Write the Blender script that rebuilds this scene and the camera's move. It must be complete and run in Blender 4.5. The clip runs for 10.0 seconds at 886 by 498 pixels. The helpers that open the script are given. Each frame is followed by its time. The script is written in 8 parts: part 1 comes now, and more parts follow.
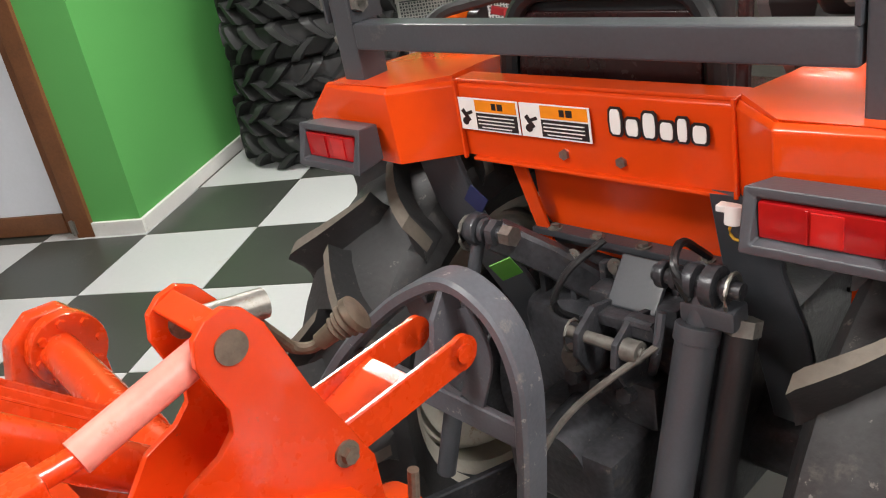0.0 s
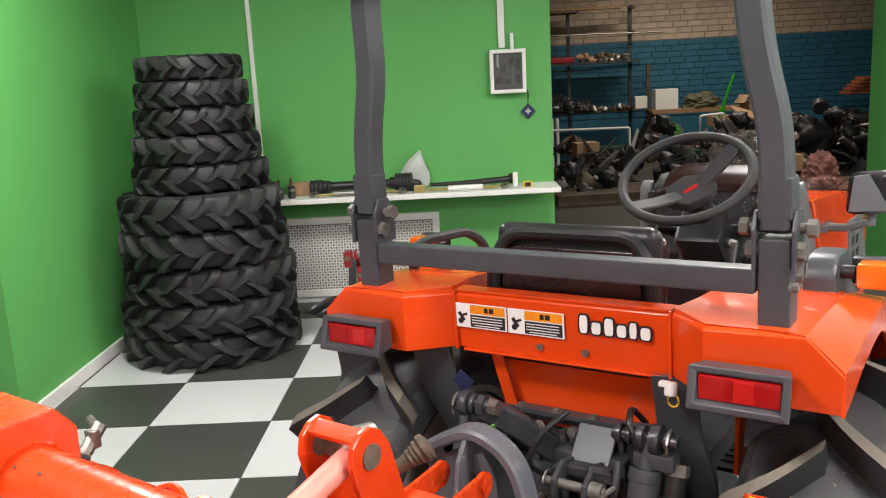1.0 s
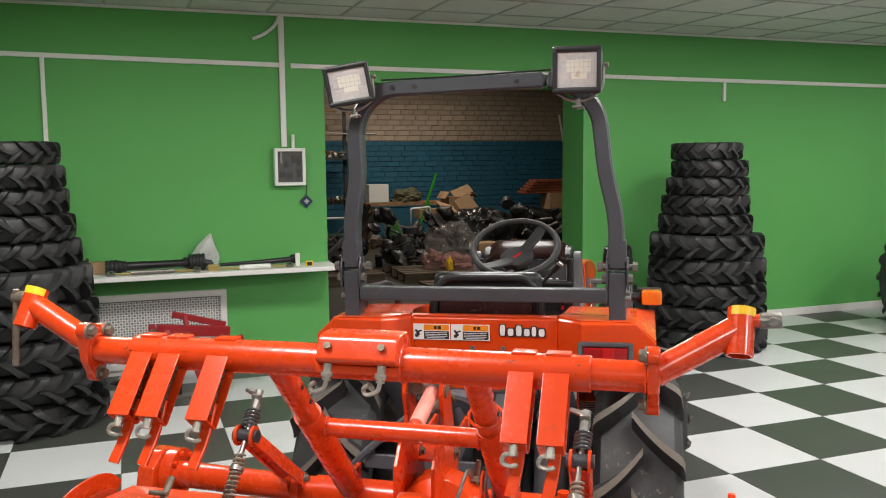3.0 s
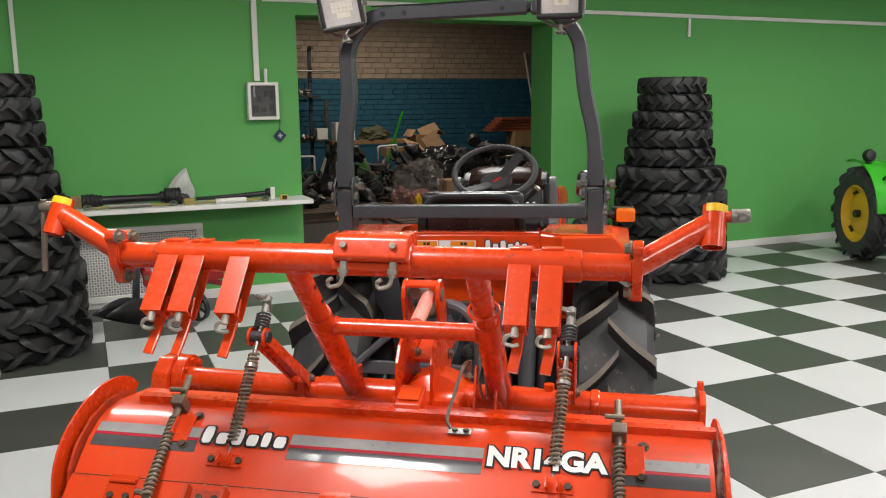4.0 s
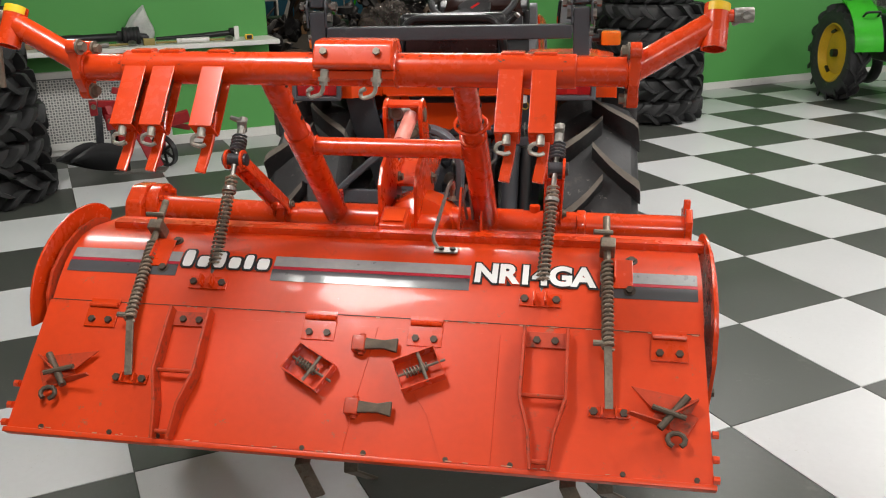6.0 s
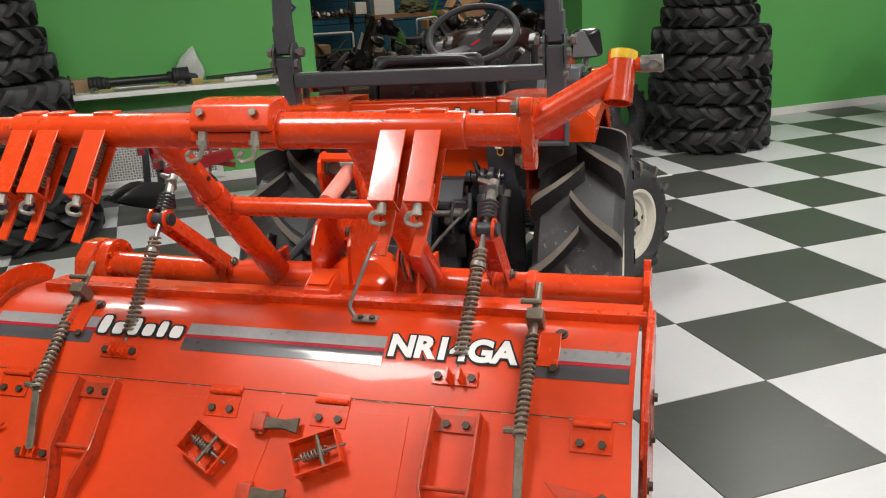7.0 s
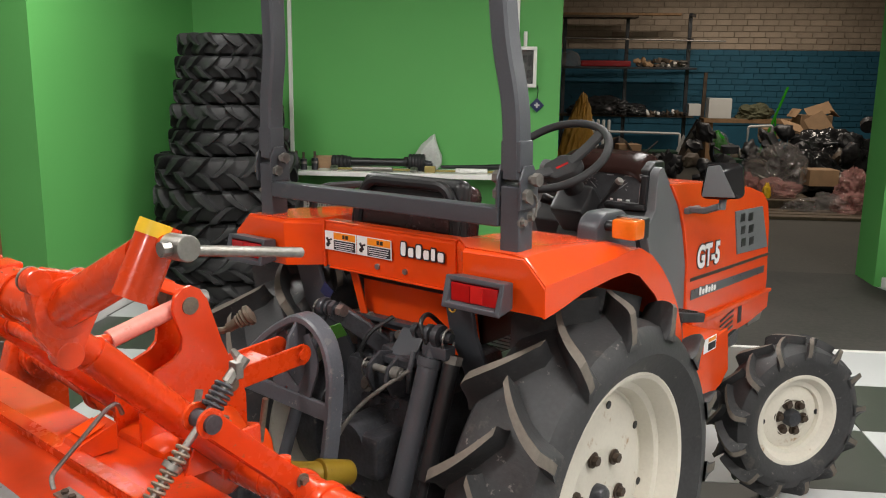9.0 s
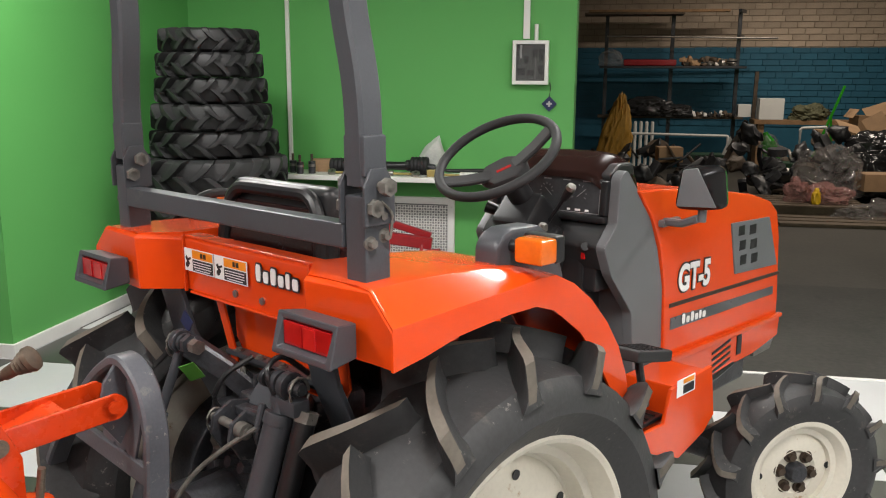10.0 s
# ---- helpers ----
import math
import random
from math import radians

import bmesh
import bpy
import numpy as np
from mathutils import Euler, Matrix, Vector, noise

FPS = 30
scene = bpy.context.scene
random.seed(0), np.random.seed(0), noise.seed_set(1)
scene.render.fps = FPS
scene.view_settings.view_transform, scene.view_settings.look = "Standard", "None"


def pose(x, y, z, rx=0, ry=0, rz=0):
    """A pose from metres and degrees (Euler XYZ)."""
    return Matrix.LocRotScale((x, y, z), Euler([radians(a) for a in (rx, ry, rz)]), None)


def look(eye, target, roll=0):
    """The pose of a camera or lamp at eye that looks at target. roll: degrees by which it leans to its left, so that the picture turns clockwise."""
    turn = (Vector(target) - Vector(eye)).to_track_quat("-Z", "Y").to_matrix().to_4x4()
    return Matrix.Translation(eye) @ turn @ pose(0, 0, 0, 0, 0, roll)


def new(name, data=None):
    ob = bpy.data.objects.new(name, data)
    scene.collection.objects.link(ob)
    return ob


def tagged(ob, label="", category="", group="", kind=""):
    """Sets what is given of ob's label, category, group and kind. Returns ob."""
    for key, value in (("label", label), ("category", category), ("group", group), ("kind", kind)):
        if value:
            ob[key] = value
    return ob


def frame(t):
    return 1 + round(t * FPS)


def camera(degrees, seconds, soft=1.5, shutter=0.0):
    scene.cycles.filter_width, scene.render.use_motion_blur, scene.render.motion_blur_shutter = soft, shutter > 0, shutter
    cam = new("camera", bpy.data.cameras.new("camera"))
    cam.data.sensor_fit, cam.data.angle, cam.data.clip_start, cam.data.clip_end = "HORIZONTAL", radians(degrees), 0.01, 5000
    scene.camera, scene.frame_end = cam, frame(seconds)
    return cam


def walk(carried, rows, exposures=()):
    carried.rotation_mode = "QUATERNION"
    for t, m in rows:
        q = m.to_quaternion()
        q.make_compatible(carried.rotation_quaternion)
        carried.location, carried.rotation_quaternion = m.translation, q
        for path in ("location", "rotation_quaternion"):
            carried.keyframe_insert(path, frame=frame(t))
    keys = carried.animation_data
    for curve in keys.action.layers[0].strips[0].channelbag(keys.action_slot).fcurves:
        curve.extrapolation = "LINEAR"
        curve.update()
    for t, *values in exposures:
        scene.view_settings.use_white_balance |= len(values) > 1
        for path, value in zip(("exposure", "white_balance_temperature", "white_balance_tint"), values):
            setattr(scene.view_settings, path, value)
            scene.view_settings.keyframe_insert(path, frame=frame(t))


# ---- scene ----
cam = camera(55.0, 10.0, 1.1)
PATH = [
    (0, (-2.362, -2.807, 1.484), (-2.851, -1.065, 0.633), -10.4),
    (0.5, (-2.442, -3.048, 1.535), (-2.76, -1.178, 0.903), -7.3),
    (1, (-2.631, -3.271, 1.593), (-2.677, -1.311, 1.196), -3.0),
    (1.5, (-2.866, -3.505, 1.651), (-2.557, -1.544, 1.406), -1.6),
    (2, (-3.068, -3.773, 1.66), (-2.572, -1.841, 1.51), 0.2),
    (2.2, (-3.134, -3.858, 1.675), (-2.605, -1.936, 1.516), 0.1),
    (3.3, (-3.6, -4.189, 1.646), (-2.865, -2.345, 1.399), -0.6),
    (3.5, (-3.627, -4.216, 1.638), (-2.877, -2.383, 1.357), -0.6),
    (4, (-3.649, -4.259, 1.603), (-2.885, -2.444, 1.257), -0.6),
    (4.5, (-3.658, -4.267, 1.576), (-2.878, -2.474, 1.155), -0.5),
    (5, (-3.683, -4.247, 1.546), (-2.873, -2.488, 1.047), -0.4),
    (5.5, (-3.697, -4.216, 1.512), (-2.89, -2.498, 0.882), -0.4),
    (5.7, (-3.696, -4.213, 1.502), (-2.897, -2.508, 0.826), -0.5),
    (6.8, (-3.362, -4.183, 1.52), (-2.647, -2.435, 0.86), -3.1),
    (7, (-3.231, -4.182, 1.527), (-2.643, -2.373, 0.91), -3.0),
    (7.5, (-2.922, -4.112, 1.516), (-2.597, -2.225, 0.938), -3.4),
    (8, (-2.622, -3.967, 1.523), (-2.466, -2.042, 1.001), -2.8),
    (8.5, (-2.336, -3.868, 1.532), (-2.358, -1.917, 1.093), -0.9),
    (9, (-2.067, -3.777, 1.55), (-2.291, -1.831, 1.146), 0.7),
    (9.5, (-1.902, -3.554, 1.499), (-2.207, -1.618, 1.1), 0.7),
    (10, (-1.736, -3.271, 1.503), (-2.096, -1.344, 1.107), 0.3),
]
EXPOSURES = [(0, 0.45), (1.0, 0.55), (2.0, 0.47), (3.3, 0.1), (4.5, 0.0), (5.5, -0.18), (6.8, -0.1), (8, -0.06), (8.5, 0.05), (9, 0.07), (10, 0.24)]
walk(cam, [(t, look(eye, target, roll)) for t, eye, target, roll in PATH], EXPOSURES)

# ---- world and light ----
world = bpy.data.worlds.new("world")
scene.world = world
world.use_nodes = True
world.node_tree.nodes["Background"].inputs[0].default_value = (0.5, 0.55, 0.6, 1)
world.node_tree.nodes["Background"].inputs[1].default_value = 0.02

YB = 2.85          # face of the back wall
XL = -4.83         # face of the left wall
YC = 0.64          # where the left wall turns outwards
ZC = 2.825         # ceiling
PANEL_LIGHTS = [(x, y) for y in (0.3, -2.7, -5.7) for x in (-3.9, -1.5, 0.9, 3.3)] + [(5.7, 0.3)]
for lx, ly in PANEL_LIGHTS:
    lamp = bpy.data.lights.new("panel_lamp", "AREA")
    lamp.shape, lamp.size, lamp.energy, lamp.color = "SQUARE", 0.55, 42, (1.0, 0.975, 0.94)
    lob = new("panel_lamp", lamp)
    lob.matrix_world = pose(lx, ly, ZC - 0.03)
# two unseen fill lamps, added to brighten the workshop behind the opening
for lx, ly, power in ((1.1, 9.6, 56), (1.2, 5.8, 50)):
    lamp = bpy.data.lights.new("workshop_fill_lamp", "AREA")
    lamp.shape, lamp.size, lamp.size_y, lamp.energy, lamp.color = "RECTANGLE", 2.6, 0.15, power, (1.0, 0.88, 0.75)
    lob = new("workshop_fill_lamp", lamp)
    lob.matrix_world = pose(lx, ly, 3.3)

# ---- materials ----


def material(name, base, rough=0.5, metal=0.0, low=0.85, high=1.1, scale=3.0, fine=60.0, bump=0.05, coat=0.0, spread=0.12, tint=None,
             blotch=0.0, stain=(0.1, 0.08, 0.06), random_piece=0.0, sheen_scale=None, transmission=0.0, alpha=1.0, ior=1.45, bump_scale=None, speck=0.0, speck_scale=70.0, speck_colour=(0.3, 0.27, 0.23)):
    """A painted, rubber, metal or plaster surface: base colour with slow and fine variation, uneven gloss, fine relief, and stains of their own shape."""
    m = bpy.data.materials.new(name)
    m.use_nodes = True
    nt = m.node_tree
    n, link = nt.nodes, nt.links.new
    bs = n["Principled BSDF"]
    co = n.new("ShaderNodeTexCoord")
    slow, quick = n.new("ShaderNodeTexNoise"), n.new("ShaderNodeTexNoise")
    slow.inputs["Scale"].default_value, slow.inputs["Detail"].default_value = scale, 5
    quick.inputs["Scale"].default_value, quick.inputs["Detail"].default_value = fine, 4
    link(co.outputs["Object"], slow.inputs["Vector"])
    link(co.outputs["Object"], quick.inputs["Vector"])
    both = n.new("ShaderNodeMath")
    both.operation = "MULTIPLY_ADD"
    link(quick.outputs["Fac"], both.inputs[0])
    both.inputs[1].default_value = 0.4
    half = n.new("ShaderNodeMath")
    half.operation = "MULTIPLY"
    link(slow.outputs["Fac"], half.inputs[0])
    half.inputs[1].default_value = 0.6
    link(half.outputs[0], both.inputs[2])
    ramp = n.new("ShaderNodeValToRGB")
    tint = tint or base
    ramp.color_ramp.elements[0].position, ramp.color_ramp.elements[1].position = 0.3, 0.7
    ramp.color_ramp.elements[0].color = (*[min(1, c * low) for c in base], 1)
    ramp.color_ramp.elements[1].color = (*[min(1, c * high) for c in tint], 1)
    link(both.outputs[0], ramp.inputs["Fac"])
    out = ramp.outputs["Color"]
    if blotch:
        dirt = n.new("ShaderNodeTexNoise")
        dirt.inputs["Scale"].default_value, dirt.inputs["Detail"].default_value, dirt.inputs["Roughness"].default_value = scale * 2.3, 8, 0.7
        link(co.outputs["Object"], dirt.inputs["Vector"])
        cut = n.new("ShaderNodeValToRGB")
        cut.color_ramp.elements[0].position, cut.color_ramp.elements[1].position = 0.66 - blotch * 0.22, 0.74 - blotch * 0.14
        link(dirt.outputs["Fac"], cut.inputs["Fac"])
        mix = n.new("ShaderNodeMix")
        mix.data_type = "RGBA"
        link(cut.outputs["Color"], mix.inputs["Factor"])
        link(out, mix.inputs[6])
        mix.inputs[7].default_value = (*stain, 1)
        out = mix.outputs[2]
    if speck:
        chips, where = n.new("ShaderNodeTexNoise"), n.new("ShaderNodeTexNoise")
        chips.inputs["Scale"].default_value, chips.inputs["Detail"].default_value, chips.inputs["Roughness"].default_value = speck_scale, 6, 0.75
        where.inputs["Scale"].default_value, where.inputs["Detail"].default_value = scale * 1.7, 3
        link(co.outputs["Object"], chips.inputs["Vector"])
        link(co.outputs["Object"], where.inputs["Vector"])
        both_s = n.new("ShaderNodeMath")
        both_s.operation = "MULTIPLY_ADD"
        link(where.outputs["Fac"], both_s.inputs[0])
        both_s.inputs[1].default_value = 0.45
        link(chips.outputs["Fac"], both_s.inputs[2])
        cut2 = n.new("ShaderNodeValToRGB")
        cut2.color_ramp.elements[0].position, cut2.color_ramp.elements[1].position = 0.92 - speck * 0.1, 0.96 - speck * 0.08
        link(both_s.outputs[0], cut2.inputs["Fac"])
        mix2 = n.new("ShaderNodeMix")
        mix2.data_type = "RGBA"
        link(cut2.outputs["Color"], mix2.inputs["Factor"])
        link(out, mix2.inputs[6])
        mix2.inputs[7].default_value = (*speck_colour, 1)
        out = mix2.outputs[2]
    if random_piece:
        info = n.new("ShaderNodeObjectInfo")
        rng = n.new("ShaderNodeMapRange")
        rng.inputs["To Min"].default_value, rng.inputs["To Max"].default_value = 1 - random_piece, 1 + random_piece
        link(info.outputs["Random"], rng.inputs["Value"])
        hsv = n.new("ShaderNodeHueSaturation")
        link(rng.outputs[0], hsv.inputs["Value"])
        link(out, hsv.inputs["Color"])
        out = hsv.outputs["Color"]
    link(out, bs.inputs["Base Color"])
    gl = n.new("ShaderNodeMapRange")
    gl.inputs["To Min"].default_value, gl.inputs["To Max"].default_value = max(0.02, rough - spread), min(1, rough + spread)
    link(both.outputs[0], gl.inputs["Value"])
    link(gl.outputs[0], bs.inputs["Roughness"])
    bs.inputs["Metallic"].default_value = metal
    bs.inputs["Coat Weight"].default_value = coat
    bs.inputs["Coat Roughness"].default_value = 0.08
    bs.inputs["Transmission Weight"].default_value = transmission
    bs.inputs["Alpha"].default_value = alpha
    bs.inputs["IOR"].default_value = ior
    if bump:
        bp = n.new("ShaderNodeBump")
        bp.inputs["Strength"].default_value, bp.inputs["Distance"].default_value = min(1.0, bump * 6), 0.004
        src = both.outputs[0]
        if bump_scale:
            grain = n.new("ShaderNodeTexNoise")
            grain.inputs["Scale"].default_value, grain.inputs["Detail"].default_value = bump_scale, 3
            link(co.outputs["Object"], grain.inputs["Vector"])
            src = grain.outputs["Fac"]
        link(src, bp.inputs["Height"])
        link(bp.outputs[0], bs.inputs["Normal"])
    return m


def emitter(name, colour, strength):
    m = bpy.data.materials.new(name)
    m.use_nodes = True
    bs = m.node_tree.nodes["Principled BSDF"]
    bs.inputs["Base Color"].default_value = (*colour, 1)
    bs.inputs["Emission Color"].default_value = (*colour, 1)
    bs.inputs["Emission Strength"].default_value = strength
    return m


M_GREEN = material("green_wall_paint", (0.1, 0.362, 0.09), 0.62, scale=1.2, fine=180, bump=0.03, low=0.94, high=1.05, bump_scale=350)
M_GREEN_DOOR = material("brown_door_wood", (0.17, 0.065, 0.025), 0.45, scale=6, fine=90, low=0.7, high=1.25)
M_DOORPANEL = material("white_door_panel", (0.72, 0.74, 0.8), 0.4, scale=3, bump=0.01, low=0.96, high=1.03)
M_PALEWALL = material("pale_wall_paint", (0.4, 0.39, 0.37), 0.7, scale=1.2, fine=180, bump=0.03, low=0.94, high=1.05, bump_scale=350)
M_TRIM = material("white_trim", (0.74, 0.73, 0.7), 0.42, scale=4, bump=0.02, low=0.93, high=1.03, blotch=0.15, stain=(0.45, 0.43, 0.39))
M_TILE_W = material("white_floor_tile", (0.525, 0.53, 0.535), 0.34, speck=0.25, speck_scale=90, speck_colour=(0.36, 0.34, 0.31), scale=2.2, fine=40, bump=0.012, low=0.94, high=1.03, blotch=0.2, stain=(0.5, 0.49, 0.46), random_piece=0.02)
M_TILE_D = material("dark_floor_tile", (0.052, 0.055, 0.048), 0.36, speck=0.35, speck_scale=90, speck_colour=(0.13, 0.13, 0.12), scale=2.2, fine=40, bump=0.012, low=0.85, high=1.15, blotch=0.25, stain=(0.085, 0.085, 0.075), random_piece=0.05)
M_GROUT = material("dark_joint", (0.12, 0.12, 0.11), 0.8, bump=0.02)
M_CEIL = material("ceiling_tile", (0.66, 0.65, 0.62), 0.9, scale=5, fine=220, bump=0.08, low=0.92, high=1.03)
M_CEILBAR = material("ceiling_bar", (0.42, 0.42, 0.41), 0.5, bump=0.0)
M_CONCRETE = material("workshop_concrete", (0.043, 0.04, 0.035), 0.8, scale=1.4, fine=30, bump=0.14, low=0.5, high=1.5, blotch=0.4, stain=(0.03, 0.028, 0.025))
M_WSFLOOR = material("brown_workshop_floor", (0.056, 0.05, 0.041), 0.75, scale=0.9, fine=24, bump=0.12, low=0.55, high=1.35, blotch=0.35, stain=(0.045, 0.04, 0.034), speck=0.4, speck_scale=30, speck_colour=(0.12, 0.11, 0.095))
M_PLASTER = material("grey_plaster", (0.3, 0.28, 0.25), 0.85, scale=1.5, bump=0.06, low=0.8, high=1.1)
M_ORANGE = material("orange_paint", (0.715, 0.062, 0.0052), 0.22, scale=2.5, fine=30, bump=0.008, low=0.95, high=1.04, coat=0.35, spread=0.06, bump_scale=9)
M_ORANGE2 = material("worn_orange_paint", (0.660, 0.049, 0.0045), 0.27, scale=5, fine=60, bump=0.012, bump_scale=14, low=0.9, high=1.06, coat=0.42, blotch=0.08, stain=(0.42, 0.045, 0.012), spread=0.12, speck=0.14, speck_scale=55, speck_colour=(0.42, 0.09, 0.045))
M_ORANGE3 = material("dull_orange_sheet_paint", (0.680, 0.051, 0.005), 0.38, scale=4, fine=50, bump=0.014, bump_scale=7, low=0.9, high=1.06, coat=0.26, blotch=0.14, stain=(0.42, 0.055, 0.02), spread=0.1, speck=0.4, speck_scale=45, speck_colour=(0.4, 0.1, 0.05))
M_DIRTY = material("dirty_orange_paint", (0.52, 0.045, 0.008), 0.45, scale=14, fine=90, bump=0.03, low=0.7, high=1.08, coat=0.2, blotch=0.55, stain=(0.14, 0.035, 0.016), speck=0.4, speck_scale=60, speck_colour=(0.2, 0.07, 0.035))
M_PINK = material("faded_red_rod", (0.72, 0.25, 0.2), 0.4, scale=14, fine=120, low=0.85, high=1.15, blotch=0.15, stain=(0.6, 0.12, 0.06))
M_GREY = material("dark_grey_paint", (0.054, 0.057, 0.065), 0.38, scale=6, fine=200, bump=0.03, low=0.85, high=1.12, blotch=0.1, stain=(0.12, 0.115, 0.11))
M_SLATE = material("slate_plastic", (0.13, 0.136, 0.142), 0.36, scale=6, fine=300, bump=0.03, low=0.9, high=1.1)
M_HITCH = material("hitch_grey_paint", (0.1, 0.105, 0.12), 0.38, speck=0.5, speck_colour=(0.3, 0.29, 0.27), scale=9, fine=160, bump=0.04, low=0.8, high=1.2, blotch=0.2, stain=(0.2, 0.19, 0.18))
M_BLACK = material("black_plastic", (0.013, 0.013, 0.014), 0.36, scale=8, fine=200, bump=0.03, low=0.8, high=1.4)
M_DARKIRON = material("oily_dark_iron", (0.038, 0.039, 0.044), 0.32, speck=0.5, speck_scale=60, speck_colour=(0.12, 0.11, 0.1), metal=0.2, scale=14, fine=110, bump=0.1, low=0.5, high=1.9, blotch=0.3, stain=(0.075, 0.065, 0.055))
M_STEEL = material("dull_zinc", (0.3, 0.285, 0.26), 0.4, metal=0.85, scale=20, fine=160, bump=0.05, low=0.7, high=1.15, blotch=0.2, stain=(0.2, 0.14, 0.09))
M_ZINC = material("bright_zinc", (0.5, 0.47, 0.41), 0.38, metal=0.7, scale=24, fine=160, bump=0.05, low=0.65, high=1.15, blotch=0.3, stain=(0.2, 0.14, 0.08))
M_YZINC = material("yellow_zinc", (0.42, 0.33, 0.12), 0.4, metal=0.6, scale=20, bump=0.03)
M_RUSTY = material("greasy_steel", (0.21, 0.175, 0.135), 0.48, metal=0.55, scale=18, fine=140, bump=0.1, low=0.6, high=1.3, blotch=0.35, stain=(0.12, 0.075, 0.045))
M_BOLT = material("brown_bolt", (0.065, 0.045, 0.032), 0.5, metal=0.4, scale=30, bump=0.05)
M_RUBBER = material("new_tyre_rubber", (0.021, 0.021, 0.0215), 0.55, scale=6, fine=90, bump=0.06, low=0.75, high=1.35, blotch=0.12, stain=(0.05, 0.048, 0.044), random_piece=0.18)
M_RUBBER_OLD = material("dusty_tyre_rubber", (0.031, 0.031, 0.032), 0.55, speck=0.4, speck_scale=40, speck_colour=(0.16, 0.15, 0.135), scale=5, fine=90, bump=0.08, low=0.7, high=1.4, blotch=0.3, stain=(0.075, 0.068, 0.06))
M_LUGDUST = material("dusty_lug_edge", (0.13, 0.112, 0.092), 0.8, scale=10, fine=80, bump=0.08, low=0.75, high=1.2)
M_CREAM = material("cream_rim_paint", (0.66, 0.62, 0.53), 0.42, scale=7, fine=100, bump=0.03, low=0.9, high=1.05, blotch=0.2, stain=(0.38, 0.25, 0.13))
M_YELLOWCAP = material("yellow_paint", (0.85, 0.52, 0.02), 0.4, scale=20, bump=0.02)
M_YELLOWRIM = material("yellow_rim_paint", (0.62, 0.36, 0.015), 0.4, scale=9, bump=0.02)
M_GREENPAINT = material("bright_green_paint", (0.032, 0.34, 0.016), 0.2, scale=4, bump=0.01, coat=0.5)
M_GRIP = material("matt_black_grip", (0.016, 0.016, 0.017), 0.62, scale=8, fine=220, bump=0.04, low=0.8, high=1.3)
M_NAVY = material("navy_paint", (0.012, 0.025, 0.06), 0.4, scale=6, bump=0.03)
M_REDPAINT = material("red_plough_paint", (0.28, 0.009, 0.013), 0.38, scale=7, bump=0.03, low=0.8, high=1.15, coat=0.3)
M_REDLENS = material("red_lens", (0.34, 0.006, 0.008), 0.14, scale=30, bump=0.0, low=0.85, high=1.1, coat=0.6)
M_REDLENS2 = material("bright_red_lens", (0.46, 0.012, 0.012), 0.14, scale=30, bump=0.0, low=0.9, high=1.1, coat=0.6)
M_AMBER = material("amber_lens", (0.68, 0.135, 0.008), 0.14, scale=30, bump=0.0, low=0.9, high=1.1, coat=0.6)
M_LENS = material("ribbed_clear_lens", (0.66, 0.62, 0.61), 0.22, metal=0.2, scale=14, fine=60, bump=0.03, low=0.75, high=1.15, bump_scale=60)
M_VINYL = material("dark_red_vinyl", (0.022, 0.008, 0.008), 0.24, scale=12, fine=90, bump=0.05, low=0.6, high=1.5, blotch=0.25, stain=(0.025, 0.012, 0.013))
M_PINZINC = material("pin_zinc", (0.15, 0.14, 0.125), 0.55, metal=0.3, scale=20, fine=120, bump=0.06, low=0.6, high=1.3)
M_CHIP = material("bare_primer", (0.62, 0.3, 0.2), 0.7, scale=30, bump=0.0, low=0.5, high=1.3)
M_SPRING = material("brown_spring_steel", (0.26, 0.205, 0.15), 0.45, metal=0.15, scale=30, fine=150, bump=0.06, low=0.6, high=1.3)
M_HOOD = material("glossy_brown_cover", (0.02, 0.009, 0.0075), 0.22, scale=6, fine=60, bump=0.0, low=0.8, high=1.2, spread=0.05, ior=1.13)
M_SHELL = material("glossy_black_shell", (0.012, 0.012, 0.013), 0.14, scale=6, fine=60, bump=0.0, low=0.9, high=1.1, coat=0.5, spread=0.05)
M_WHITE = material("white_print", (0.82, 0.82, 0.8), 0.45, bump=0.0, low=0.97, high=1.02)
M_DARKPRINT = material("dark_print", (0.015, 0.015, 0.016), 0.4, bump=0.0)
M_ORANGEPRINT = material("orange_print", (0.85, 0.27, 0.01), 0.4, bump=0.0)
M_STRIPE_L = material("silver_stripe", (0.36, 0.36, 0.36), 0.3, metal=0.2, scale=8, bump=0.006, bump_scale=14, low=0.8, high=1.1, coat=0.6)
M_STRIPE_D = material("grey_stripe", (0.07, 0.07, 0.075), 0.3, scale=8, bump=0.006, bump_scale=14, coat=0.6)
M_STRIPE_R = material("red_stripe", (0.45, 0.01, 0.03), 0.35, bump=0.0)
M_GREENPRINT = material("green_label", (0.08, 0.27, 0.03), 0.4, bump=0.0)
M_BLUEPRINT = material("blue_label", (0.012, 0.022, 0.075), 0.4, bump=0.0)
M_MIRROR = material("mirror_glass", (0.9, 0.9, 0.9), 0.03, metal=1.0, bump=0.0, low=1, high=1, spread=0.01)
M_GLASS = material("smoked_cover", (0.1, 0.1, 0.1), 0.08, bump=0.0, coat=0.6, alpha=0.5)
M_MARK = material("pale_print", (0.3, 0.3, 0.3), 0.5, bump=0.0)
M_GAUGE = material("gauge_print", (0.032, 0.033, 0.036), 0.6, scale=30, fine=90, bump=0.0, low=0.6, high=1.5)
M_CARD = material("cardboard", (0.4, 0.25, 0.14), 0.8, scale=8, fine=90, bump=0.05, low=0.8, high=1.15)
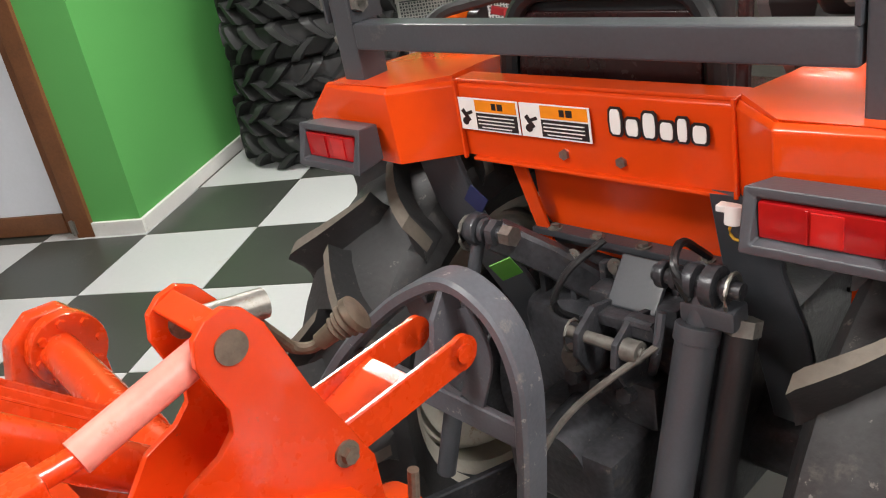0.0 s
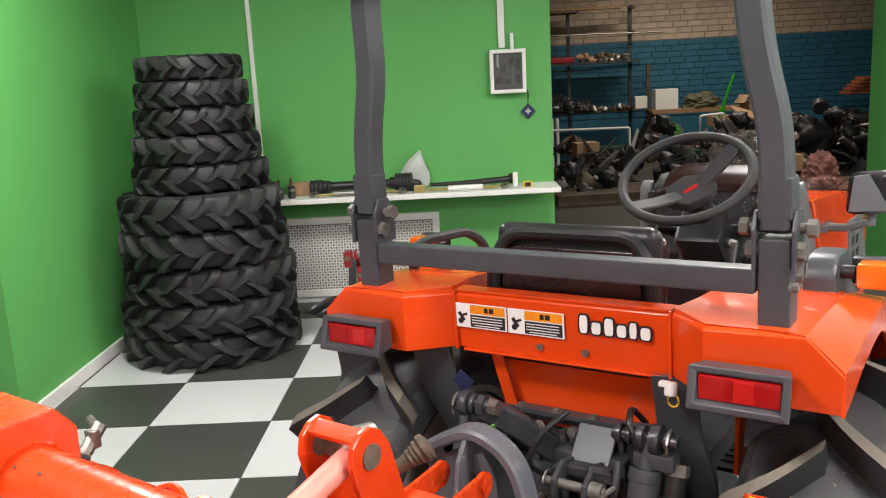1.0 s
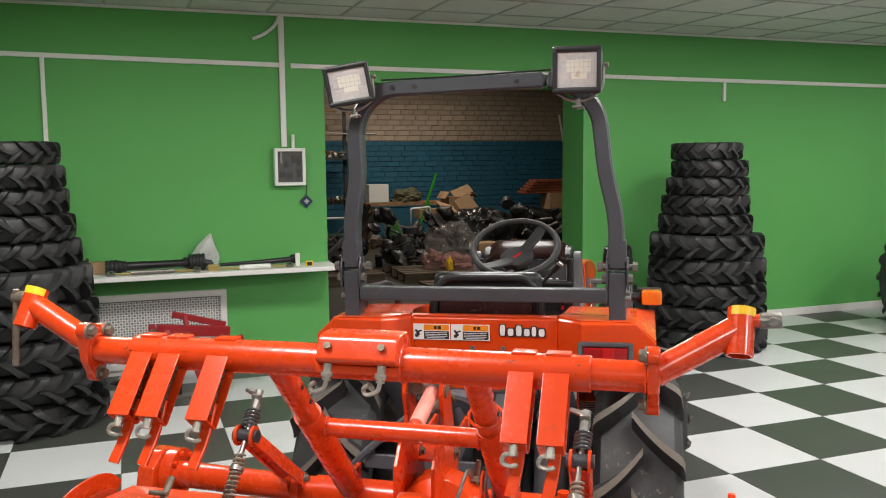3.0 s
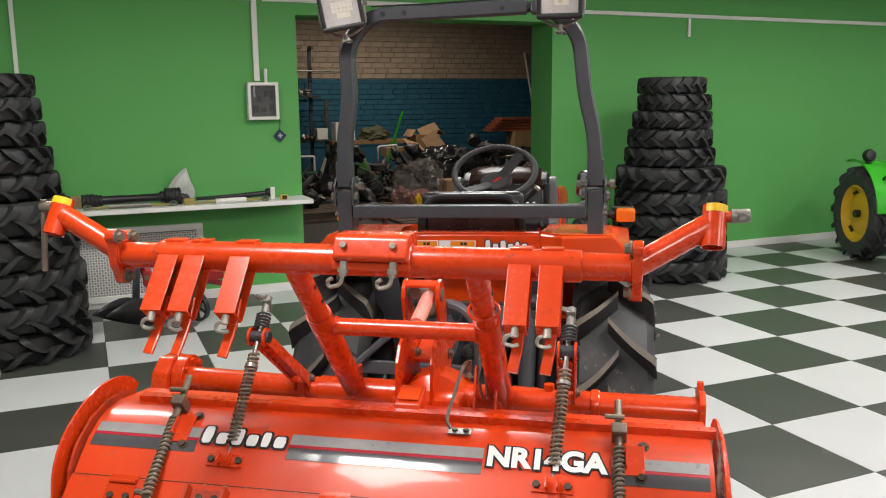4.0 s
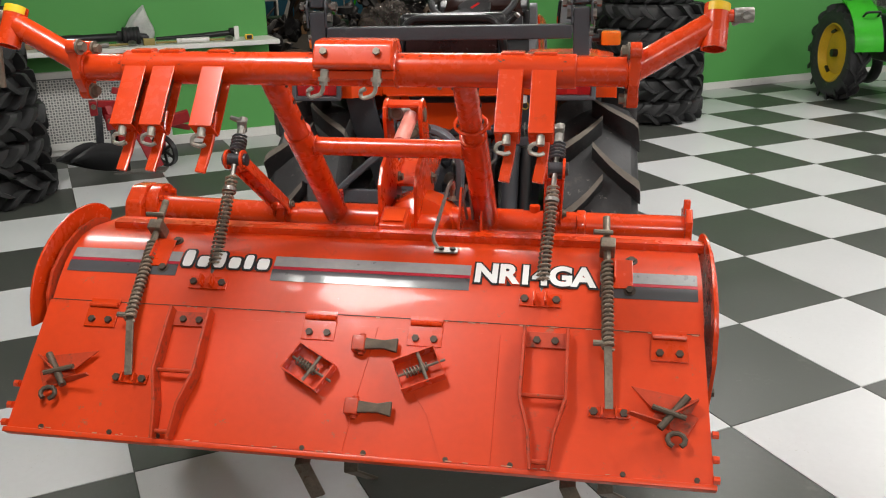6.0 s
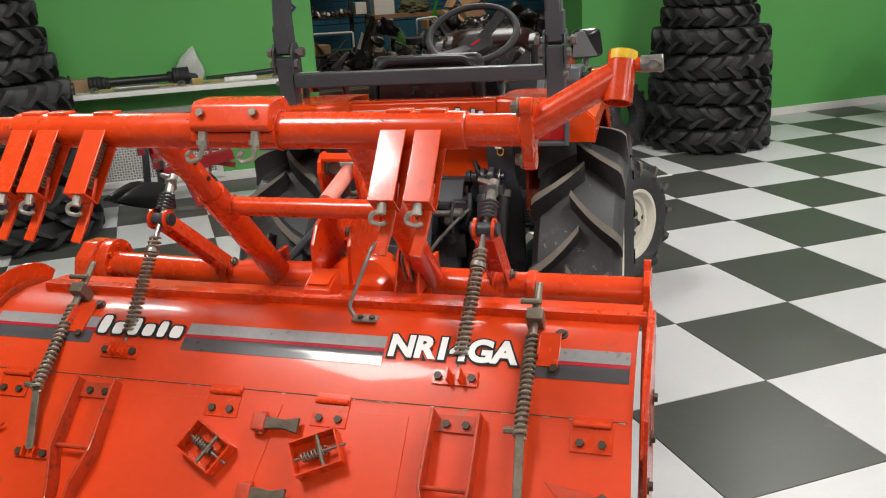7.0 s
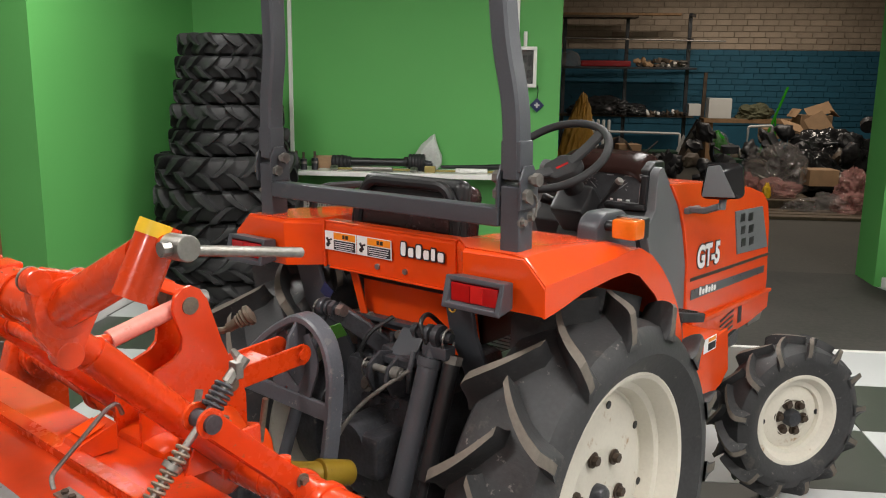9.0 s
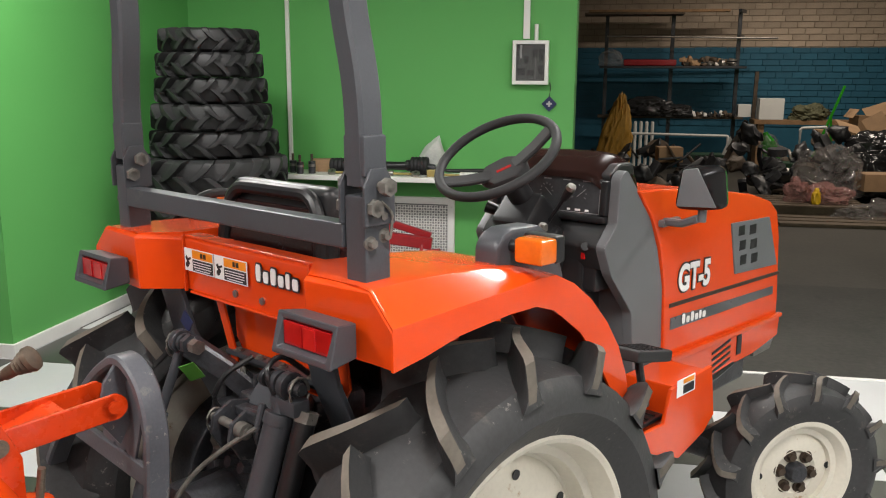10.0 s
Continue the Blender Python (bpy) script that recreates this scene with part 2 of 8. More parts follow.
M_WOOD = material("rough_pine", (0.29, 0.17, 0.085), 0.75, scale=9, fine=70, bump=0.1, low=0.6, high=1.25)
M_WOOD_RED = material("red_brown_planks", (0.34, 0.095, 0.045), 0.7, scale=9, fine=70, bump=0.1, low=0.7, high=1.2)
M_BRICK = material("cream_brick", (0.5, 0.4, 0.31), 0.88, scale=5, fine=60, bump=0.15, low=0.75, high=1.15, random_piece=0.14)
M_BRICK_BLUE = material("blue_painted_brick", (0.026, 0.135, 0.215), 0.6, scale=5, fine=60, bump=0.12, low=0.8, high=1.15, random_piece=0.1)
M_MORTAR = material("brick_mortar", (0.33, 0.265, 0.205), 0.95, scale=9, bump=0.1)
M_MORTAR_BLUE = material("blue_painted_joint", (0.03, 0.15, 0.235), 0.75, scale=9, bump=0.08)
M_GREENDARK = material("dark_green_plastic", (0.01, 0.045, 0.02), 0.45, scale=6, bump=0.02)
M_BLACKFILM = material("black_film", (0.02, 0.02, 0.021), 0.16, scale=9, fine=50, bump=0.6, low=0.6, high=1.5, bump_scale=14)
M_CAMO = material("olive_canvas", (0.1, 0.1, 0.055), 0.8, scale=9, fine=120, bump=0.1, low=0.45, high=1.6)
M_WOOD_OLD = material("weathered_board", (0.13, 0.095, 0.066), 0.8, scale=9, fine=70, bump=0.12, low=0.6, high=1.3)
M_FILM = material("clear_film", (0.36, 0.33, 0.325), 0.06, scale=14, fine=60, bump=0.9, low=0.6, high=1.2, alpha=0.26, bump_scale=18, coat=0.8)
M_PINKFILM = material("pink_film", (0.5, 0.25, 0.23), 0.12, scale=12, fine=60, bump=0.6, low=0.7, high=1.25, alpha=0.5, bump_scale=20, coat=0.6)
M_BAG = material("white_bag", (0.72, 0.72, 0.7), 0.3, scale=12, fine=60, bump=0.35, low=0.75, high=1.05, bump_scale=30, alpha=0.62)
M_YBAG = material("ochre_sack", (0.42, 0.22, 0.03), 0.6, scale=10, fine=80, bump=0.2, low=0.7, high=1.15, bump_scale=30)
M_JUNK = material("black_parts", (0.022, 0.022, 0.024), 0.42, scale=12, fine=60, bump=0.15, low=0.4, high=2.2)
M_JUNK2 = material("brown_parts", (0.09, 0.065, 0.045), 0.6, metal=0.3, scale=12, fine=60, bump=0.15, low=0.5, high=1.7)
M_RIMIRON = material("yellow_gearbox", (0.27, 0.17, 0.015), 0.45, scale=12, bump=0.05, blotch=0.3, stain=(0.12, 0.08, 0.03))

# ---- shape helpers ----


def join(*parts):
    out = bmesh.new()
    for b in parts:
        me = bpy.data.meshes.new("t")
        b.to_mesh(me)
        b.free()
        out.from_mesh(me)
        bpy.data.meshes.remove(me)
    return out


def moved(b, m):
    bmesh.ops.transform(b, matrix=m, verts=b.verts)
    return b


def box(c, s, bev=0.0, m=None, seg=2):
    b = bmesh.new()
    bmesh.ops.create_cube(b, size=1.0)
    bmesh.ops.transform(b, matrix=Matrix.Diagonal((*s, 1)), verts=b.verts)
    if bev:
        bmesh.ops.bevel(b, geom=list(b.edges), offset=bev, segments=seg, profile=0.5, affect="EDGES")
    if m is not None:
        bmesh.ops.transform(b, matrix=m, verts=b.verts)
    bmesh.ops.translate(b, vec=c, verts=b.verts)
    return b


def rot(rx=0, ry=0, rz=0):
    return pose(0, 0, 0, rx, ry, rz)


def between(p0, p1, up=(0, 0, 1)):
    """A turn that takes z to the way from p0 to p1."""
    d = (Vector(p1) - Vector(p0)).normalized()
    x = Vector(up).cross(d)
    if x.length < 1e-4:
        x = Vector((1, 0, 0)).cross(d)
    x.normalize()
    y = d.cross(x)
    return Matrix((x, y, d)).transposed().to_4x4()


def cyl(p0, p1, r0, r1=None, n=20, bev=0.0):
    r1 = r0 if r1 is None else r1
    p0, p1 = Vector(p0), Vector(p1)
    b = bmesh.new()
    bmesh.ops.create_cone(b, cap_ends=True, segments=n, radius1=r0, radius2=r1, depth=(p1 - p0).length)
    if bev:
        es = [e for e in b.edges if abs(e.verts[0].co.z - e.verts[1].co.z) < 1e-6]
        bmesh.ops.bevel(b, geom=es, offset=bev, segments=2, profile=0.5, affect="EDGES")
    bmesh.ops.transform(b, matrix=Matrix.Translation((p0 + p1) / 2) @ between(p0, p1), verts=b.verts)
    return b


def hollow(p0, p1, r, wall=0.006, n=22):
    """An open tube."""
    return moved(lathe([(r, 0), (r, 1), (r - wall, 1), (r - wall, 0), (r, 0)], n), Matrix.Translation(p0) @ between(p0, p1) @ Matrix.Diagonal((1, 1, (Vector(p1) - Vector(p0)).length, 1)))


def lathe(profile, n=32):
    """profile of (radius, height) turned about z."""
    b = bmesh.new()
    rings = []
    for r, h in profile:
        rings.append([b.verts.new((r * math.cos(2 * math.pi * k / n), r * math.sin(2 * math.pi * k / n), h)) for k in range(n)] if r > 1e-6 else [b.verts.new((0, 0, h))])
    for a, c in zip(rings, rings[1:]):
        for k in range(n):
            v = [a[k % len(a)], a[(k + 1) % len(a)], c[(k + 1) % len(c)], c[k % len(c)]]
            v = list(dict.fromkeys(v))
            if len(v) > 2:
                b.faces.new(v)
    bmesh.ops.remove_doubles(b, verts=b.verts, dist=1e-6)
    return b


def rounded(points, radius, steps=5):
    """A polyline with its corners rounded."""
    pts = [Vector(p) for p in points]
    out = [pts[0]]
    for a, p, c in zip(pts, pts[1:], pts[2:]):
        r = min(radius, (a - p).length * 0.48, (c - p).length * 0.48)
        s, e = p + (a - p).normalized() * r, p + (c - p).normalized() * r
        out += [s.lerp(p, k / steps).lerp(p.lerp(e, k / steps), k / steps) for k in range(steps + 1)]
    return out + [pts[-1]]


def sweep(points, section, up=(0, 0, 1), closed=False):
    """section of (side, up) carried along points, its second axis kept near up."""
    pts = [Vector(p) for p in points]
    b = bmesh.new()
    rings = []
    last = None
    for k, p in enumerate(pts):
        a = pts[k - 1] if k or closed else p
        c = pts[(k + 1) % len(pts)] if k < len(pts) - 1 or closed else p
        d = (c - a).normalized()
        ref = Vector(up) if last is None else last
        s = d.cross(ref)
        if s.length < 1e-3:
            s = d.cross(Vector((1, 0, 0)) if abs(d.x) < 0.9 else Vector((0, 1, 0)))
        s.normalize()
        u = s.cross(d)
        if last is not None:
            last = u
        elif up is None:
            last = u
        rings.append([b.verts.new(p + s * x + u * y) for x, y in section])
    m = len(section)
    for a, c in zip(rings, rings[1:] + ([rings[0]] if closed else [])):
        for k in range(m):
            b.faces.new((a[k], a[(k + 1) % m], c[(k + 1) % m], c[k]))
    if not closed:
        b.faces.new(rings[0])
        b.faces.new(rings[-1])
    return b


def ring_section(r, n=10):
    return [(r * math.cos(2 * math.pi * k / n), r * math.sin(2 * math.pi * k / n)) for k in range(n)]


def rect_section(w, h, c=0.006):
    w, h = w / 2, h / 2
    return [(w - c, -h), (w, -h + c), (w, h - c), (w - c, h), (-w + c, h), (-w, h - c), (-w, -h + c), (-w + c, -h)]


def rod(points, r, n=10, bend=0.0, up=(0, 0, 1)):
    return sweep(rounded(points, bend) if bend else points, ring_section(r, n), up)


def prism(poly, axis, lo, hi, bev=0.0):
    """A flat outline given thickness along an axis; the outline's two numbers are the other axes in order."""
    b = bmesh.new()
    put3 = {"x": lambda p, d: (d, p[0], p[1]), "y": lambda p, d: (p[0], d, p[1]), "z": lambda p, d: (p[0], p[1], d)}[axis]
    v0, v1 = [b.verts.new(put3(p, lo)) for p in poly], [b.verts.new(put3(p, hi)) for p in poly]
    b.faces.new(v0)
    b.faces.new(v1[::-1])
    for k in range(len(poly)):
        b.faces.new((v0[k], v1[k], v1[(k + 1) % len(poly)], v0[(k + 1) % len(poly)]))
    bmesh.ops.recalc_face_normals(b, faces=b.faces)
    if bev:
        bmesh.ops.bevel(b, geom=list(b.edges), offset=bev, segments=2, profile=0.5, affect="EDGES")
    return b


def sheet(points, axis_len, thick):
    """A bent sheet: the profile points (v, z) carried along x from -axis_len/2 to axis_len/2."""
    pts = [Vector((p[0], p[1])) for p in points]
    off = []
    for k, p in enumerate(pts):
        d = (pts[min(k + 1, len(pts) - 1)] - pts[max(k - 1, 0)]).normalized()
        off.append(p + Vector((d.y, -d.x)) * thick)
    return prism([tuple(p) for p in pts] + [tuple(p) for p in off[::-1]], "x", -axis_len / 2, axis_len / 2)


def spring(p0, p1, r, wire, turns):
    p0, p1 = Vector(p0), Vector(p1)
    m = Matrix.Translation(p0) @ between(p0, p1)
    h = (p1 - p0).length
    n = turns * 10
    pts = [m @ Vector((r * math.cos(2 * math.pi * k / 10), r * math.sin(2 * math.pi * k / 10), h * k / n)) for k in range(n + 1)]
    return sweep(pts, ring_section(wire, 5), (p1 - p0).normalized())


def bolt(p, axis, r=0.011, h=0.01, washer=True):
    p, axis = Vector(p), Vector(axis).normalized()
    b = cyl(p, p + axis * h, r, r * 0.95, 6)
    return join(b, cyl(p, p + axis * h * 0.3, r * 1.5, n=14)) if washer else b


def shell(b, thick):
    bmesh.ops.recalc_face_normals(b, faces=b.faces)
    bmesh.ops.solidify(b, geom=list(b.faces), thickness=thick)
    return b


def soften(b, width, angle=18):
    """Rounds the sharp folds of a sheet."""
    bmesh.ops.recalc_face_normals(b, faces=b.faces)
    es = [e for e in b.edges if len(e.link_faces) == 2 and e.calc_face_angle(0) > radians(angle)]
    bmesh.ops.bevel(b, geom=es, offset=width, segments=2, profile=0.5, affect="EDGES", clamp_overlap=True)
    return b


def part(name, b, mat, parent, label="", smooth=35, even=True):
    bmesh.ops.recalc_face_normals(b, faces=b.faces)
    for f in b.faces:
        f.smooth = True
    for e in b.edges:
        e.smooth = len(e.link_faces) == 2 and e.calc_face_angle(0) < radians(smooth)
    me = bpy.data.meshes.new(name)
    b.to_mesh(me)
    b.free()
    for m in mat if isinstance(mat, (list, tuple)) else [mat]:
        me.materials.append(m)
    ob = new(name, me)
    ob.parent = parent
    if even:
        wn = ob.modifiers.new("weighted_normal", "WEIGHTED_NORMAL")
        wn.keep_sharp = True
    return tagged(ob, label)


def thing(name, label, category, m=None, group="", kind=""):
    ob = new(name)
    ob.empty_display_size = 0.1
    if m is not None:
        ob.matrix_world = m
    return tagged(ob, label, category, group, kind)


def solid(name, b, mat, label, category, m=None, group="", kind="", smooth=35):
    """A thing of one mesh."""
    ob = part(name, b, mat, None, smooth=smooth)
    if m is not None:
        ob.matrix_world = m
    return tagged(ob, label, category, group, kind)


def lettering(words, size, mat, parent, m, name="lettering", depth=0.002, bold=0.0, width=1.0):
    cu = bpy.data.curves.new(name, "FONT")
    cu.body, cu.size, cu.extrude, cu.offset, cu.align_x, cu.align_y = words, size, depth, bold, "CENTER", "CENTER"
    ob = bpy.data.objects.new(name, cu)
    me = bpy.data.meshes.new_from_object(ob)
    bpy.data.objects.remove(ob)
    me.transform(m @ Matrix.Diagonal((width, 1, 1, 1)))
    me.materials.append(mat)
    out = new(name, me)
    out.parent = parent
    return out


def brand_mark(parent, m, w, h, dark=M_DARKPRINT, light=M_WHITE):
    """Six plain light lozenges on dark grounds, as wide and high as the maker's mark."""
    blocks = [(0.0, 1.22, 0.62), (0.92, 0.8, 0.68), (1.88, 1.16, 0.66), (2.8, 0.8, 0.68), (3.72, 1.04, 0.5), (4.5, 0.8, 0.7)]
    sx, sy = w / 5.3, h / 1.25
    for x, tall, wide in blocks:
        lozenge = [(0.22, 0.0), (0.8, 0.0), (0.94, 0.1), (1.0, 0.5), (0.94, 0.9), (0.8, 1.0), (0.22, 1.0), (0.06, 0.88), (0.0, 0.5), (0.06, 0.12)]
        for name, grow, z0, z1, mat in (("mark_ground", 0.15, 0.0, 0.0012, dark), ("mark_shape", 0.0, 0.0011, 0.0024, light)):
            outline = [((x + a * wide + (a - 0.5) * 2 * grow - 2.65) * sx, (b * tall + (b - 0.5) * 2 * grow * 0.8 - 0.5) * sy) for a, b in lozenge]
            part(name, moved(prism(outline, "z", z0, z1), m), mat, parent)


# ---- the room ----


def structure(name, b, mat, label, smooth=35):
    return solid(name, b, mat, label, name.split("_")[0], kind="structure", smooth=smooth)


X0, X1, Y0 = -7.2, 7.0, -8.4       # the hall's outer faces
OP_L, OP_R, OP_T, WT = -1.95, 0.472, 2.30, 0.40   # the opening in the back wall
structure("wall_back_left", box(((XL - 0.3 + OP_L) / 2, YB + WT / 2, 1.6), (OP_L - XL + 0.3, WT, 3.2)), M_GREEN, "green painted plaster wall")
structure("wall_back_right", box(((OP_R + X1) / 2, YB + WT / 2, 1.6), (X1 - OP_R, WT, 3.2)), M_GREEN, "green painted plaster wall beside the opening")
structure("wall_back_lintel", box(((OP_L + OP_R) / 2, YB + WT / 2, (OP_T + 3.2) / 2), (OP_R - OP_L, WT, 3.2 - OP_T)), M_GREEN, "green painted lintel over the opening")
structure("wall_left", box((XL - 0.15, (YC + 0.2 + YB) / 2, 1.6), (0.3, YB - YC - 0.2, 3.2)), M_GREEN, "green painted side wall")
# the short return wall with a door in it
D_R, D_L, D_T = -5.10, -6.02, 2.08
structure("wall_return", join(box(((D_R + XL) / 2, YC + 0.1, 1.6), (XL - D_R, 0.2, 3.2)),
                              box(((D_L + X0) / 2, YC + 0.1, 1.6), (D_L - X0, 0.2, 3.2)),
                              box(((D_L + D_R) / 2, YC + 0.1, (D_T + 3.2) / 2), (D_R - D_L, 0.2, 3.2 - D_T))), M_GREEN, "green painted return wall round a door")
# unseen walls added to close the hall; their pale paint gives neutral fill
structure("wall_west", box((X0 - 0.1, (Y0 + YC) / 2, 1.6), (0.2, YC - Y0, 3.2)), M_PALEWALL, "unseen pale wall that closes the hall")
structure("wall_east", box((X1 + 0.1, (Y0 + YB) / 2, 1.6), (0.2, YB - Y0, 3.2)), M_PALEWALL, "unseen pale wall that closes the hall")
structure("wall_south", box(((X0 + X1) / 2, Y0 - 0.1, 1.6), (X1 - X0 + 0.4, 0.2, 3.2)), M_PALEWALL, "unseen pale wall closing the hall behind the visitor")

door = thing("door_1", "closed white panelled door in a brown wooden frame", "door", kind="structure")
for cx in (D_L + 0.05, D_R - 0.05):
    part("door_frame", box((cx, YC + 0.06, D_T / 2), (0.1, 0.17, D_T), 0.006), M_GREEN_DOOR, door, "brown wooden frame")
part("door_frame", box(((D_L + D_R) / 2, YC + 0.06, D_T - 0.04), (D_R - D_L - 0.2, 0.165, 0.08), 0.006), M_GREEN_DOOR, door, "brown wooden frame")
part("door_stile", box((D_R - 0.145, YC + 0.06, 1.0), (0.08, 0.05, 2.0), 0.006), M_GREEN_DOOR, door, "brown wooden edge")
part("door_stile", box((D_L + 0.145, YC + 0.06, 1.0), (0.08, 0.05, 2.0), 0.006), M_GREEN_DOOR, door, "brown wooden edge")
part("door_rail", box(((D_L + D_R) / 2, YC + 0.06, 0.06), (D_R - D_L - 0.38, 0.048, 0.11), 0.006), M_GREEN_DOOR, door, "brown wooden rail")
part("door_rail", box(((D_L + D_R) / 2, YC + 0.06, 1.95), (D_R - D_L - 0.38, 0.048, 0.1), 0.006), M_GREEN_DOOR, door, "brown wooden rail")
part("door_panel", box(((D_L + D_R) / 2, YC + 0.065, 1.0), (D_R - D_L - 0.38, 0.03, 1.8), 0.004), M_DOORPANEL, door, "white panel")
part("hinge", join(cyl((D_R - 0.102, YC - 0.03, 0.02), (D_R - 0.102, YC - 0.03, 0.1), 0.009, n=10), box((D_R - 0.102, YC - 0.027, 0.06), (0.035, 0.004, 0.07), 0.001)), M_STEEL, door, "steel hinge")

# skirting boards
SK = 0.075
structure("baseboard_left", box((XL + 0.011, (YC + YB) / 2 - 0.005, SK / 2), (0.022, YB - YC - 0.012, SK), 0.004), M_TRIM, "white plastic skirting board")
structure("baseboard_return", box(((D_R + XL) / 2 + 0.011, YC - 0.011, SK / 2), (XL - D_R + 0.022, 0.022, SK), 0.004), M_TRIM, "white plastic skirting board")
structure("baseboard_back_left", box(((XL + OP_L) / 2 + 0.01, YB - 0.011, SK / 2), (OP_L - XL - 0.02, 0.022, SK), 0.004), M_TRIM, "white plastic skirting board")
structure("baseboard_back_right", box(((OP_R + 0.05 + X1) / 2, YB - 0.011, SK / 2), (X1 - OP_R - 0.05, 0.022, SK), 0.004), M_TRIM, "white plastic skirting board")

# ceiling of 0.6 m panels in a grid of bars, one mesh
cb = []
for i in range(-12, 12):
    for j in range(-14, 5):
        x, y = i * 0.6 + 0.3, j * 0.6 + 0.3
        if y > YB or any(abs(x - lx) < 0.05 and abs(y - ly) < 0.05 for lx, ly in PANEL_LIGHTS):
            continue
        cb.append((x, y))
verts, faces = [], []
for x, y in cb:
    k = len(verts)
    h = 0.288
    verts += [(x - h, y - h, ZC + 0.006), (x + h, y - h, ZC + 0.006), (x + h, y + h, ZC + 0.006), (x - h, y + h, ZC + 0.006),
              (x - 0.3, y - 0.3, ZC + 0.012), (x + 0.3, y - 0.3, ZC + 0.012), (x + 0.3, y + 0.3, ZC + 0.012), (x - 0.3, y + 0.3, ZC + 0.012)]
    faces += [(k, k + 1, k + 2, k + 3)] + [(k + a, k + 4 + a, k + 4 + (a + 1) % 4, k + (a + 1) % 4) for a in range(4)]
me = bpy.data.meshes.new("ceiling")
me.from_pydata(verts, [], faces)
me.materials.append(M_CEIL)
me.materials.append(M_CEILBAR)
cbm = bmesh.new()
cbm.from_mesh(me)
for i in range(-12, 13):
    cbm2 = box((i * 0.6, -2.8, ZC + 0.003), (0.024, 11.3, 0.006))
    for f in cbm2.faces:
        f.material_index = 1
    cbm = join(cbm, cbm2)
for j in range(-14, 5):
    cbm2 = box((0, j * 0.6, ZC + 0.0025), (14.2, 0.024, 0.006))
    for f in cbm2.faces:
        f.material_index = 1
    cbm = join(cbm, cbm2)
cbm3 = box((0, -2.75, ZC + 0.25), (14.6, 12.0, 0.2))
cbm = join(cbm, cbm3)
cbm.to_mesh(me)
cbm.free()
tagged(new("ceiling", me), "suspended ceiling of white mineral panels in a metal grid", "ceiling", kind="structure")
structure("trim_cornice", join(box(((XL + X1) / 2, YB - 0.01, ZC - 0.01), (X1 - XL, 0.02, 0.02)), box((XL + 0.01, (YC + YB) / 2, ZC - 0.01), (0.02, YB - YC - 0.05, 0.02))), M_TRIM, "thin white ceiling trim")

M_GLOW = emitter("led_diffuser", (1.0, 0.98, 0.94), 3.0)
for lx, ly in PANEL_LIGHTS:
    cl = thing("ceiling_light", "square flush white ceiling light, switched on", "ceiling light", pose(lx, ly, ZC), "ceiling lights")
    part("frame", join(*[box((a * 0.29, b * 0.29, 0.0), (0.6 if b else 0.02, 0.02 if b else 0.56, 0.03)) for a, b in ((1, 0), (-1, 0), (0, 1), (0, -1))]), M_TRIM, cl)
    part("diffuser", box((0, 0, 0.008), (0.56, 0.56, 0.006)), M_GLOW, cl, "glowing white diffuser")

# ---- things fixed to the back wall ----
duct = lambda p0, p1, w=0.035, d=0.022: box(((p0[0] + p1[0]) / 2, YB - d / 2, (p0[1] + p1[1]) / 2), (abs(p1[0] - p0[0]) + w, d, abs(p1[1] - p0[1]) + w), 0.003)
ZP = 2.42
for x0, z0, x1, z1 in ((XL + 0.03, ZP + 0.03, -2.27, ZP - 0.002), (-2.22, ZP - 0.004, X1 - 0.1, ZP - 0.05)):
    solid("cable_duct", sweep([(x0, YB - 0.011, z0), (x1, YB - 0.011, z1)], rect_section(0.022, 0.036, 0.003), (0, 0, 1)), M_TRIM, "long white plastic cable duct across the green wall", "cable duct", group="cable ducts")
solid("cable_duct", duct((-4.045, ZP), (-4.045, 0.84), 0.03, 0.02), M_TRIM, "upright white cable duct down to the shelf", "cable duct", group="cable ducts")
solid("cable_duct", duct((-2.292, ZC - 0.04), (-2.292, 1.79), 0.045, 0.026), M_TRIM, "upright white cable duct above the fuse box", "cable duct", group="cable ducts")
solid("cable_duct", duct((2.03, ZP - 0.06), (2.03, 2.21), 0.03, 0.02), M_TRIM, "short white cable duct stub", "cable duct", group="cable ducts")
solid("cable", rod([(-2.30, YB - 0.012, ZC - 0.005), (-2.33, YB - 0.03, ZC - 0.09), (-2.42, YB - 0.035, ZC - 0.17), (-2.52, YB - 0.03, ZC - 0.21)], 0.013, 8, 0.08), M_TRIM, "loose end of a white corrugated cable", "cable")
fb = thing("fuse_box", "white fuse box with a smoked window on the green wall", "fuse box", pose(-2.257, YB, 1.605))
part("housing", join(*[box((a * 0.112, -0.04, b * 0.137), (0.25 if b else 0.026, 0.08, 0.026 if b else 0.25), 0.004) for a, b in ((1, 0), (-1, 0), (0, 1), (0, -1))], box((0, -0.02, 0), (0.2, 0.04, 0.25))), M_TRIM, fb)
part("window", box((0, -0.06, 0), (0.198, 0.006, 0.248), 0.002), M_GLASS, fb, "smoked plastic window")
part("inner_plate", box((0, -0.0435, 0), (0.196, 0.005, 0.246), 0.001), M_CEILBAR, fb, "grey inner plate")
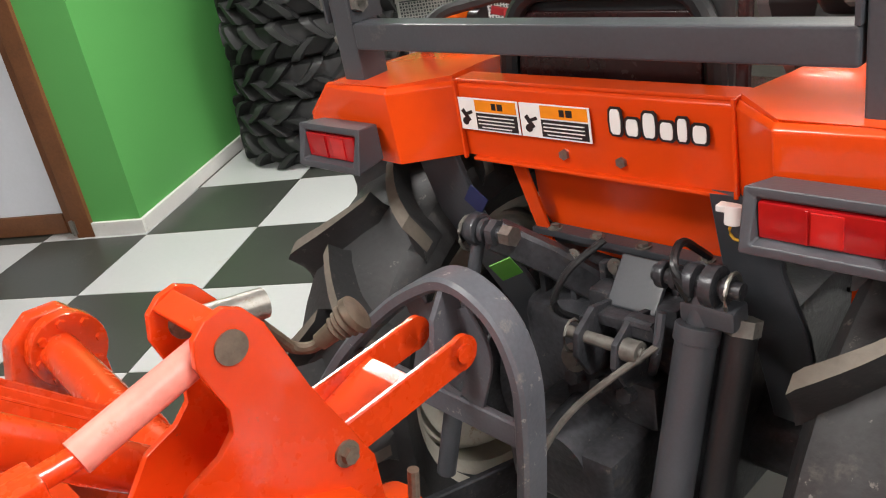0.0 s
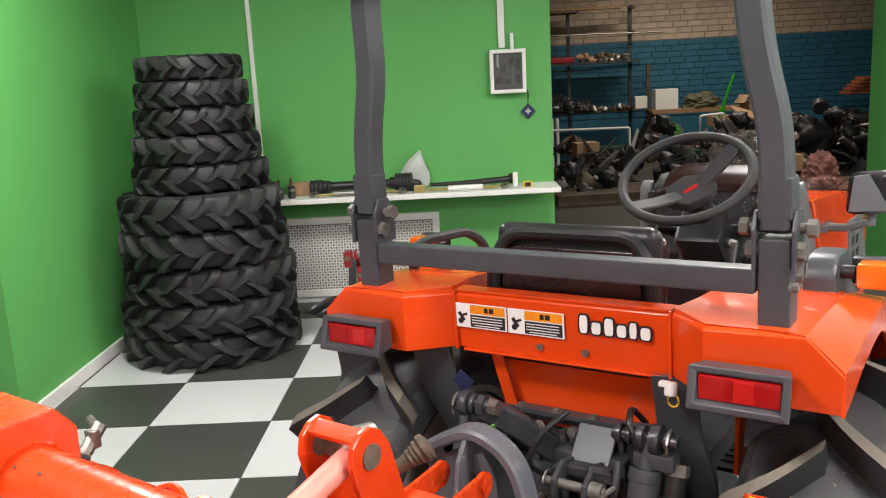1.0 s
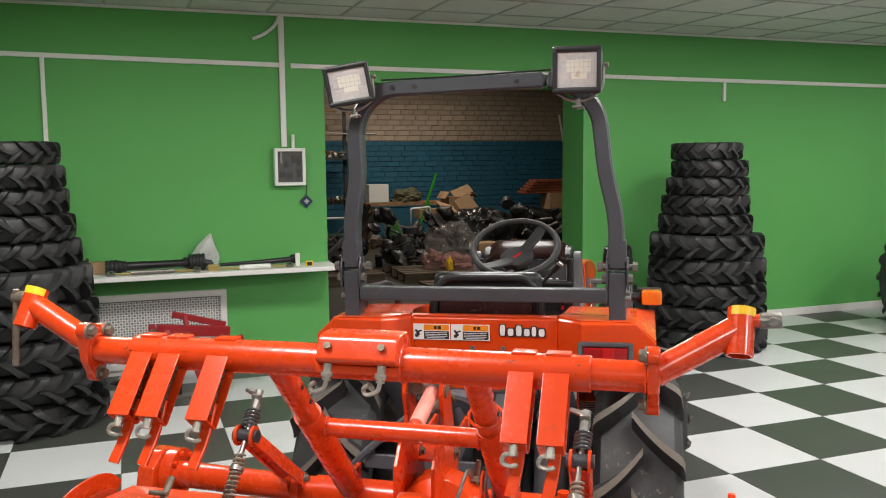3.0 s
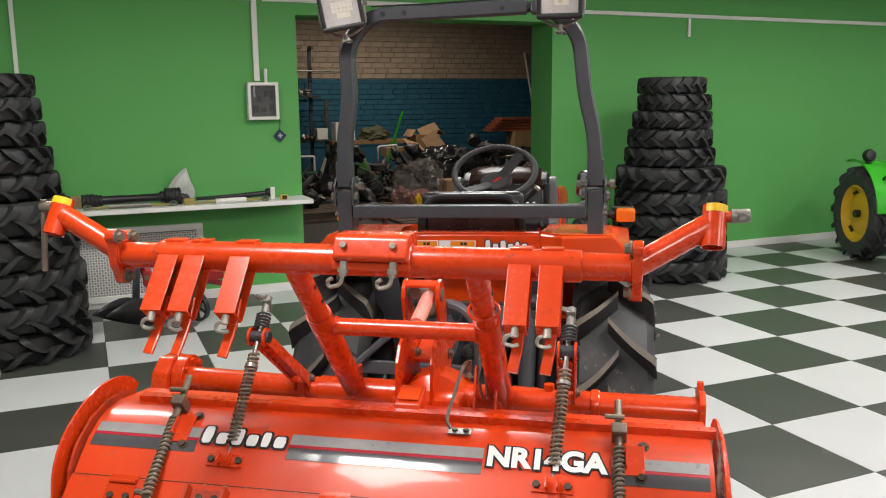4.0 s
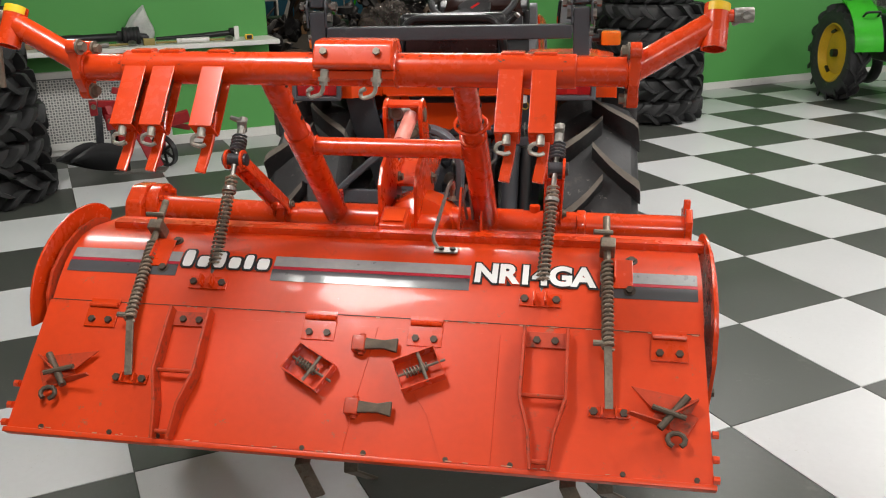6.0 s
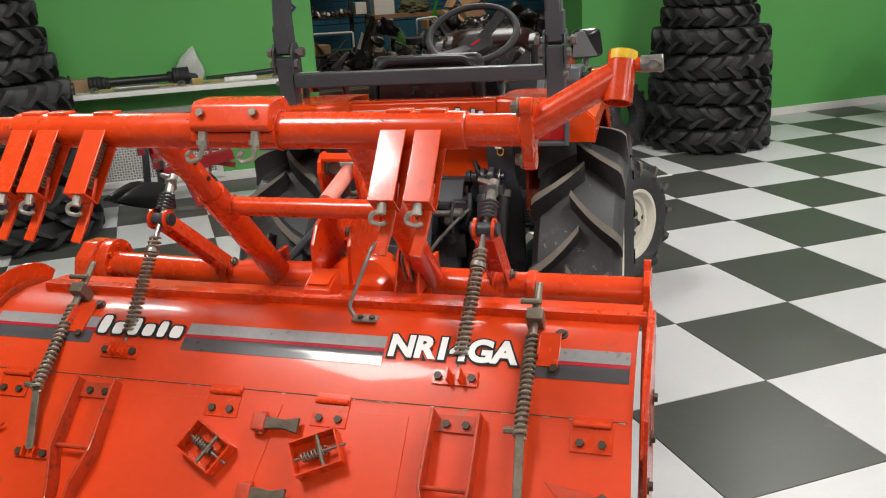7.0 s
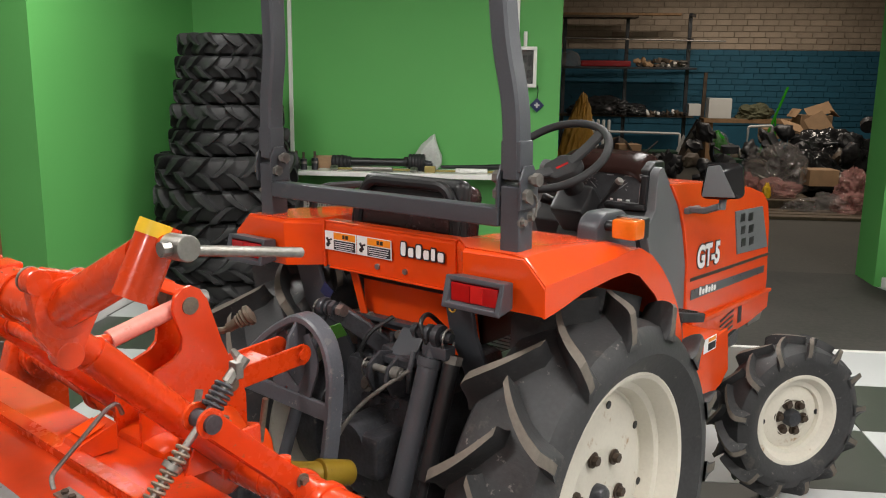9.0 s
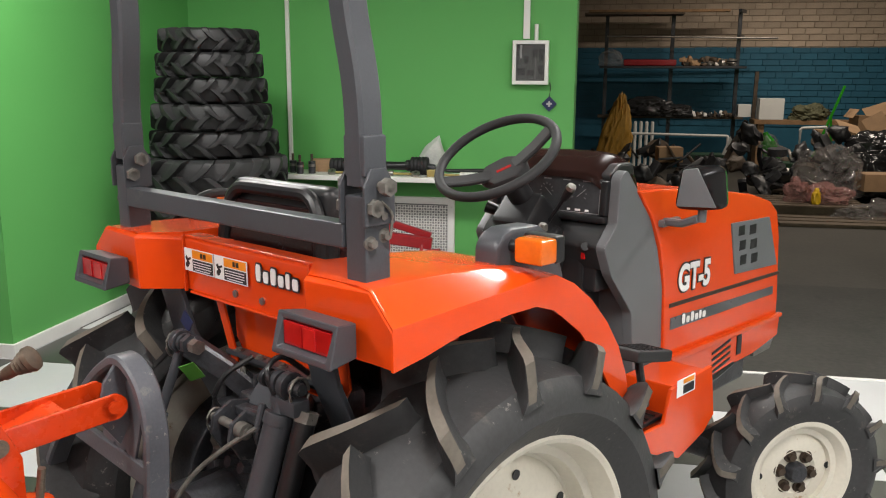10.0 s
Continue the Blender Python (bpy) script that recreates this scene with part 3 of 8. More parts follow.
for sx, sz, wd, h, mat in ((-0.062, -0.062, 0.05, 0.05, M_DARKPRINT), (0.0, -0.07, 0.05, 0.035, M_GAUGE), (0.03, 0.06, 0.035, 0.06, M_DARKPRINT), (0.072, 0.05, 0.03, 0.08, M_GAUGE), (0.07, -0.05, 0.03, 0.06, M_GAUGE), (-0.03, 0.02, 0.03, 0.05, M_GAUGE), (0.035, -0.01, 0.012, 0.2, M_TRIM)):
    part("breaker", box((sx, -0.05, sz), (wd, 0.012, h), 0.002), mat, fb)
part("white_cable", sweep([(-0.066, -0.0565, 0.03), (-0.07, -0.0565, 0.07), (-0.066, -0.0565, 0.118)], rect_section(0.016, 0.002, 0.0005), (0, 1, 0)), M_TRIM, fb)
part("cable_stub", rod([(0.035, -0.03, 0.15), (0.035, -0.03, 0.26)], 0.014, 8), M_TRIM, fb)
fl = thing("pendant_tag", "small blue and white hanging tag on a black cord", "tag", pose(-2.122, YB - 0.016, 1.322))
part("cord", rod([(0, 0, 0.05), (0.006, 0, 0.11), (0.0, 0, 0.15)], 0.004, 6), M_DARKPRINT, fl)
part("disc", prism([(0.055, 0), (0, 0.055), (-0.055, 0), (0, -0.055)], "y", -0.01, 0.006, 0.004), M_BLUEPRINT, fl, "dark blue disc")
part("cross", join(box((0, -0.012, 0), (0.012, 0.003, 0.04)), box((0, -0.012, 0), (0.04, 0.0034, 0.012))), M_CEILBAR, fl)

# window shelf over the radiator
SH_Z, SH_F = 0.815, 2.50
structure("trim_shelf", box(((-3.99 + OP_L) / 2 - 0.0, (SH_F + YB) / 2, SH_Z - 0.018), (OP_L + 3.99 + 0.02, YB - SH_F, 0.036), 0.006), M_TRIM, "white plastic window shelf on the green wall")
# radiator screen with punched holes
RX0, RX1, RZ0, RZ1 = -3.99, -2.79, 0.045, 0.635
rs = thing("radiator_screen", "white perforated radiator screen on the green wall", "radiator screen", pose(0, YB, 0))
part("screen_frame", join(box(((RX0 + RX1) / 2, -0.02, RZ1 - 0.025), (RX1 - RX0, 0.04, 0.05), 0.004), box(((RX0 + RX1) / 2, -0.02, RZ0 + 0.025), (RX1 - RX0, 0.04, 0.05), 0.004),
                          box((RX0 + 0.025, -0.02, (RZ0 + RZ1) / 2), (0.05, 0.039, RZ1 - RZ0 - 0.1), 0.004), box((RX1 - 0.025, -0.02, (RZ0 + RZ1) / 2), (0.05, 0.039, RZ1 - RZ0 - 0.1), 0.004)), M_TRIM, rs)
verts, faces = [], []
q = 0.02
nx, nz = int((RX1 - RX0 - 0.1) / q), int((RZ1 - RZ0 - 0.1) / q)
for i in range(nx):
    for j in range(nz):
        x, z, k = RX0 + 0.05 + i * q, RZ0 + 0.05 + j * q, len(verts)
        g, t = 0.0048, 0.0
        verts += [(x, -0.022, z), (x + q, -0.022, z), (x + q, -0.022, z + q), (x, -0.022, z + q)]
        o = 0.0052 if (i + j) % 2 else 0.003
        verts += [(x + o, -0.022, z + o), (x + q - o, -0.022, z + o), (x + q - o, -0.022, z + q - o), (x + o, -0.022, z + q - o)]
        faces += [(k + a, k + (a + 1) % 4, k + 4 + (a + 1) % 4, k + 4 + a) for a in range(4)]
me = bpy.data.meshes.new("perforated_sheet")
me.from_pydata(verts, [], faces)
me.materials.append(M_TRIM)
po = new("perforated_sheet", me)
po.parent = rs
# plain dark sheet: its colour makes the shade seen through the holes
part("hole_shade_plate", box(((RX0 + RX1) / 2, -0.006, (RZ0 + RZ1) / 2), (RX1 - RX0 - 0.1, 0.006, RZ1 - RZ0 - 0.1)), M_SLATE, rs, "dark plate for the shade behind the holes")

# ---- tyres ----


def tyre_profile(R, w, rim, deep=0.045):
    """Outer skin of a tyre lying about the z axis: (radius, height)."""
    h = w / 2
    base = R - deep * R / 0.5
    return [(rim, -h * 0.62), (rim + 0.012, -h * 0.74), (rim + (base - rim) * 0.45, -h * 0.98), (base - 0.035, -h * 0.93), (base - 0.012, -h * 0.78), (base, -h * 0.4), (base + 0.003, 0),
            (base, h * 0.4), (base - 0.012, h * 0.78), (base - 0.035, h * 0.93), (rim + (base - rim) * 0.45, h * 0.98), (rim + 0.012, h * 0.74), (rim, h * 0.62), (rim - 0.012, h * 0.55), (rim - 0.012, -h * 0.55), (rim, -h * 0.62)]


def lug_mesh(R, w, side, sweep_angle, thick, mats, deep=0.045, flare=0.66):
    """One bar of a tractor tread, from just past the middle out over the shoulder."""
    h = w / 2
    base = R - deep * R / 0.5
    st = [(-0.12, 0.0, 0.0), (0.06, 0.23, 0.0), (0.25, 0.44, 0.0), (0.42, 0.60, 0.0), (0.58, 0.73, 0.0), (0.72, 0.83, 0.002), (0.85, 0.91, 0.007), (0.95, 0.97, 0.018), (1.0, 1.0, 0.04), (1.0, 1.02, 0.07)]
    verts, faces, matidx = [], [], []
    for a, s, drop in st:
        th = side * 0 + sweep_angle * s
        top = R - drop * 0.8
        bot = base - 0.02 - (0.02 if drop > 0.01 else 0)
        if drop > 0.03:
            top = base - (0.0 if drop < 0.06 else 0.03)
        wide = thick * (1.0 + 0.25 * s)
        z = side * a * h
        zt = side * a * h * (1.0 if a < 0.9 else 0.985)
        mid = bot + (top - bot) * 0.5
        for r, half, zz in ((bot, wide * flare, z), (mid, wide * (0.5 + (flare - 0.5) * 0.22), z), (top, wide * 0.5, zt)):
            for sg in (-1, 1):
                ang = th + sg * half / R
                verts.append((r * math.cos(ang), r * math.sin(ang), zz))
    for k in range(len(st) - 1):
        a, c = 6 * k, 6 * k + 6
        for q0, q1, mi in ((0, 2, 0), (2, 4, 0), (4, 5, 1), (5, 3, 0), (3, 1, 0)):
            faces.append((a + q0, a + q1, c + q1, c + q0))
            matidx.append(mi)
    e = 6 * len(st) - 6
    faces += [(0, 1, 3, 5, 4, 2), (e, e + 2, e + 4, e + 5, e + 3, e + 1)]
    matidx += [0, 0]
    me = bpy.data.meshes.new("lug")
    me.from_pydata(verts, [], faces)
    b = bmesh.new()
    b.from_mesh(me)
    bmesh.ops.recalc_face_normals(b, faces=b.faces)
    b.to_mesh(me)
    b.free()
    for m in mats:
        me.materials.append(m)
    for poly, mi in zip(me.polygons, matidx):
        poly.material_index = mi
        poly.use_smooth = True
    b = bmesh.new()
    b.from_mesh(me)
    for e in b.edges:
        e.smooth = len(e.link_faces) == 2 and e.calc_face_angle(0) < radians(40)
    b.to_mesh(me)
    b.free()
    return me


def build_tyre(parent, m, R, w, rim, lugs, mats, angle=0.42, thick=0.035, turn=1, start=0.0, deep=0.045, flare=0.66):
    """Tyre body and its lugs, under parent; m places the tyre's axis (z) in the parent's space."""
    body = part("tyre_body", lathe(tyre_profile(R, w, rim, deep), 56), mats[0], parent)
    body.matrix_local = m
    meshes = [lug_mesh(R, w, s, turn * angle, thick, mats, deep, flare) for s in (1, -1)]
    for k in range(lugs):
        for s in (0, 1):
            ob = new("lug", meshes[s])
            ob.parent = parent
            ob.matrix_local = m @ rot(rz=360 * (k + 0.5 * s) / lugs + start)
    return body


def stacked_tyre(x, y, z, R, w, rim, lugs, turn, spin, label, group):
    t = thing("tractor_tyre", label, "tyre", pose(x, y, z, 0, 0, spin), group)
    build_tyre(t, pose(0, 0, w / 2), R, w, rim, lugs, [M_RUBBER, M_RUBBER], 0.25, 0.04 * R / 0.5, turn, 0.0, 0.06, 0.8)
    return t


rnd = random.Random(4)
z = 0.0
for k, (R, w) in enumerate([(0.54, 0.185), (0.53, 0.19), (0.52, 0.2), (0.505, 0.215), (0.48, 0.215), (0.405, 0.165), (0.378, 0.165), (0.352, 0.16), (0.332, 0.15), (0.312, 0.145)]):
    stacked_tyre(-4.205 + rnd.uniform(-0.012, 0.012), 1.87 + rnd.uniform(-0.015, 0.015), z, R, w, R * 0.6, 16 if R > 0.45 else 15, 1 if k % 3 else -1, rnd.uniform(0, 360),
                 "new black tractor tyre in a tall stack in the corner" if R > 0.45 else "smaller new black tractor tyre lying on a tall stack", "tyres stacked in the corner")
    z += w
z = 0.0
for k, (R, w) in enumerate([(0.525, 0.194), (0.515, 0.194), (0.508, 0.203), (0.50, 0.203), (0.485, 0.203), (0.40, 0.168), (0.375, 0.163), (0.35, 0.153), (0.325, 0.148), (0.302, 0.148)]):
    stacked_tyre(1.245 + rnd.uniform(-0.015, 0.015), 2.05 + rnd.uniform(-0.015, 0.015), z, R, w, R * 0.6, 16 if R > 0.45 else 15, -1 if k % 3 else 1, rnd.uniform(0, 360),
                 "new black tractor tyre in a tall stack by the opening" if R > 0.45 else "smaller new black tractor tyre lying on a tall stack", "tyres stacked by the opening")
    z += w
lt = thing("tractor_tyre", "used small black tyre standing on its tread against the stack", "tyre", pose(0.63, 2.36, 0.0))
build_tyre(lt, pose(0, 0, 0.272, 0, 78, -70), 0.277, 0.16, 0.12, 16, [M_RUBBER_OLD, M_RUBBER_OLD], 0.3, 0.03)

# worn concrete patch before the opening, with a pale strip along its front
structure("floor_patch", prism([(-1.95, 1.175), (0.33, 1.2), (0.43, 1.76), (0.50, 2.36), (0.56, 2.6), (OP_R, 2.86), (OP_R, YB + WT), (-1.95, YB + WT)], "z", -0.004, 0.004, 0.001), M_CONCRETE, "worn dark concrete patch in front of the opening")
structure("trim_strip", prism([(-1.93, 1.150), (0.34, 1.175), (0.335, 1.199), (-1.93, 1.174)], "z", -0.004, 0.006, 0.0015), M_TRIM, "thin pale strip along the concrete patch")

# ---- rotary tiller behind the tractor ----
TILLER = pose(-2.5024, -1.6916, 0, 0, 0, -34.4) @ Matrix.Diagonal((1.03, 1, 1, 1))
tl = thing("rotary_tiller", "orange rotary tiller with springs, hitched behind the tractor", "tiller", TILLER)
HOOD = [(-0.663, 0.804), (-0.808, 0.822), (-0.868, 0.817), (-0.913, 0.801), (-0.953, 0.777), (-0.993, 0.742), (-1.03, 0.704)]
HL, HMID = 1.47, -0.025        # the hood's length and its middle
LOW = Matrix.Translation((0, -0.012, -0.05))       # the tiller's lower works stand this far below the mast's origin


def low(*shapes):
    return moved(join(*shapes), LOW)


hood = part("hood", moved(sheet(HOOD, HL, -0.005), Matrix.Translation((HMID, 0, 0))), M_ORANGE3, tl, "curved orange hood sheet")


def hood_at(v, lift=0.0):
    """A point on the hood's skin and the skin's turn there (x along, y up the slope, z outwards)."""
    for (a, za), (b, zb) in zip(HOOD, HOOD[1:]):
        if b <= v <= a:
            z = za + (zb - za) * (v - a) / (b - a)
            up = Vector((0, a - b, za - zb)).normalized()
            out = Vector((1, 0, 0)).cross(up)
            m = Matrix((Vector((1, 0, 0)), up, out)).transposed().to_4x4()
            return Matrix.Translation(Vector((0, v, z)) + out * lift) @ m


def band(v0, v1, u0, u1, lift, mat, name):
    pts = []
    for k in range(7):
        p = hood_at(v0 + (v1 - v0) * k / 6, lift).translation
        pts.append((p.y, p.z))
    b = sheet(pts, u1 - u0, -0.0008)
    return part(name, moved(b, Matrix.Translation(((u0 + u1) / 2, 0, 0))), mat, hood)


for u0, u1 in ((-0.748, -0.475), (-0.245, 0.212), (0.495, 0.70)):
    band(-0.913, -0.938, u0, u1, 0.0012, M_STRIPE_L, "silver_stripe")
    band(-0.939, -0.945, u0, u1, 0.0013, M_STRIPE_R, "red_stripe")
    band(-0.946, -0.970, u0, u1, 0.0012, M_STRIPE_D, "grey_stripe")
brand_mark(hood, Matrix.Translation((-0.358, 0, 0)) @ hood_at(-0.934, 0.003), 0.215, 0.05)
mt = Matrix.Translation((0.352, 0, 0)) @ hood_at(-0.934, 0.0022)
lettering("NR14GA", 0.072, M_DARKPRINT, hood, mt, "lettering_outline", 0.0006, 0.0075, 0.96)
lettering("NR14GA", 0.072, M_WHITE, hood, mt @ Matrix.Translation((0, 0, 0.0016)), "lettering", 0.0006, 0.0032, 0.96)
part("hood_rail", join(box((0.012, -0.812, 0.827), (1.425, 0.006, 0.016), 0.001), box((0.012, -0.799, 0.8365), (1.425, 0.03, 0.005), 0.001)), M_ORANGE2, tl, "folded rail along the hood")
RIM = [(-0.698, 0.792), (-0.728, 0.82), (-0.778, 0.834), (-0.849, 0.834), (-0.928, 0.81), (-0.993, 0.767), (-1.028, 0.717), (-1.038, 0.652)]
for u in (-0.772, 0.735):
    s = -1 if u < 0 else 1
    ep = part("end_plate", prism([(-0.60, 0.30), *RIM, (-1.0, 0.51), (-0.95, 0.31)], "x", u - 0.004, u + 0.004, 0.001), M_DIRTY if u < 0 else M_ORANGE2, tl, "rounded orange end plate")
    part("rim_strip", sweep([(u - 0.006 if s > 0 else u - 0.0175, p[1], p[2]) for p in rounded([(0, *q_) for q_ in RIM], 0.05, 3)], rect_section(0.04 if s > 0 else 0.077, 0.006, 0.001), (1, 0, 0)), M_ORANGE2, ep, "folded rim")
for v, z in ((-0.80, 0.65), (-0.9, 0.61), (-0.98, 0.55)):
    part("bolt", bolt((0.739, v, z), (1, 0, 0)), M_BOLT, tl)

# rear flap
FD, FN = Vector((0, -0.712, -0.702)), Vector((0, -0.702, 0.712))
F0 = Vector((0, -1.034, 0.700))


def fp(u, s, h=0.0):
    return Vector((u, 0, 0)) + F0 + FD * s + FN * h


FM = Matrix((Vector((1, 0, 0)), -FD, FN)).transposed().to_4x4()


def on_flap(b, u, s, h=0.0, spin=0.0):
    return moved(b, Matrix.Translation(fp(u, s, h)) @ FM @ rot(rz=spin))


flap = part("rear_flap", join(on_flap(prism([(-0.765, 0.012), (0.71, 0.012), (0.722, -0.305), (-0.772, -0.305)], "z", -0.004, 0.0), 0, 0),
                              on_flap(box((0, 0, 0), (1.505, 0.012, 0.028), 0.003), -0.025, 0.305, -0.008)), M_ORANGE3, tl, "orange rear flap with a folded lip")
part("centre_plate", on_flap(prism([(-0.30, -0.012), (0.023, -0.012), (-0.001, -0.169), (-0.016, -0.298), (-0.30, -0.298)], "z", 0.0, 0.0022, 0.0005), 0, 0), M_ORANGE3, flap)
part("centre_plate", on_flap(prism([(0.06, -0.012), (0.29, -0.012), (0.29, -0.298), (0.19, -0.298), (0.15, -0.2), (0.09, -0.12)], "z", 0.0, 0.0022, 0.0005), 0, 0), M_ORANGE3, flap)
for u in (-0.69, -0.53, -0.42, -0.1, 0.03, 0.2, 0.33, 0.55, 0.69):
    part("bolt", on_flap(bolt((0, 0, 0), (0, 0, 1), 0.006, 0.005, False), u, 0.293), M_BOLT, flap)
for u in (-0.624, -0.108, 0.129, 0.64):
    hp = part("hinge", join(on_flap(box((0, 0, 0), (0.075, 0.046, 0.004), 0.001), u, 0.028, 0.003), on_flap(cyl((-0.034, 0, 0), (0.034, 0, 0), 0.006, n=10), u, -0.002, 0.006),
                            on_flap(box((0, 0, 0), (0.072, 0.016, 0.003), 0.001), u, -0.011, 0.002)), M_ORANGE2, tl, "hinge plate")
    for d in (-0.02, 0.02):
        part("bolt", on_flap(bolt((0, 0, 0), (0, 0, 1), 0.0085, 0.007, False), u + d, 0.034, 0.005), M_BOLT, hp)
for u in (-0.405, 0.387):
    rails = []
    for d in (-1, 1):
        rails.append(sweep([fp(u + d * 0.045, 0.0, 0.012), fp(u + d * 0.046, 0.155, 0.022), fp(u + d * 0.026, 0.225, 0.02), fp(u + d * 0.018, 0.3, 0.008)], rect_section(0.0065, 0.04, 0.001), FN))
    gs = part("stiffener", join(*rails, on_flap(box((0, 0, 0), (0.088, 0.035, 0.004), 0.001), u, 0.02, 0.004), on_flap(cyl((-0.045, 0, 0), (0.045, 0, 0), 0.005, n=8), u, 0.15, 0.022),
                                on_flap(cyl((-0.02, 0, 0), (0.02, 0, 0), 0.005, n=8), u, 0.285, 0.014)), M_DIRTY, tl, "welded stiffener frame")
    for d in (-0.019, 0.019):
        part("bolt", on_flap(bolt((0, 0, 0), (0, 0, 1), 0.0085, 0.007, False), u + d, 0.022, 0.006), M_BOLT, gs)
for u, s, spin in ((-0.11, 0.121, -29), (0.126, 0.109, 25)):
    sb = part("latch_box", join(*[on_flap(moved(b, Matrix.Translation((0, 0, 0.018))), u, s, 0.002, spin) for b in (
        box((0, 0.034, 0), (0.095, 0.003, 0.034)), box((0, -0.034, 0), (0.095, 0.003, 0.034)), box((0.047, 0, 0), (0.003, 0.066, 0.03)), box((-0.047, 0, 0), (0.003, 0.066, 0.03)), box((0, 0, -0.016), (0.09, 0.066, 0.002)))]), M_ORANGE2, tl, "small welded latch box")
    part("latch_spring", on_flap(spring((-0.03, 0, 0.02), (0.02, 0, 0.02), 0.009, 0.002, 7), u, s, 0.002, spin), M_RUSTY, sb)
    part("latch_pin", on_flap(join(cyl((-0.045, 0, 0.02), (0.06, 0, 0.02), 0.003, n=8), cyl((0.01, -0.036, 0.028), (0.01, 0.036, 0.028), 0.004, n=8)), u, s, 0.002, spin), M_RUSTY, sb)
for u, s in ((0.025, 0.058), (0.03, 0.2)):
    kb = part("clamp", on_flap(join(box((-0.035, 0, 0.014), (0.03, 0.036, 0.026), 0.004), cyl((-0.03, -0.024, 0.012), (-0.03, 0.024, 0.012), 0.007, n=10)), u, s), M_DIRTY, tl)
    part("clamp_lever", on_flap(prism([(-0.03, 0.014), (0.02, 0.010), (0.05, 0.017), (0.05, -0.017), (0.02, -0.010), (-0.03, -0.014)], "z", 0.014, 0.024, 0.003), u, s), M_JUNK2, kb, "greasy brown steel lever")
for u, s, f in ((-0.675, 0.166, 1), (0.638, 0.165, -1)):
    flip = Matrix.Diagonal((f, 1, 1, 1))
    wing = part("wing_bracket", join(*[on_flap(moved(b, flip), u, s) for b in (
        prism([(-0.055, 0.03), (0.075, 0.052), (0.03, 0.004), (-0.04, 0.0)], "z", 0.012, 0.016, 0.001),
        moved(prism([(0.0, 0.0), (0.085, 0.04), (0.078, 0.048), (0.0, 0.02)], "z", 0.0, 0.004, 0.001), Matrix.Translation((0.0, -0.03, 0.004)) @ rot(rx=62)),
        moved(box((0, 0, 0), (0.06, 0.004, 0.034), 0.001), Matrix.Translation((-0.03, 0.012, 0.017)) @ rot(rz=-35)),
        box((-0.012, -0.006, 0.004), (0.075, 0.05, 0.004), 0.001, rot(rz=30)))]), M_DIRTY, tl, "folded wing bracket with greasy dirt")
    part("eye_hook", join(*[on_flap(moved(b, flip), u, s) for b in (cyl((-0.035, 0.035, 0.024), (0.02, -0.035, 0.024), 0.008, n=10), cyl((-0.03, -0.012, 0.03), (0.035, 0.008, 0.03), 0.006, n=8),
        rod([(-0.012 + 0.017 * math.cos(a * 0.6), -0.055 + 0.014 * math.sin(a * 0.6), 0.02) for a in range(-2, 8)], 0.0055, 8))]), M_JUNK2, wing, "greasy brown steel eye hook")
# seam of the flap and chipped paint along it and along the lip
part("hinge_seam", on_flap(box((0, 0, 0), (1.46, 0.0018, 0.002), 0.0005), -0.028, -0.0135, 0.0006), M_BOLT, flap, "dark seam above the flap")
chips = random.Random(19)
for k in range(60):
    along = chips.uniform(-0.72, 0.7)
    part("paint_chip", on_flap(box((0, 0, 0), (chips.uniform(0.003, 0.014), chips.uniform(0.0012, 0.0026), 0.0012), 0, rot(rz=chips.uniform(-6, 6))), along, -0.0115 if k % 2 else 0.2985 - chips.uniform(0, 0.003), 0.0012 if k % 2 else 0.0065), M_CHIP, flap, even=False)
for u in (-0.735, 0.735):
    s = -1 if u < 0 else 1
    for k in (0.2, 0.25, 0.29):
        part("bolt", bolt(fp(-0.77 if s < 0 else 0.72, k, 0.004), (s, 0, 0), 0.009, 0.012, False), M_ORANGE2, flap)

# main cross tube, gearbox and chain case
VT, ZT = -0.545, 0.786
part("cross_tube", join(cyl((-0.72, VT + 0.03, ZT), (-0.3, VT, ZT), 0.036, n=28), cyl((-0.3, VT, ZT), (0.71, VT, ZT), 0.0385, n=28), cyl((-0.30, VT, ZT), (0.30, VT, ZT), 0.041, n=28), *[cyl((u - 0.012, VT, ZT), (u + 0.012, VT, ZT), 0.044, n=28, bev=0.005) for u in (-0.35, 0.378, 0.45)]), M_ORANGE2, tl, "thick orange cross tube")
cc = part("chain_case", low(join(prism([(-0.60, 0.25), (-0.60, 0.77), (-0.57, 0.87), (-0.52, 0.905), (-0.46, 0.90), (-0.42, 0.85), (-0.43, 0.25)], "x", -0.80, -0.75, 0.008), cyl((-0.75, -0.487, 0.832), (-0.715, -0.487, 0.832), 0.07, n=28, bev=0.004))), M_ORANGE2, tl, "orange chain case")
for k in range(8):
    a = k * math.pi / 4
    part("bolt", low(bolt((-0.715, -0.487 + 0.055 * math.cos(a), 0.832 + 0.055 * math.sin(a)), (1, 0, 0), 0.009, 0.009, False)), M_ORANGE2, cc)
part("side_bracket", low(join(prism([(-0.60, 0.3), (-0.60, 0.88), (-0.57, 0.905), (-0.53, 0.895), (-0.47, 0.88), (-0.46, 0.3)], "x", 0.706, 0.722, 0.003), prism([(-0.545, 0.88), (-0.535, 0.918), (-0.522, 0.918), (-0.52, 0.88)], "x", 0.704, 0.72, 0.002))), M_ORANGE2, tl, "orange side bracket")
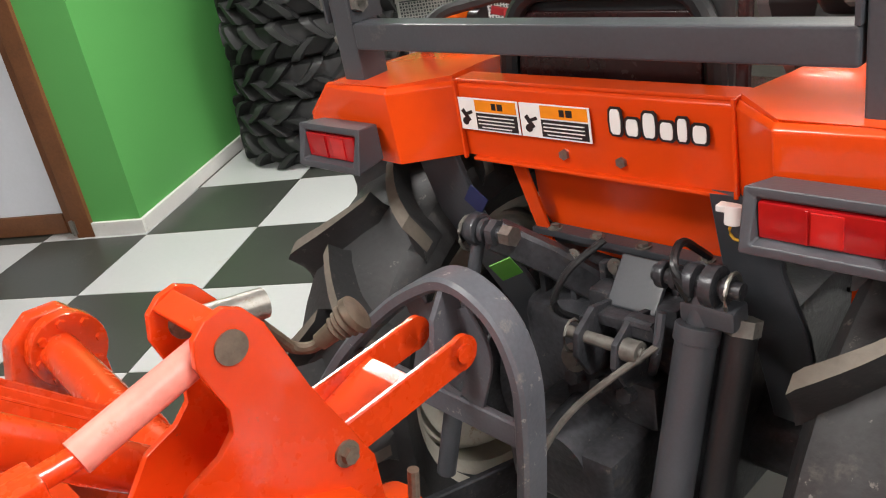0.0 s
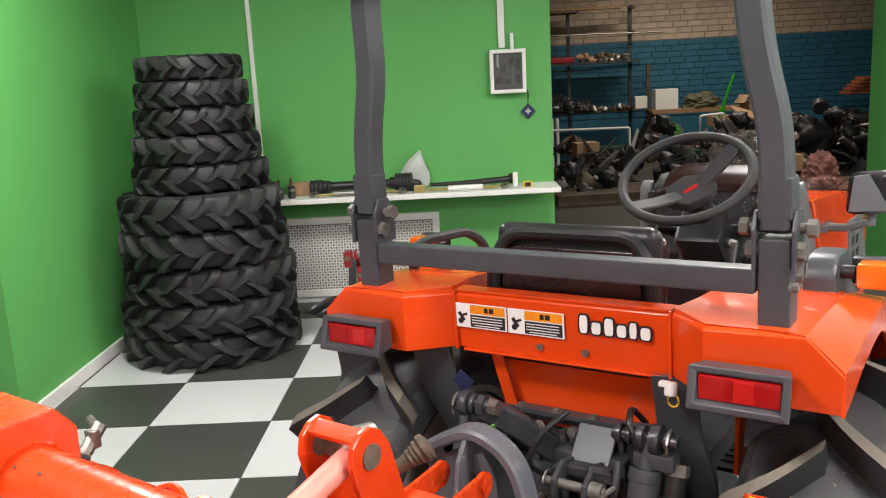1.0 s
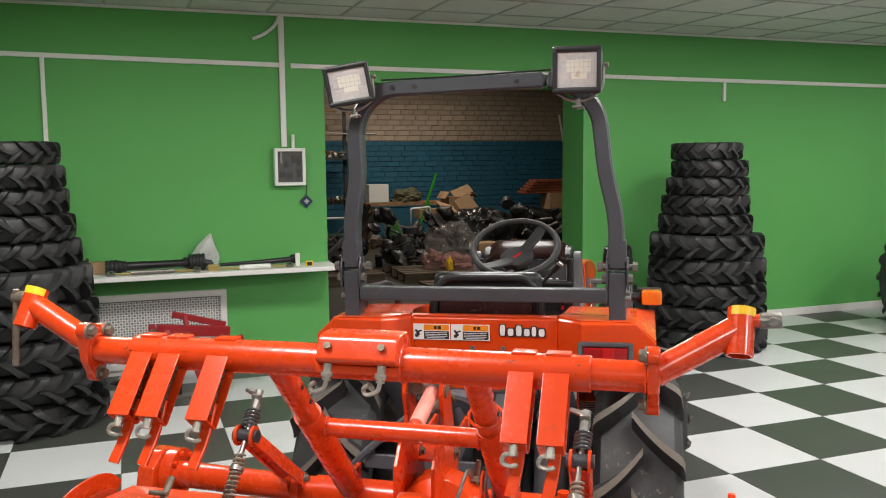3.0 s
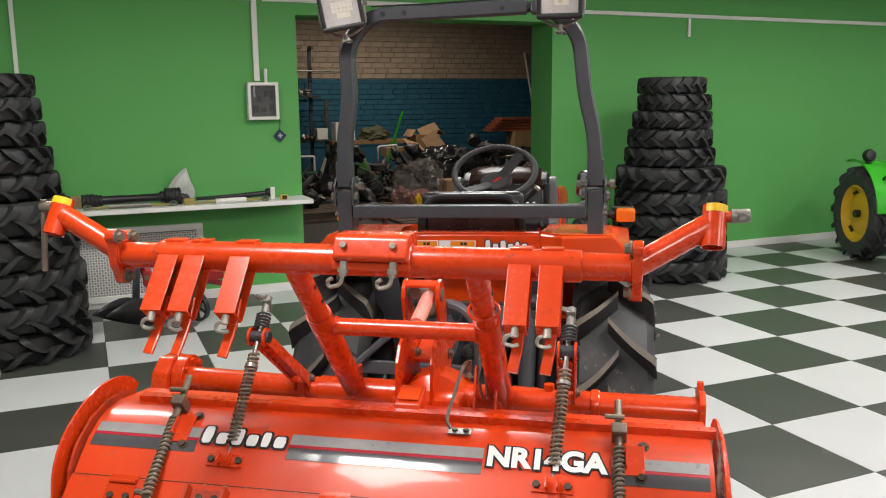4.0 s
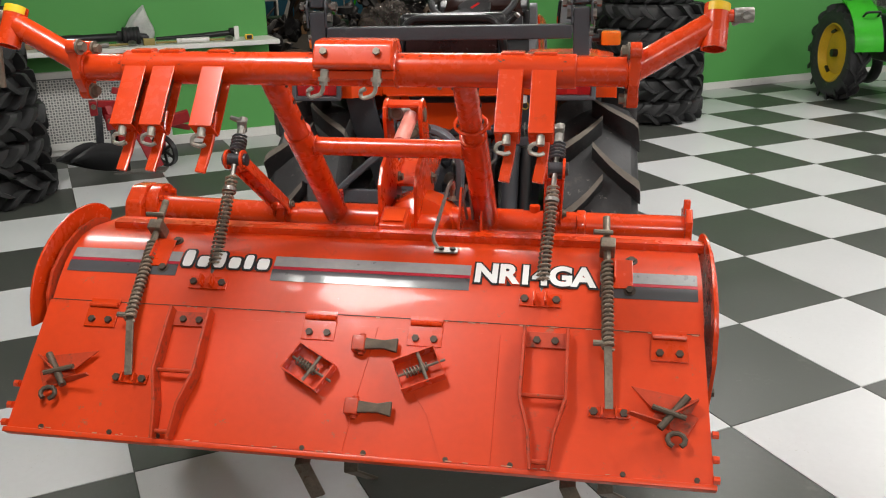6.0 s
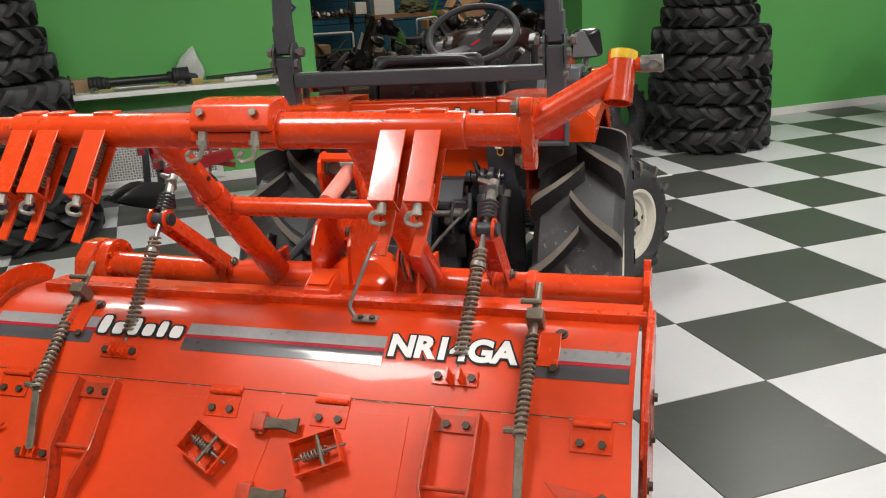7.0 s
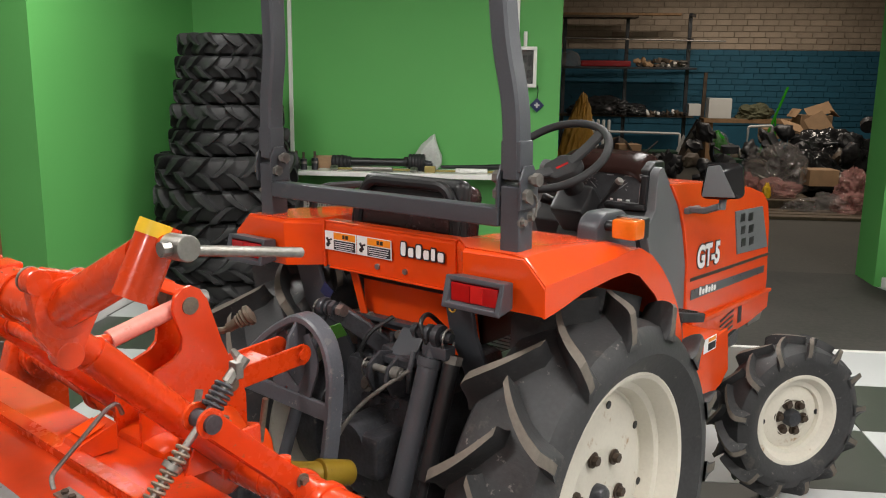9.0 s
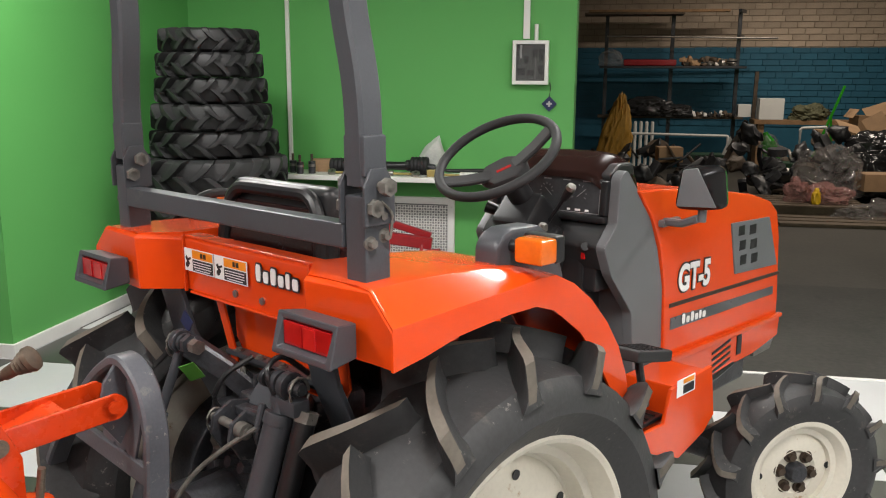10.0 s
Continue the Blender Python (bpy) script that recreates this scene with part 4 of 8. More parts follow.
gb = part("gearbox", low(join(moved(lathe([(0, -0.1), (0.06, -0.095), (0.1, -0.06), (0.118, 0.0), (0.1, 0.07), (0.05, 0.1), (0, 0.105)], 28), Matrix.Translation((0.03, -0.52, 0.80)) @ rot(rx=80)), box((0.02, -0.59, 0.79), (0.2, 0.14, 0.17), 0.03), cyl((0.02, -0.46, 0.77), (0.02, -0.36, 0.75), 0.075, 0.06, 24, 0.006))), M_ORANGE, tl, "rounded orange gearbox")
for a, b in ((0.09, 0.03), (-0.05, 0.03), (0.1, -0.04), (-0.05, -0.05)):
    part("bolt", low(bolt((0.02 + a, -0.515 + b * 0.2, 0.87 + b * 0.6), (0, 0.3, 1), 0.011, 0.012)), M_RUSTY, gb)
part("breather", low(cyl((0.085, -0.40, 0.80), (0.095, -0.39, 0.90), 0.007, n=10)), M_RUSTY, gb)
part("filler_cap", low(cyl((-0.07, -0.40, 0.80), (-0.07, -0.4, 0.87), 0.012, n=10)), M_RUSTY, gb)
part("shaft_guard", join(cyl((0.10, -0.36, 0.655), (0.12, -0.28, 0.635), 0.032, 0.03, 22, 0.003), cyl((0.12, -0.28, 0.635), (0.13, -0.19, 0.61), 0.036, 0.03, 22, 0.004)), M_RIMIRON, tl, "yellow drive shaft guard")
part("rotor_shaft", cyl((-0.66, -0.78, 0.30), (0.70, -0.78, 0.30), 0.035, n=16), M_DARKIRON, tl)
for k in range(14):
    a = k * 0.9
    u = -0.6 + k * 0.095
    part("tine", sweep([(u, -0.78 + 0.03 * math.cos(a), 0.30 + 0.03 * math.sin(a)), (u, -0.78 + 0.16 * math.cos(a), 0.30 + 0.16 * math.sin(a)), (u + 0.04, -0.78 + 0.22 * math.cos(a + 0.35), 0.30 + 0.22 * math.sin(a + 0.35))], rect_section(0.008, 0.04, 0.002), (1, 0, 0)), M_RUSTY, tl)

# struts and brace
for u in (-0.198, 0.206):
    st = part("strut", join(cyl((u, -0.998, 1.25), (u, -0.82, 1.068), 0.026, n=20), cyl((u, -0.84, 1.089), (u, -0.556, 0.797), 0.0315, n=20)), M_ORANGE2, tl, "telescopic orange strut")
    # solid dark plugs paint the shade of the pin holes
    for k in (0.25, 0.5, 0.75):
        part("pin_hole_shade", cyl((u - 0.028, -1.01 + 0.17 * k, 1.262 - 0.174 * k), (u + 0.028, -1.01 + 0.17 * k, 1.262 - 0.174 * k), 0.0055, n=10), M_DARKPRINT, st)
    part("strut_foot", join(box((u, VT - 0.005, 0.813), (0.012, 0.09, 0.09), 0.003), bolt((u + 0.03, VT, 0.813), (1, 0, 0), 0.011, 0.012)), M_ORANGE2, st)
part("locking_ring", rod([(0.206 + 0.036 * math.cos(a * 0.5), -0.875 + 0.02 * math.sin(a * 0.5), 1.122 + 0.02 * math.sin(a * 0.5)) for a in range(14)], 0.004, 6), M_ORANGE2, tl)
part("brace", cyl((-0.198, -0.798, 1.047), (0.206, -0.798, 1.047), 0.022, n=20), M_ORANGE2, tl, "orange brace tube")

# upper beam with its arms
VB, ZB = -1.03, 1.263
part("beam", join(cyl((-0.58, VB, ZB - 0.002), (0.527, VB, ZB), 0.029, n=28), cyl((-0.485, VB, ZB - 0.001), (0.425, VB, ZB), 0.034, n=28)), M_ORANGE2, tl, "long orange beam tube")
cl = part("clamp_block", join(prism([(VB - 0.046, ZB + 0.004), (VB - 0.056, ZB + 0.016), (VB - 0.034, ZB + 0.054), (VB - 0.022, ZB + 0.06), (VB + 0.03, ZB + 0.06), (VB + 0.05, ZB + 0.036), (VB + 0.05, ZB)], "x", -0.078, 0.08, 0.005), box((0.001, VB - 0.03, ZB - 0.006), (0.166, 0.03, 0.018), 0.004)), M_ORANGE2, tl, "bevelled orange clamp block")
for u in (-0.055, 0.05):
    part("clamp_bolt", bolt((u, VB - 0.0455, ZB + 0.0405), (0, -0.875, 0.484), 0.008, 0.005, False), M_RUSTY, cl)
    part("hook_pin", join(cyl((u, VB - 0.044, ZB + 0.006), (u - 0.002, VB - 0.05, ZB - 0.026), 0.0085, n=10), cyl((u - 0.001, VB - 0.048, ZB - 0.01), (u - 0.0015, VB - 0.049, ZB - 0.018), 0.0115, n=8), rod([(u - 0.002, VB - 0.05, ZB - 0.024), (u - 0.006, VB - 0.053, ZB - 0.044), (u - 0.03, VB - 0.056, ZB - 0.05), (u - 0.034, VB - 0.056, ZB - 0.036), (u - 0.022, VB - 0.056, ZB - 0.03)], 0.0045, 8, 0.01)), M_ZINC, cl, "steel hook pin")
wear = random.Random(31)
spots = []
for k in range(70):
    u, a, r = wear.choice((-0.47, -0.42, -0.36, -0.25, -0.09, 0.1, 0.28, 0.34, 0.4)) + wear.gauss(0, 0.012), wear.uniform(5, 150), 0.0342
    span, turn = wear.uniform(0.001, 0.005), wear.uniform(0.6, 2.5)
    b = bmesh.new()
    b.faces.new([b.verts.new((u + span * math.cos(g) * wear.uniform(0.5, 1.0), VB - r * math.cos(radians(a + turn * math.sin(g))), ZB + r * math.sin(radians(a + turn * math.sin(g))))) for g in [q * math.pi / 4 for q in range(8)]])
    spots.append(shell(b, 0.0005))
tagged(part("worn_paint", join(*spots), M_BOLT, tl, even=False), "brown worn spots on the beam", kind="stuff")
HOLD = -1                                             # side on which a holder's web stands
for u in (-0.45, -0.389, -0.285, 0.307, 0.369):
    d = Vector((0, -0.66, -0.751))
    top = Vector((u, VB - 0.026, ZB - 0.008))
    hm = Matrix.Translation(top + d * 0.067) @ between(top, top + d)
    hb = part("stand_holder", moved(join(box((0, 0.021, 0), (0.046, 0.004, 0.138), 0.001), box((0, -0.021, 0), (0.046, 0.004, 0.13), 0.001), box((HOLD * 0.021, 0, 0), (0.004, 0.039, 0.134), 0.001), box((0, 0, 0.067), (0.044, 0.044, 0.004), 0.001)), hm), M_ORANGE2, tl, "folded orange holder channel, open on one side")
    end = top + d * 0.132
    part("stand_bar", sweep([end + Vector((0.008, 0.03, 0.03)), end + Vector((0.006, 0.006, -0.02)), end + d * 0.04 + Vector((0.004, 0.016, -0.014)), end + d * 0.09 + Vector((-0.002, 0.024, -0.012))], rect_section(0.009, 0.021, 0.002), (1, 0, 0)), M_ORANGE2, hb, "flat orange bar")
    part("holder_spring", moved(spring((0.0, 0, -0.052), (0.0, 0, 0.05), 0.0125, 0.0028, 15), hm), M_RUSTY, hb, "brown coil spring")
    part("hook_pin", join(cyl(end + Vector((0, -0.01, 0.005)), end + Vector((0, -0.02, -0.012)), 0.008, n=10), rod([end + Vector((0.008, -0.016, -0.006)), end + Vector((-0.017, -0.019, -0.01)), end + Vector((-0.02, -0.021, -0.026)), end + Vector((0.0, -0.021, -0.03)), end + Vector((0.008, -0.019, -0.026))], 0.0042, 8, 0.008)), M_ZINC, hb, "bent steel pin")
    part("holder_lug", box((u, VB + 0.004, ZB + 0.033), (0.046, 0.03, 0.009), 0.003), M_ORANGE2, hb)
for s in (-1, 1):
    fu = 0.534 if s > 0 else -0.587
    ZF = ZB + 0.008
    disc = lambda v, z, r: cyl((fu - 0.011, VB + v, ZF + z), (fu + 0.011, VB + v, ZF + z), r, n=24, bev=0.003)
    web = prism([(VB - 0.042, ZF + 0.03), (VB - 0.02, ZF + 0.052), (VB + 0.03, ZF + 0.036), (VB + 0.042, ZF - 0.01), (VB + 0.012, ZF - 0.066), (VB - 0.012, ZF - 0.07), (VB - 0.036, ZF - 0.03)], "x", fu - 0.0095, fu + 0.0095, 0.003)
    fg = part("flange", join(disc(0, 0, 0.039), disc(-0.03, 0.036, 0.0165), disc(0.026, 0.026, 0.0165), disc(0.0, -0.06, 0.018), web), M_ORANGE2, tl, "bolted orange flange with three ears")
    for dv, dz in ((-0.03, 0.036), (0.026, 0.026), (0.0, -0.06)):
        part("bolt", bolt((fu - s * 0.011, VB + dv, ZF + dz), (-s, 0, 0), 0.011, 0.014), M_RUSTY, fg)
    tip = Vector((0.679, -0.998, 1.353)) if s > 0 else Vector((-0.739, -1.02, 1.352))
    arm = part("end_arm", cyl((fu, VB, ZF - 0.002), tip + Vector((-s * 0.01, 0, -0.006)), 0.0255, n=24), M_ORANGE2, tl, "angled orange end arm")
    ax = Vector((0.06, 0.42, 0.9)).normalized() if s > 0 else Vector((0.12, 0.42, 0.9)).normalized()
    sk = part("socket", hollow(tip - ax * 0.052, tip + ax * 0.035, 0.0235, 0.004), M_ORANGE2, tl, "open tube socket")
    # yellow paint on the rear half of the tube's upper end
    patch = bmesh.new()
    rows = [[patch.verts.new(((0.0242) * math.cos(radians(g)), 0.0242 * math.sin(radians(g)), h)) for g in range(50, 186, 15)] for h in (0.019, 0.0352)]
    for k in range(len(rows[0]) - 1):
        patch.faces.new((rows[0][k], rows[0][k + 1], rows[1][k + 1], rows[1][k]))
    part("yellow_patch", moved(shell(patch, 0.001), Matrix.Translation(tip) @ between(tip, tip + ax)), M_YELLOWCAP, sk, "yellow paint patch")
    if s > 0:
        q0 = tip + ax * 0.014
        part("pin_neck", cyl(q0 + Vector((0.018, 0, 0)), q0 + Vector((0.034, 0, 0)), 0.012, n=14), M_ORANGE2, arm)
        part("pin_head", cyl(q0 + Vector((0.03, 0, 0)), q0 + Vector((0.066, 0, 0.002)), 0.0145, n=20, bev=0.002), M_STEEL, arm, "zinc pin head")
        part("pin_rod", join(cyl(q0 + Vector((0.05, -0.024, 0.002)), Vector((0.737, -0.836, 1.339)), 0.0062, n=12), cyl(q0 + Vector((0.05, -0.024, 0.002)), q0 + Vector((0.05, -0.014, 0.002)), 0.0085, n=10)), M_STEEL, arm, "long steel pin rod")
    else:
        q0 = tip + ax * 0.014
        part("pin_head", cyl(q0 + Vector((-0.02, 0, 0)), q0 + Vector((-0.05, 0, 0)), 0.0145, n=16, bev=0.002), M_RUSTY, arm)
        part("pin_rod", cyl(q0 + Vector((-0.042, -0.004, 0.018)), q0 + Vector((-0.05, -0.01, -0.15)), 0.0068, n=12), M_RUSTY, arm, "hanging steel bar")

# long spring rods with their levers
for u, base_u, foot in ((-0.392, -0.388, -0.35), (0.386, 0.37, 0.378)):
    piv, base = Vector((u, -0.75, 0.995)), Vector((base_u, -0.965, 0.757))
    w = (base - piv).normalized()
    top = piv - w * 0.12
    sr = part("spring_rod", join(cyl(top, base, 0.0065, n=10), cyl(top + w * 0.0, top + w * 0.05, 0.011, n=8), cyl(top + w * 0.20, top + w * 0.21, 0.017, n=12)), M_STEEL, tl, "threaded steel rod")
    part("coil_spring", spring(top + w * 0.17, base - w * 0.03, 0.0128, 0.003, 22), M_SPRING, sr, "brown coil spring")
    part("coil_spring", spring(top + w * 0.055, top + w * 0.1, 0.017, 0.0035, 5), M_DARKIRON, sr, "short dark spring")
    part("wing_nut", join(cyl(top + w * 0.01 + Vector((-0.035, 0.01, 0.008)), top + w * 0.01, 0.006, 0.009, 8), box(top + w * 0.025, (0.022, 0.016, 0.03), 0.003)), M_STEEL, sr)
    part("spring_foot", moved(join(box((0, 0, 0.003), (0.09, 0.032, 0.005), 0.001), box((0.012, 0, 0.016), (0.005, 0.026, 0.026), 0.001), box((-0.012, 0, 0.016), (0.005, 0.026, 0.026), 0.001)), Matrix.Translation((base_u, 0, 0)) @ hood_at(-0.982)), M_ORANGE2, sr)
    for d in (-0.034, 0.034):
        part("bolt", moved(bolt((d, 0, 0.005), (0, 0, 1), 0.009, 0.008, False), Matrix.Translation((base_u, 0, 0)) @ hood_at(-0.982)), M_BOLT, sr)
    lv = part("lever", join(*[sweep([piv + Vector((d, 0.0, 0.0)), Vector((foot + d, -0.578, 0.83)), Vector((foot + d, -0.548, 0.785))], rect_section(0.006, 0.042, 0.002), (0, -1, 0.3)) for d in (-0.02, 0.02)],
                            sweep([piv.lerp(Vector((foot, -0.578, 0.83)), 0.3) + Vector((0, -0.012, 0.012)), Vector((foot, -0.59, 0.842))], rect_section(0.04, 0.005, 0.001), (0, -1, 0.3)),
                            *[cyl(piv + Vector((d - 0.003, 0, 0)), piv + Vector((d + 0.003, 0, 0)), 0.025, n=18) for d in (-0.02, 0.02)]), M_ORANGE2, tl, "forked orange lever")
    part("pivot", cyl(piv + Vector((-0.03, 0, 0)), piv + Vector((0.03, 0, 0)), 0.016, n=16), M_DARKIRON, lv, "dark pivot bush")
    for k in (0.0, 0.028):
        part("bolt", bolt((foot + 0.024, -0.562 + k, 0.825 - k), (1, 0, 0), 0.009, 0.01), M_RUSTY, lv)
# short spring rods lying over the flap
for u, lean in ((-0.56, 0.045), (0.508, 0.012)):
    top, mid, base = hood_at(-0.850, 0.035).translation + Vector((u, 0, 0)), fp(u + lean * 0.5, 0.03, 0.035), fp(u + lean, 0.165, 0.016)
    sr = part("spring_rod", join(cyl(top + (top - mid).normalized() * 0.07, mid, 0.0085, n=10), sweep([mid - (base - mid) * 0.1, base], rect_section(0.017, 0.006, 0.001), FN)), M_RUSTY, tl, "threaded steel rod")
    part("coil_spring", spring(top + (mid - top) * 0.22, mid + (mid - top) * 0.05, 0.0115, 0.003, 19), M_SPRING, sr, "brown coil spring")
    part("guide_block", box(top + Vector((0.002, -0.012, -0.012)), (0.034, 0.028, 0.05), 0.004, rot(rx=35)), M_RUSTY, sr, "greasy guide block")
    part("wing_nut", cyl(top + Vector((-0.03, 0.0, 0.022)), top + Vector((0.012, 0.006, 0.02)), 0.0065, n=8), M_RUSTY, sr)
    part("cross_pin", cyl(mid + Vector((-0.03, 0, 0.0)), mid + Vector((0.012, 0, 0.0)), 0.007, n=8), M_RUSTY, sr)
    part("spring_foot", on_flap(join(box((0, 0, 0.003), (0.082, 0.022, 0.006), 0.002), box((0.014, 0, 0.012), (0.004, 0.022, 0.02), 0.001), box((-0.014, 0, 0.012), (0.004, 0.022, 0.02), 0.001)), u + lean, 0.17), M_ORANGE2, sr)
    for d in (-0.03, 0.03):
        part("bolt", on_flap(bolt((d, 0, 0.005), (0, 0, 1), 0.009, 0.008, False), u + lean, 0.17), M_BOLT, sr)
    for du, v in ((0.055, -0.875), (0.05, -0.955)):
        part("bracket_bolt", moved(bolt((0, 0, 0.0), (0, 0, 1), 0.009, 0.009), Matrix.Translation((u + du, 0, 0)) @ hood_at(v)), M_BOLT, sr)
    part("bracket_plate", moved(join(box((0.036, 0.005, 0.002), (0.042, 0.08, 0.004), 0.001), box((0.018, 0.005, 0.011), (0.004, 0.05, 0.02), 0.001)), Matrix.Translation((u, 0, 0)) @ hood_at(-0.923, 0.001)), M_ORANGE2, sr)

# hook and latch by the gearbox
hk = part("hook_plate", moved(box((0, 0, 0.003), (0.055, 0.03, 0.004), 0.001), Matrix.Translation((0.148, 0, 0)) @ hood_at(-0.868)), M_STEEL, tl, "zinc plate with two bolts")
for d in (-0.012, 0.014):
    part("bolt", moved(bolt((d, 0, 0.005), (0, 0, 1), 0.007, 0.005, False), Matrix.Translation((0.148, 0, 0)) @ hood_at(-0.868)), M_BOLT, hk)
part("hook_rod", rod([(0.13, -0.885, 0.832), (0.118, -0.883, 0.852), (0.142, -0.785, 0.955), (0.15, -0.77, 0.965), (0.15, -0.76, 0.94)], 0.0045, 8, 0.012), M_STEEL, tl, "bent steel rod")
for d, h in ((0.0, 0.13), (0.02, 0.1), (-0.015, 0.09)):
    part("latch_lever", low(sweep([(0.178 + d, -0.61, 0.87), (0.17 + d, -0.615, 0.87 + h * 0.6), (0.168 + d * 0.5, -0.60, 0.87 + h)], rect_section(0.005, 0.016, 0.001), (0, 1, 0))), M_STEEL, tl)
part("latch_cheek", low(join(*[prism([(-0.665, 0.85), (-0.62, 0.945), (-0.605, 0.955), (-0.585, 0.945), (-0.53, 0.845)], "x", u, u + 0.006, 0.001) for u in (0.145, 0.2)])), M_ORANGE2, tl)
part("gusset", low(join(prism([(-0.79, 0.868), (-0.70, 0.868), (-0.70, 0.925), (-0.775, 0.9)], "x", -0.03, 0.035, 0.003))), M_ORANGE2, tl, "welded gusset block")
part("gusset_top", moved(box((0.002, 0, 0), (0.052, 0.048, 0.003), 0.001), Matrix.Translation((0, -0.754, 0.8655)) @ rot(rx=18.5)), M_ORANGE, tl, "glossy flat top of the gusset")
part("plate_label", low(box((0.7398, -0.70, 0.80), (0.001, 0.05, 0.035))), M_TRIM, tl, "pale label on the end plate")
part("stub_pipe", cyl((0.33, VT, 0.81), (0.33, VT, 0.84), 0.014, n=14), M_ORANGE2, tl)

HITCH = Matrix.Translation((0.032, -0.028, -0.006))      # offset of the mast and the hitch


# mast with its top pin and the arms to the hitch
for u in (-0.086, 0.006):
    mp = part("mast_plate", moved(prism([(-0.555, 1.08), (-0.549, 1.108), (-0.532, 1.122), (-0.51, 1.126), (-0.49, 1.115), (-0.473, 1.09), (-0.442, 0.993), (-0.404, 0.905), (-0.385, 0.86), (-0.385, 0.74), (-0.56, 0.74), (-0.64, 0.81), (-0.635, 0.92), (-0.60, 0.962), (-0.56, 0.976), (-0.54, 0.994), (-0.536, 1.02), (-0.548, 1.055)], "x", u - 0.005, u + 0.005, 0.002), HITCH), M_ORANGE2, tl, "orange mast plate")
    part("pin_face", moved(cyl((u + 0.004, -0.515, 1.084), (u + 0.008, -0.515, 1.084), 0.0185, n=22), HITCH), M_RUSTY, mp, "dull steel pin end")
    part("bolt", moved(bolt((u + 0.005, -0.422, 0.888), (1, 0, 0), 0.011, 0.012), HITCH), M_RUSTY, mp)
part("mast_bridge", moved(box((-0.04, -0.527, 1.114), (0.09, 0.03, 0.01), 0.003, rot(rx=20)), HITCH), M_ORANGE2, tl)
part("top_pin", moved(hollow((-0.062, -0.515, 1.086), (-0.056, -0.434, 1.073), 0.0175, 0.004), HITCH), M_STEEL, tl, "zinc top pin tube")
part("top_pin_core", moved(cyl((-0.062, -0.515, 1.086), (-0.056, -0.437, 1.0735), 0.0132, n=18), HITCH), M_RUSTY, tl)
kn = part("handle_knob", moved(join(rod([(-0.058, -0.45, 1.058), (-0.076, -0.405, 0.99), (-0.062, -0.388, 0.985), (-0.045, -0.372, 1.0)], 0.0075, 10, 0.02), cyl((-0.055, -0.38, 0.992), (-0.04, -0.364, 1.006), 0.011, 0.013, 14)), HITCH), M_JUNK2, tl, "greasy bent steel handle")
k0, k1 = Vector((-0.042, -0.366, 1.004)), Vector((-0.018, -0.341, 1.026))
part("ribbed_knob", moved(lathe([(0, 0), (0.012, 0), (0.016, 0.004), (0.014, 0.008), (0.018, 0.012), (0.016, 0.016), (0.021, 0.02), (0.019, 0.025), (0.024, 0.03), (0.023, 0.038), (0.012, 0.042), (0, 0.042)], 24), HITCH @ Matrix.Translation(k0) @ between(k0, k1)), M_JUNK2, kn, "ribbed dirty knob")
part("top_rod", moved(cyl((-0.024, -0.515, 1.078), (-0.022, -0.675, 1.041), 0.0185, n=22), HITCH), M_PINK, tl, "faded red top rod")
part("top_rod_yoke", moved(join(cyl((-0.022, -0.67, 1.042), (-0.015, -0.785, 1.045), 0.0125, n=16), box((-0.018, -0.735, 1.04), (0.05, 0.05, 0.03), 0.004)), HITCH), M_ORANGE2, tl)
for u in (-0.092, -0.004):
    part("hitch_arm", moved(join(sweep([(u, -0.45, 0.885), (u, -0.214, 0.901)], rect_section(0.008, 0.05, 0.002), (0, 0, 1)), cyl((u - 0.004, -0.214, 0.901), (u + 0.004, -0.214, 0.901), 0.025, n=20)), HITCH), M_ORANGE2, tl, "flat orange hitch arm")
part("hitch_web", moved(prism([(-0.45, 0.868), (-0.45, 0.876), (-0.40, 0.884), (-0.318, 0.909), (-0.296, 0.912), (-0.29, 0.9), (-0.318, 0.9), (-0.40, 0.874)], "x", -0.088, -0.008, 0.001), HITCH), M_ORANGE2, tl, "bent web plate")
part("hitch_boss", moved(cyl((-0.001, -0.214, 0.901), (0.004, -0.214, 0.901), 0.013, n=14), HITCH), M_ORANGE2, tl)

# grey hitch hoop
VH = -0.165
arch = rounded([(0.03, VH - 0.04, 0.42), (0.045, VH, 0.72), (0.058, VH, 0.86), (0.03, VH, 0.945), (-0.048, VH, 0.982), (-0.15, VH, 0.925), (-0.30, VH, 0.80), (-0.455, VH, 0.63), (-0.5, VH - 0.03, 0.45)], 0.09, 8)
hoop = part("hitch_hoop", moved(sweep(arch, rect_section(0.022, 0.047, 0.005), (0, 1, 0)), HITCH), M_HITCH, tl, "bent grey hitch hoop")
part("hoop_bar", moved(sweep([(-0.32, VH, 0.752), (0.045, VH, 0.748)], rect_section(0.014, 0.045, 0.003), (0, 0, 1)), HITCH), M_HITCH, hoop)
for a in (-0.148, -0.098, -0.055):
    part("hoop_rib", moved(sweep(rounded([(a, VH, 0.925), (a + 0.03, VH + 0.004, 0.867), (a - 0.004, VH, 0.772)], 0.05), rect_section(0.006, 0.05, 0.001), (1, 0, 0)), HITCH), M_HITCH, hoop)
part("hoop_clevis", moved(prism([(VH - 0.06, 0.86), (VH - 0.045, 0.93), (VH - 0.02, 0.965), (VH + 0.005, 0.95), (VH + 0.015, 0.86), (VH - 0.02, 0.80)], "x", -0.062, -0.052, 0.002), HITCH), M_HITCH, hoop)

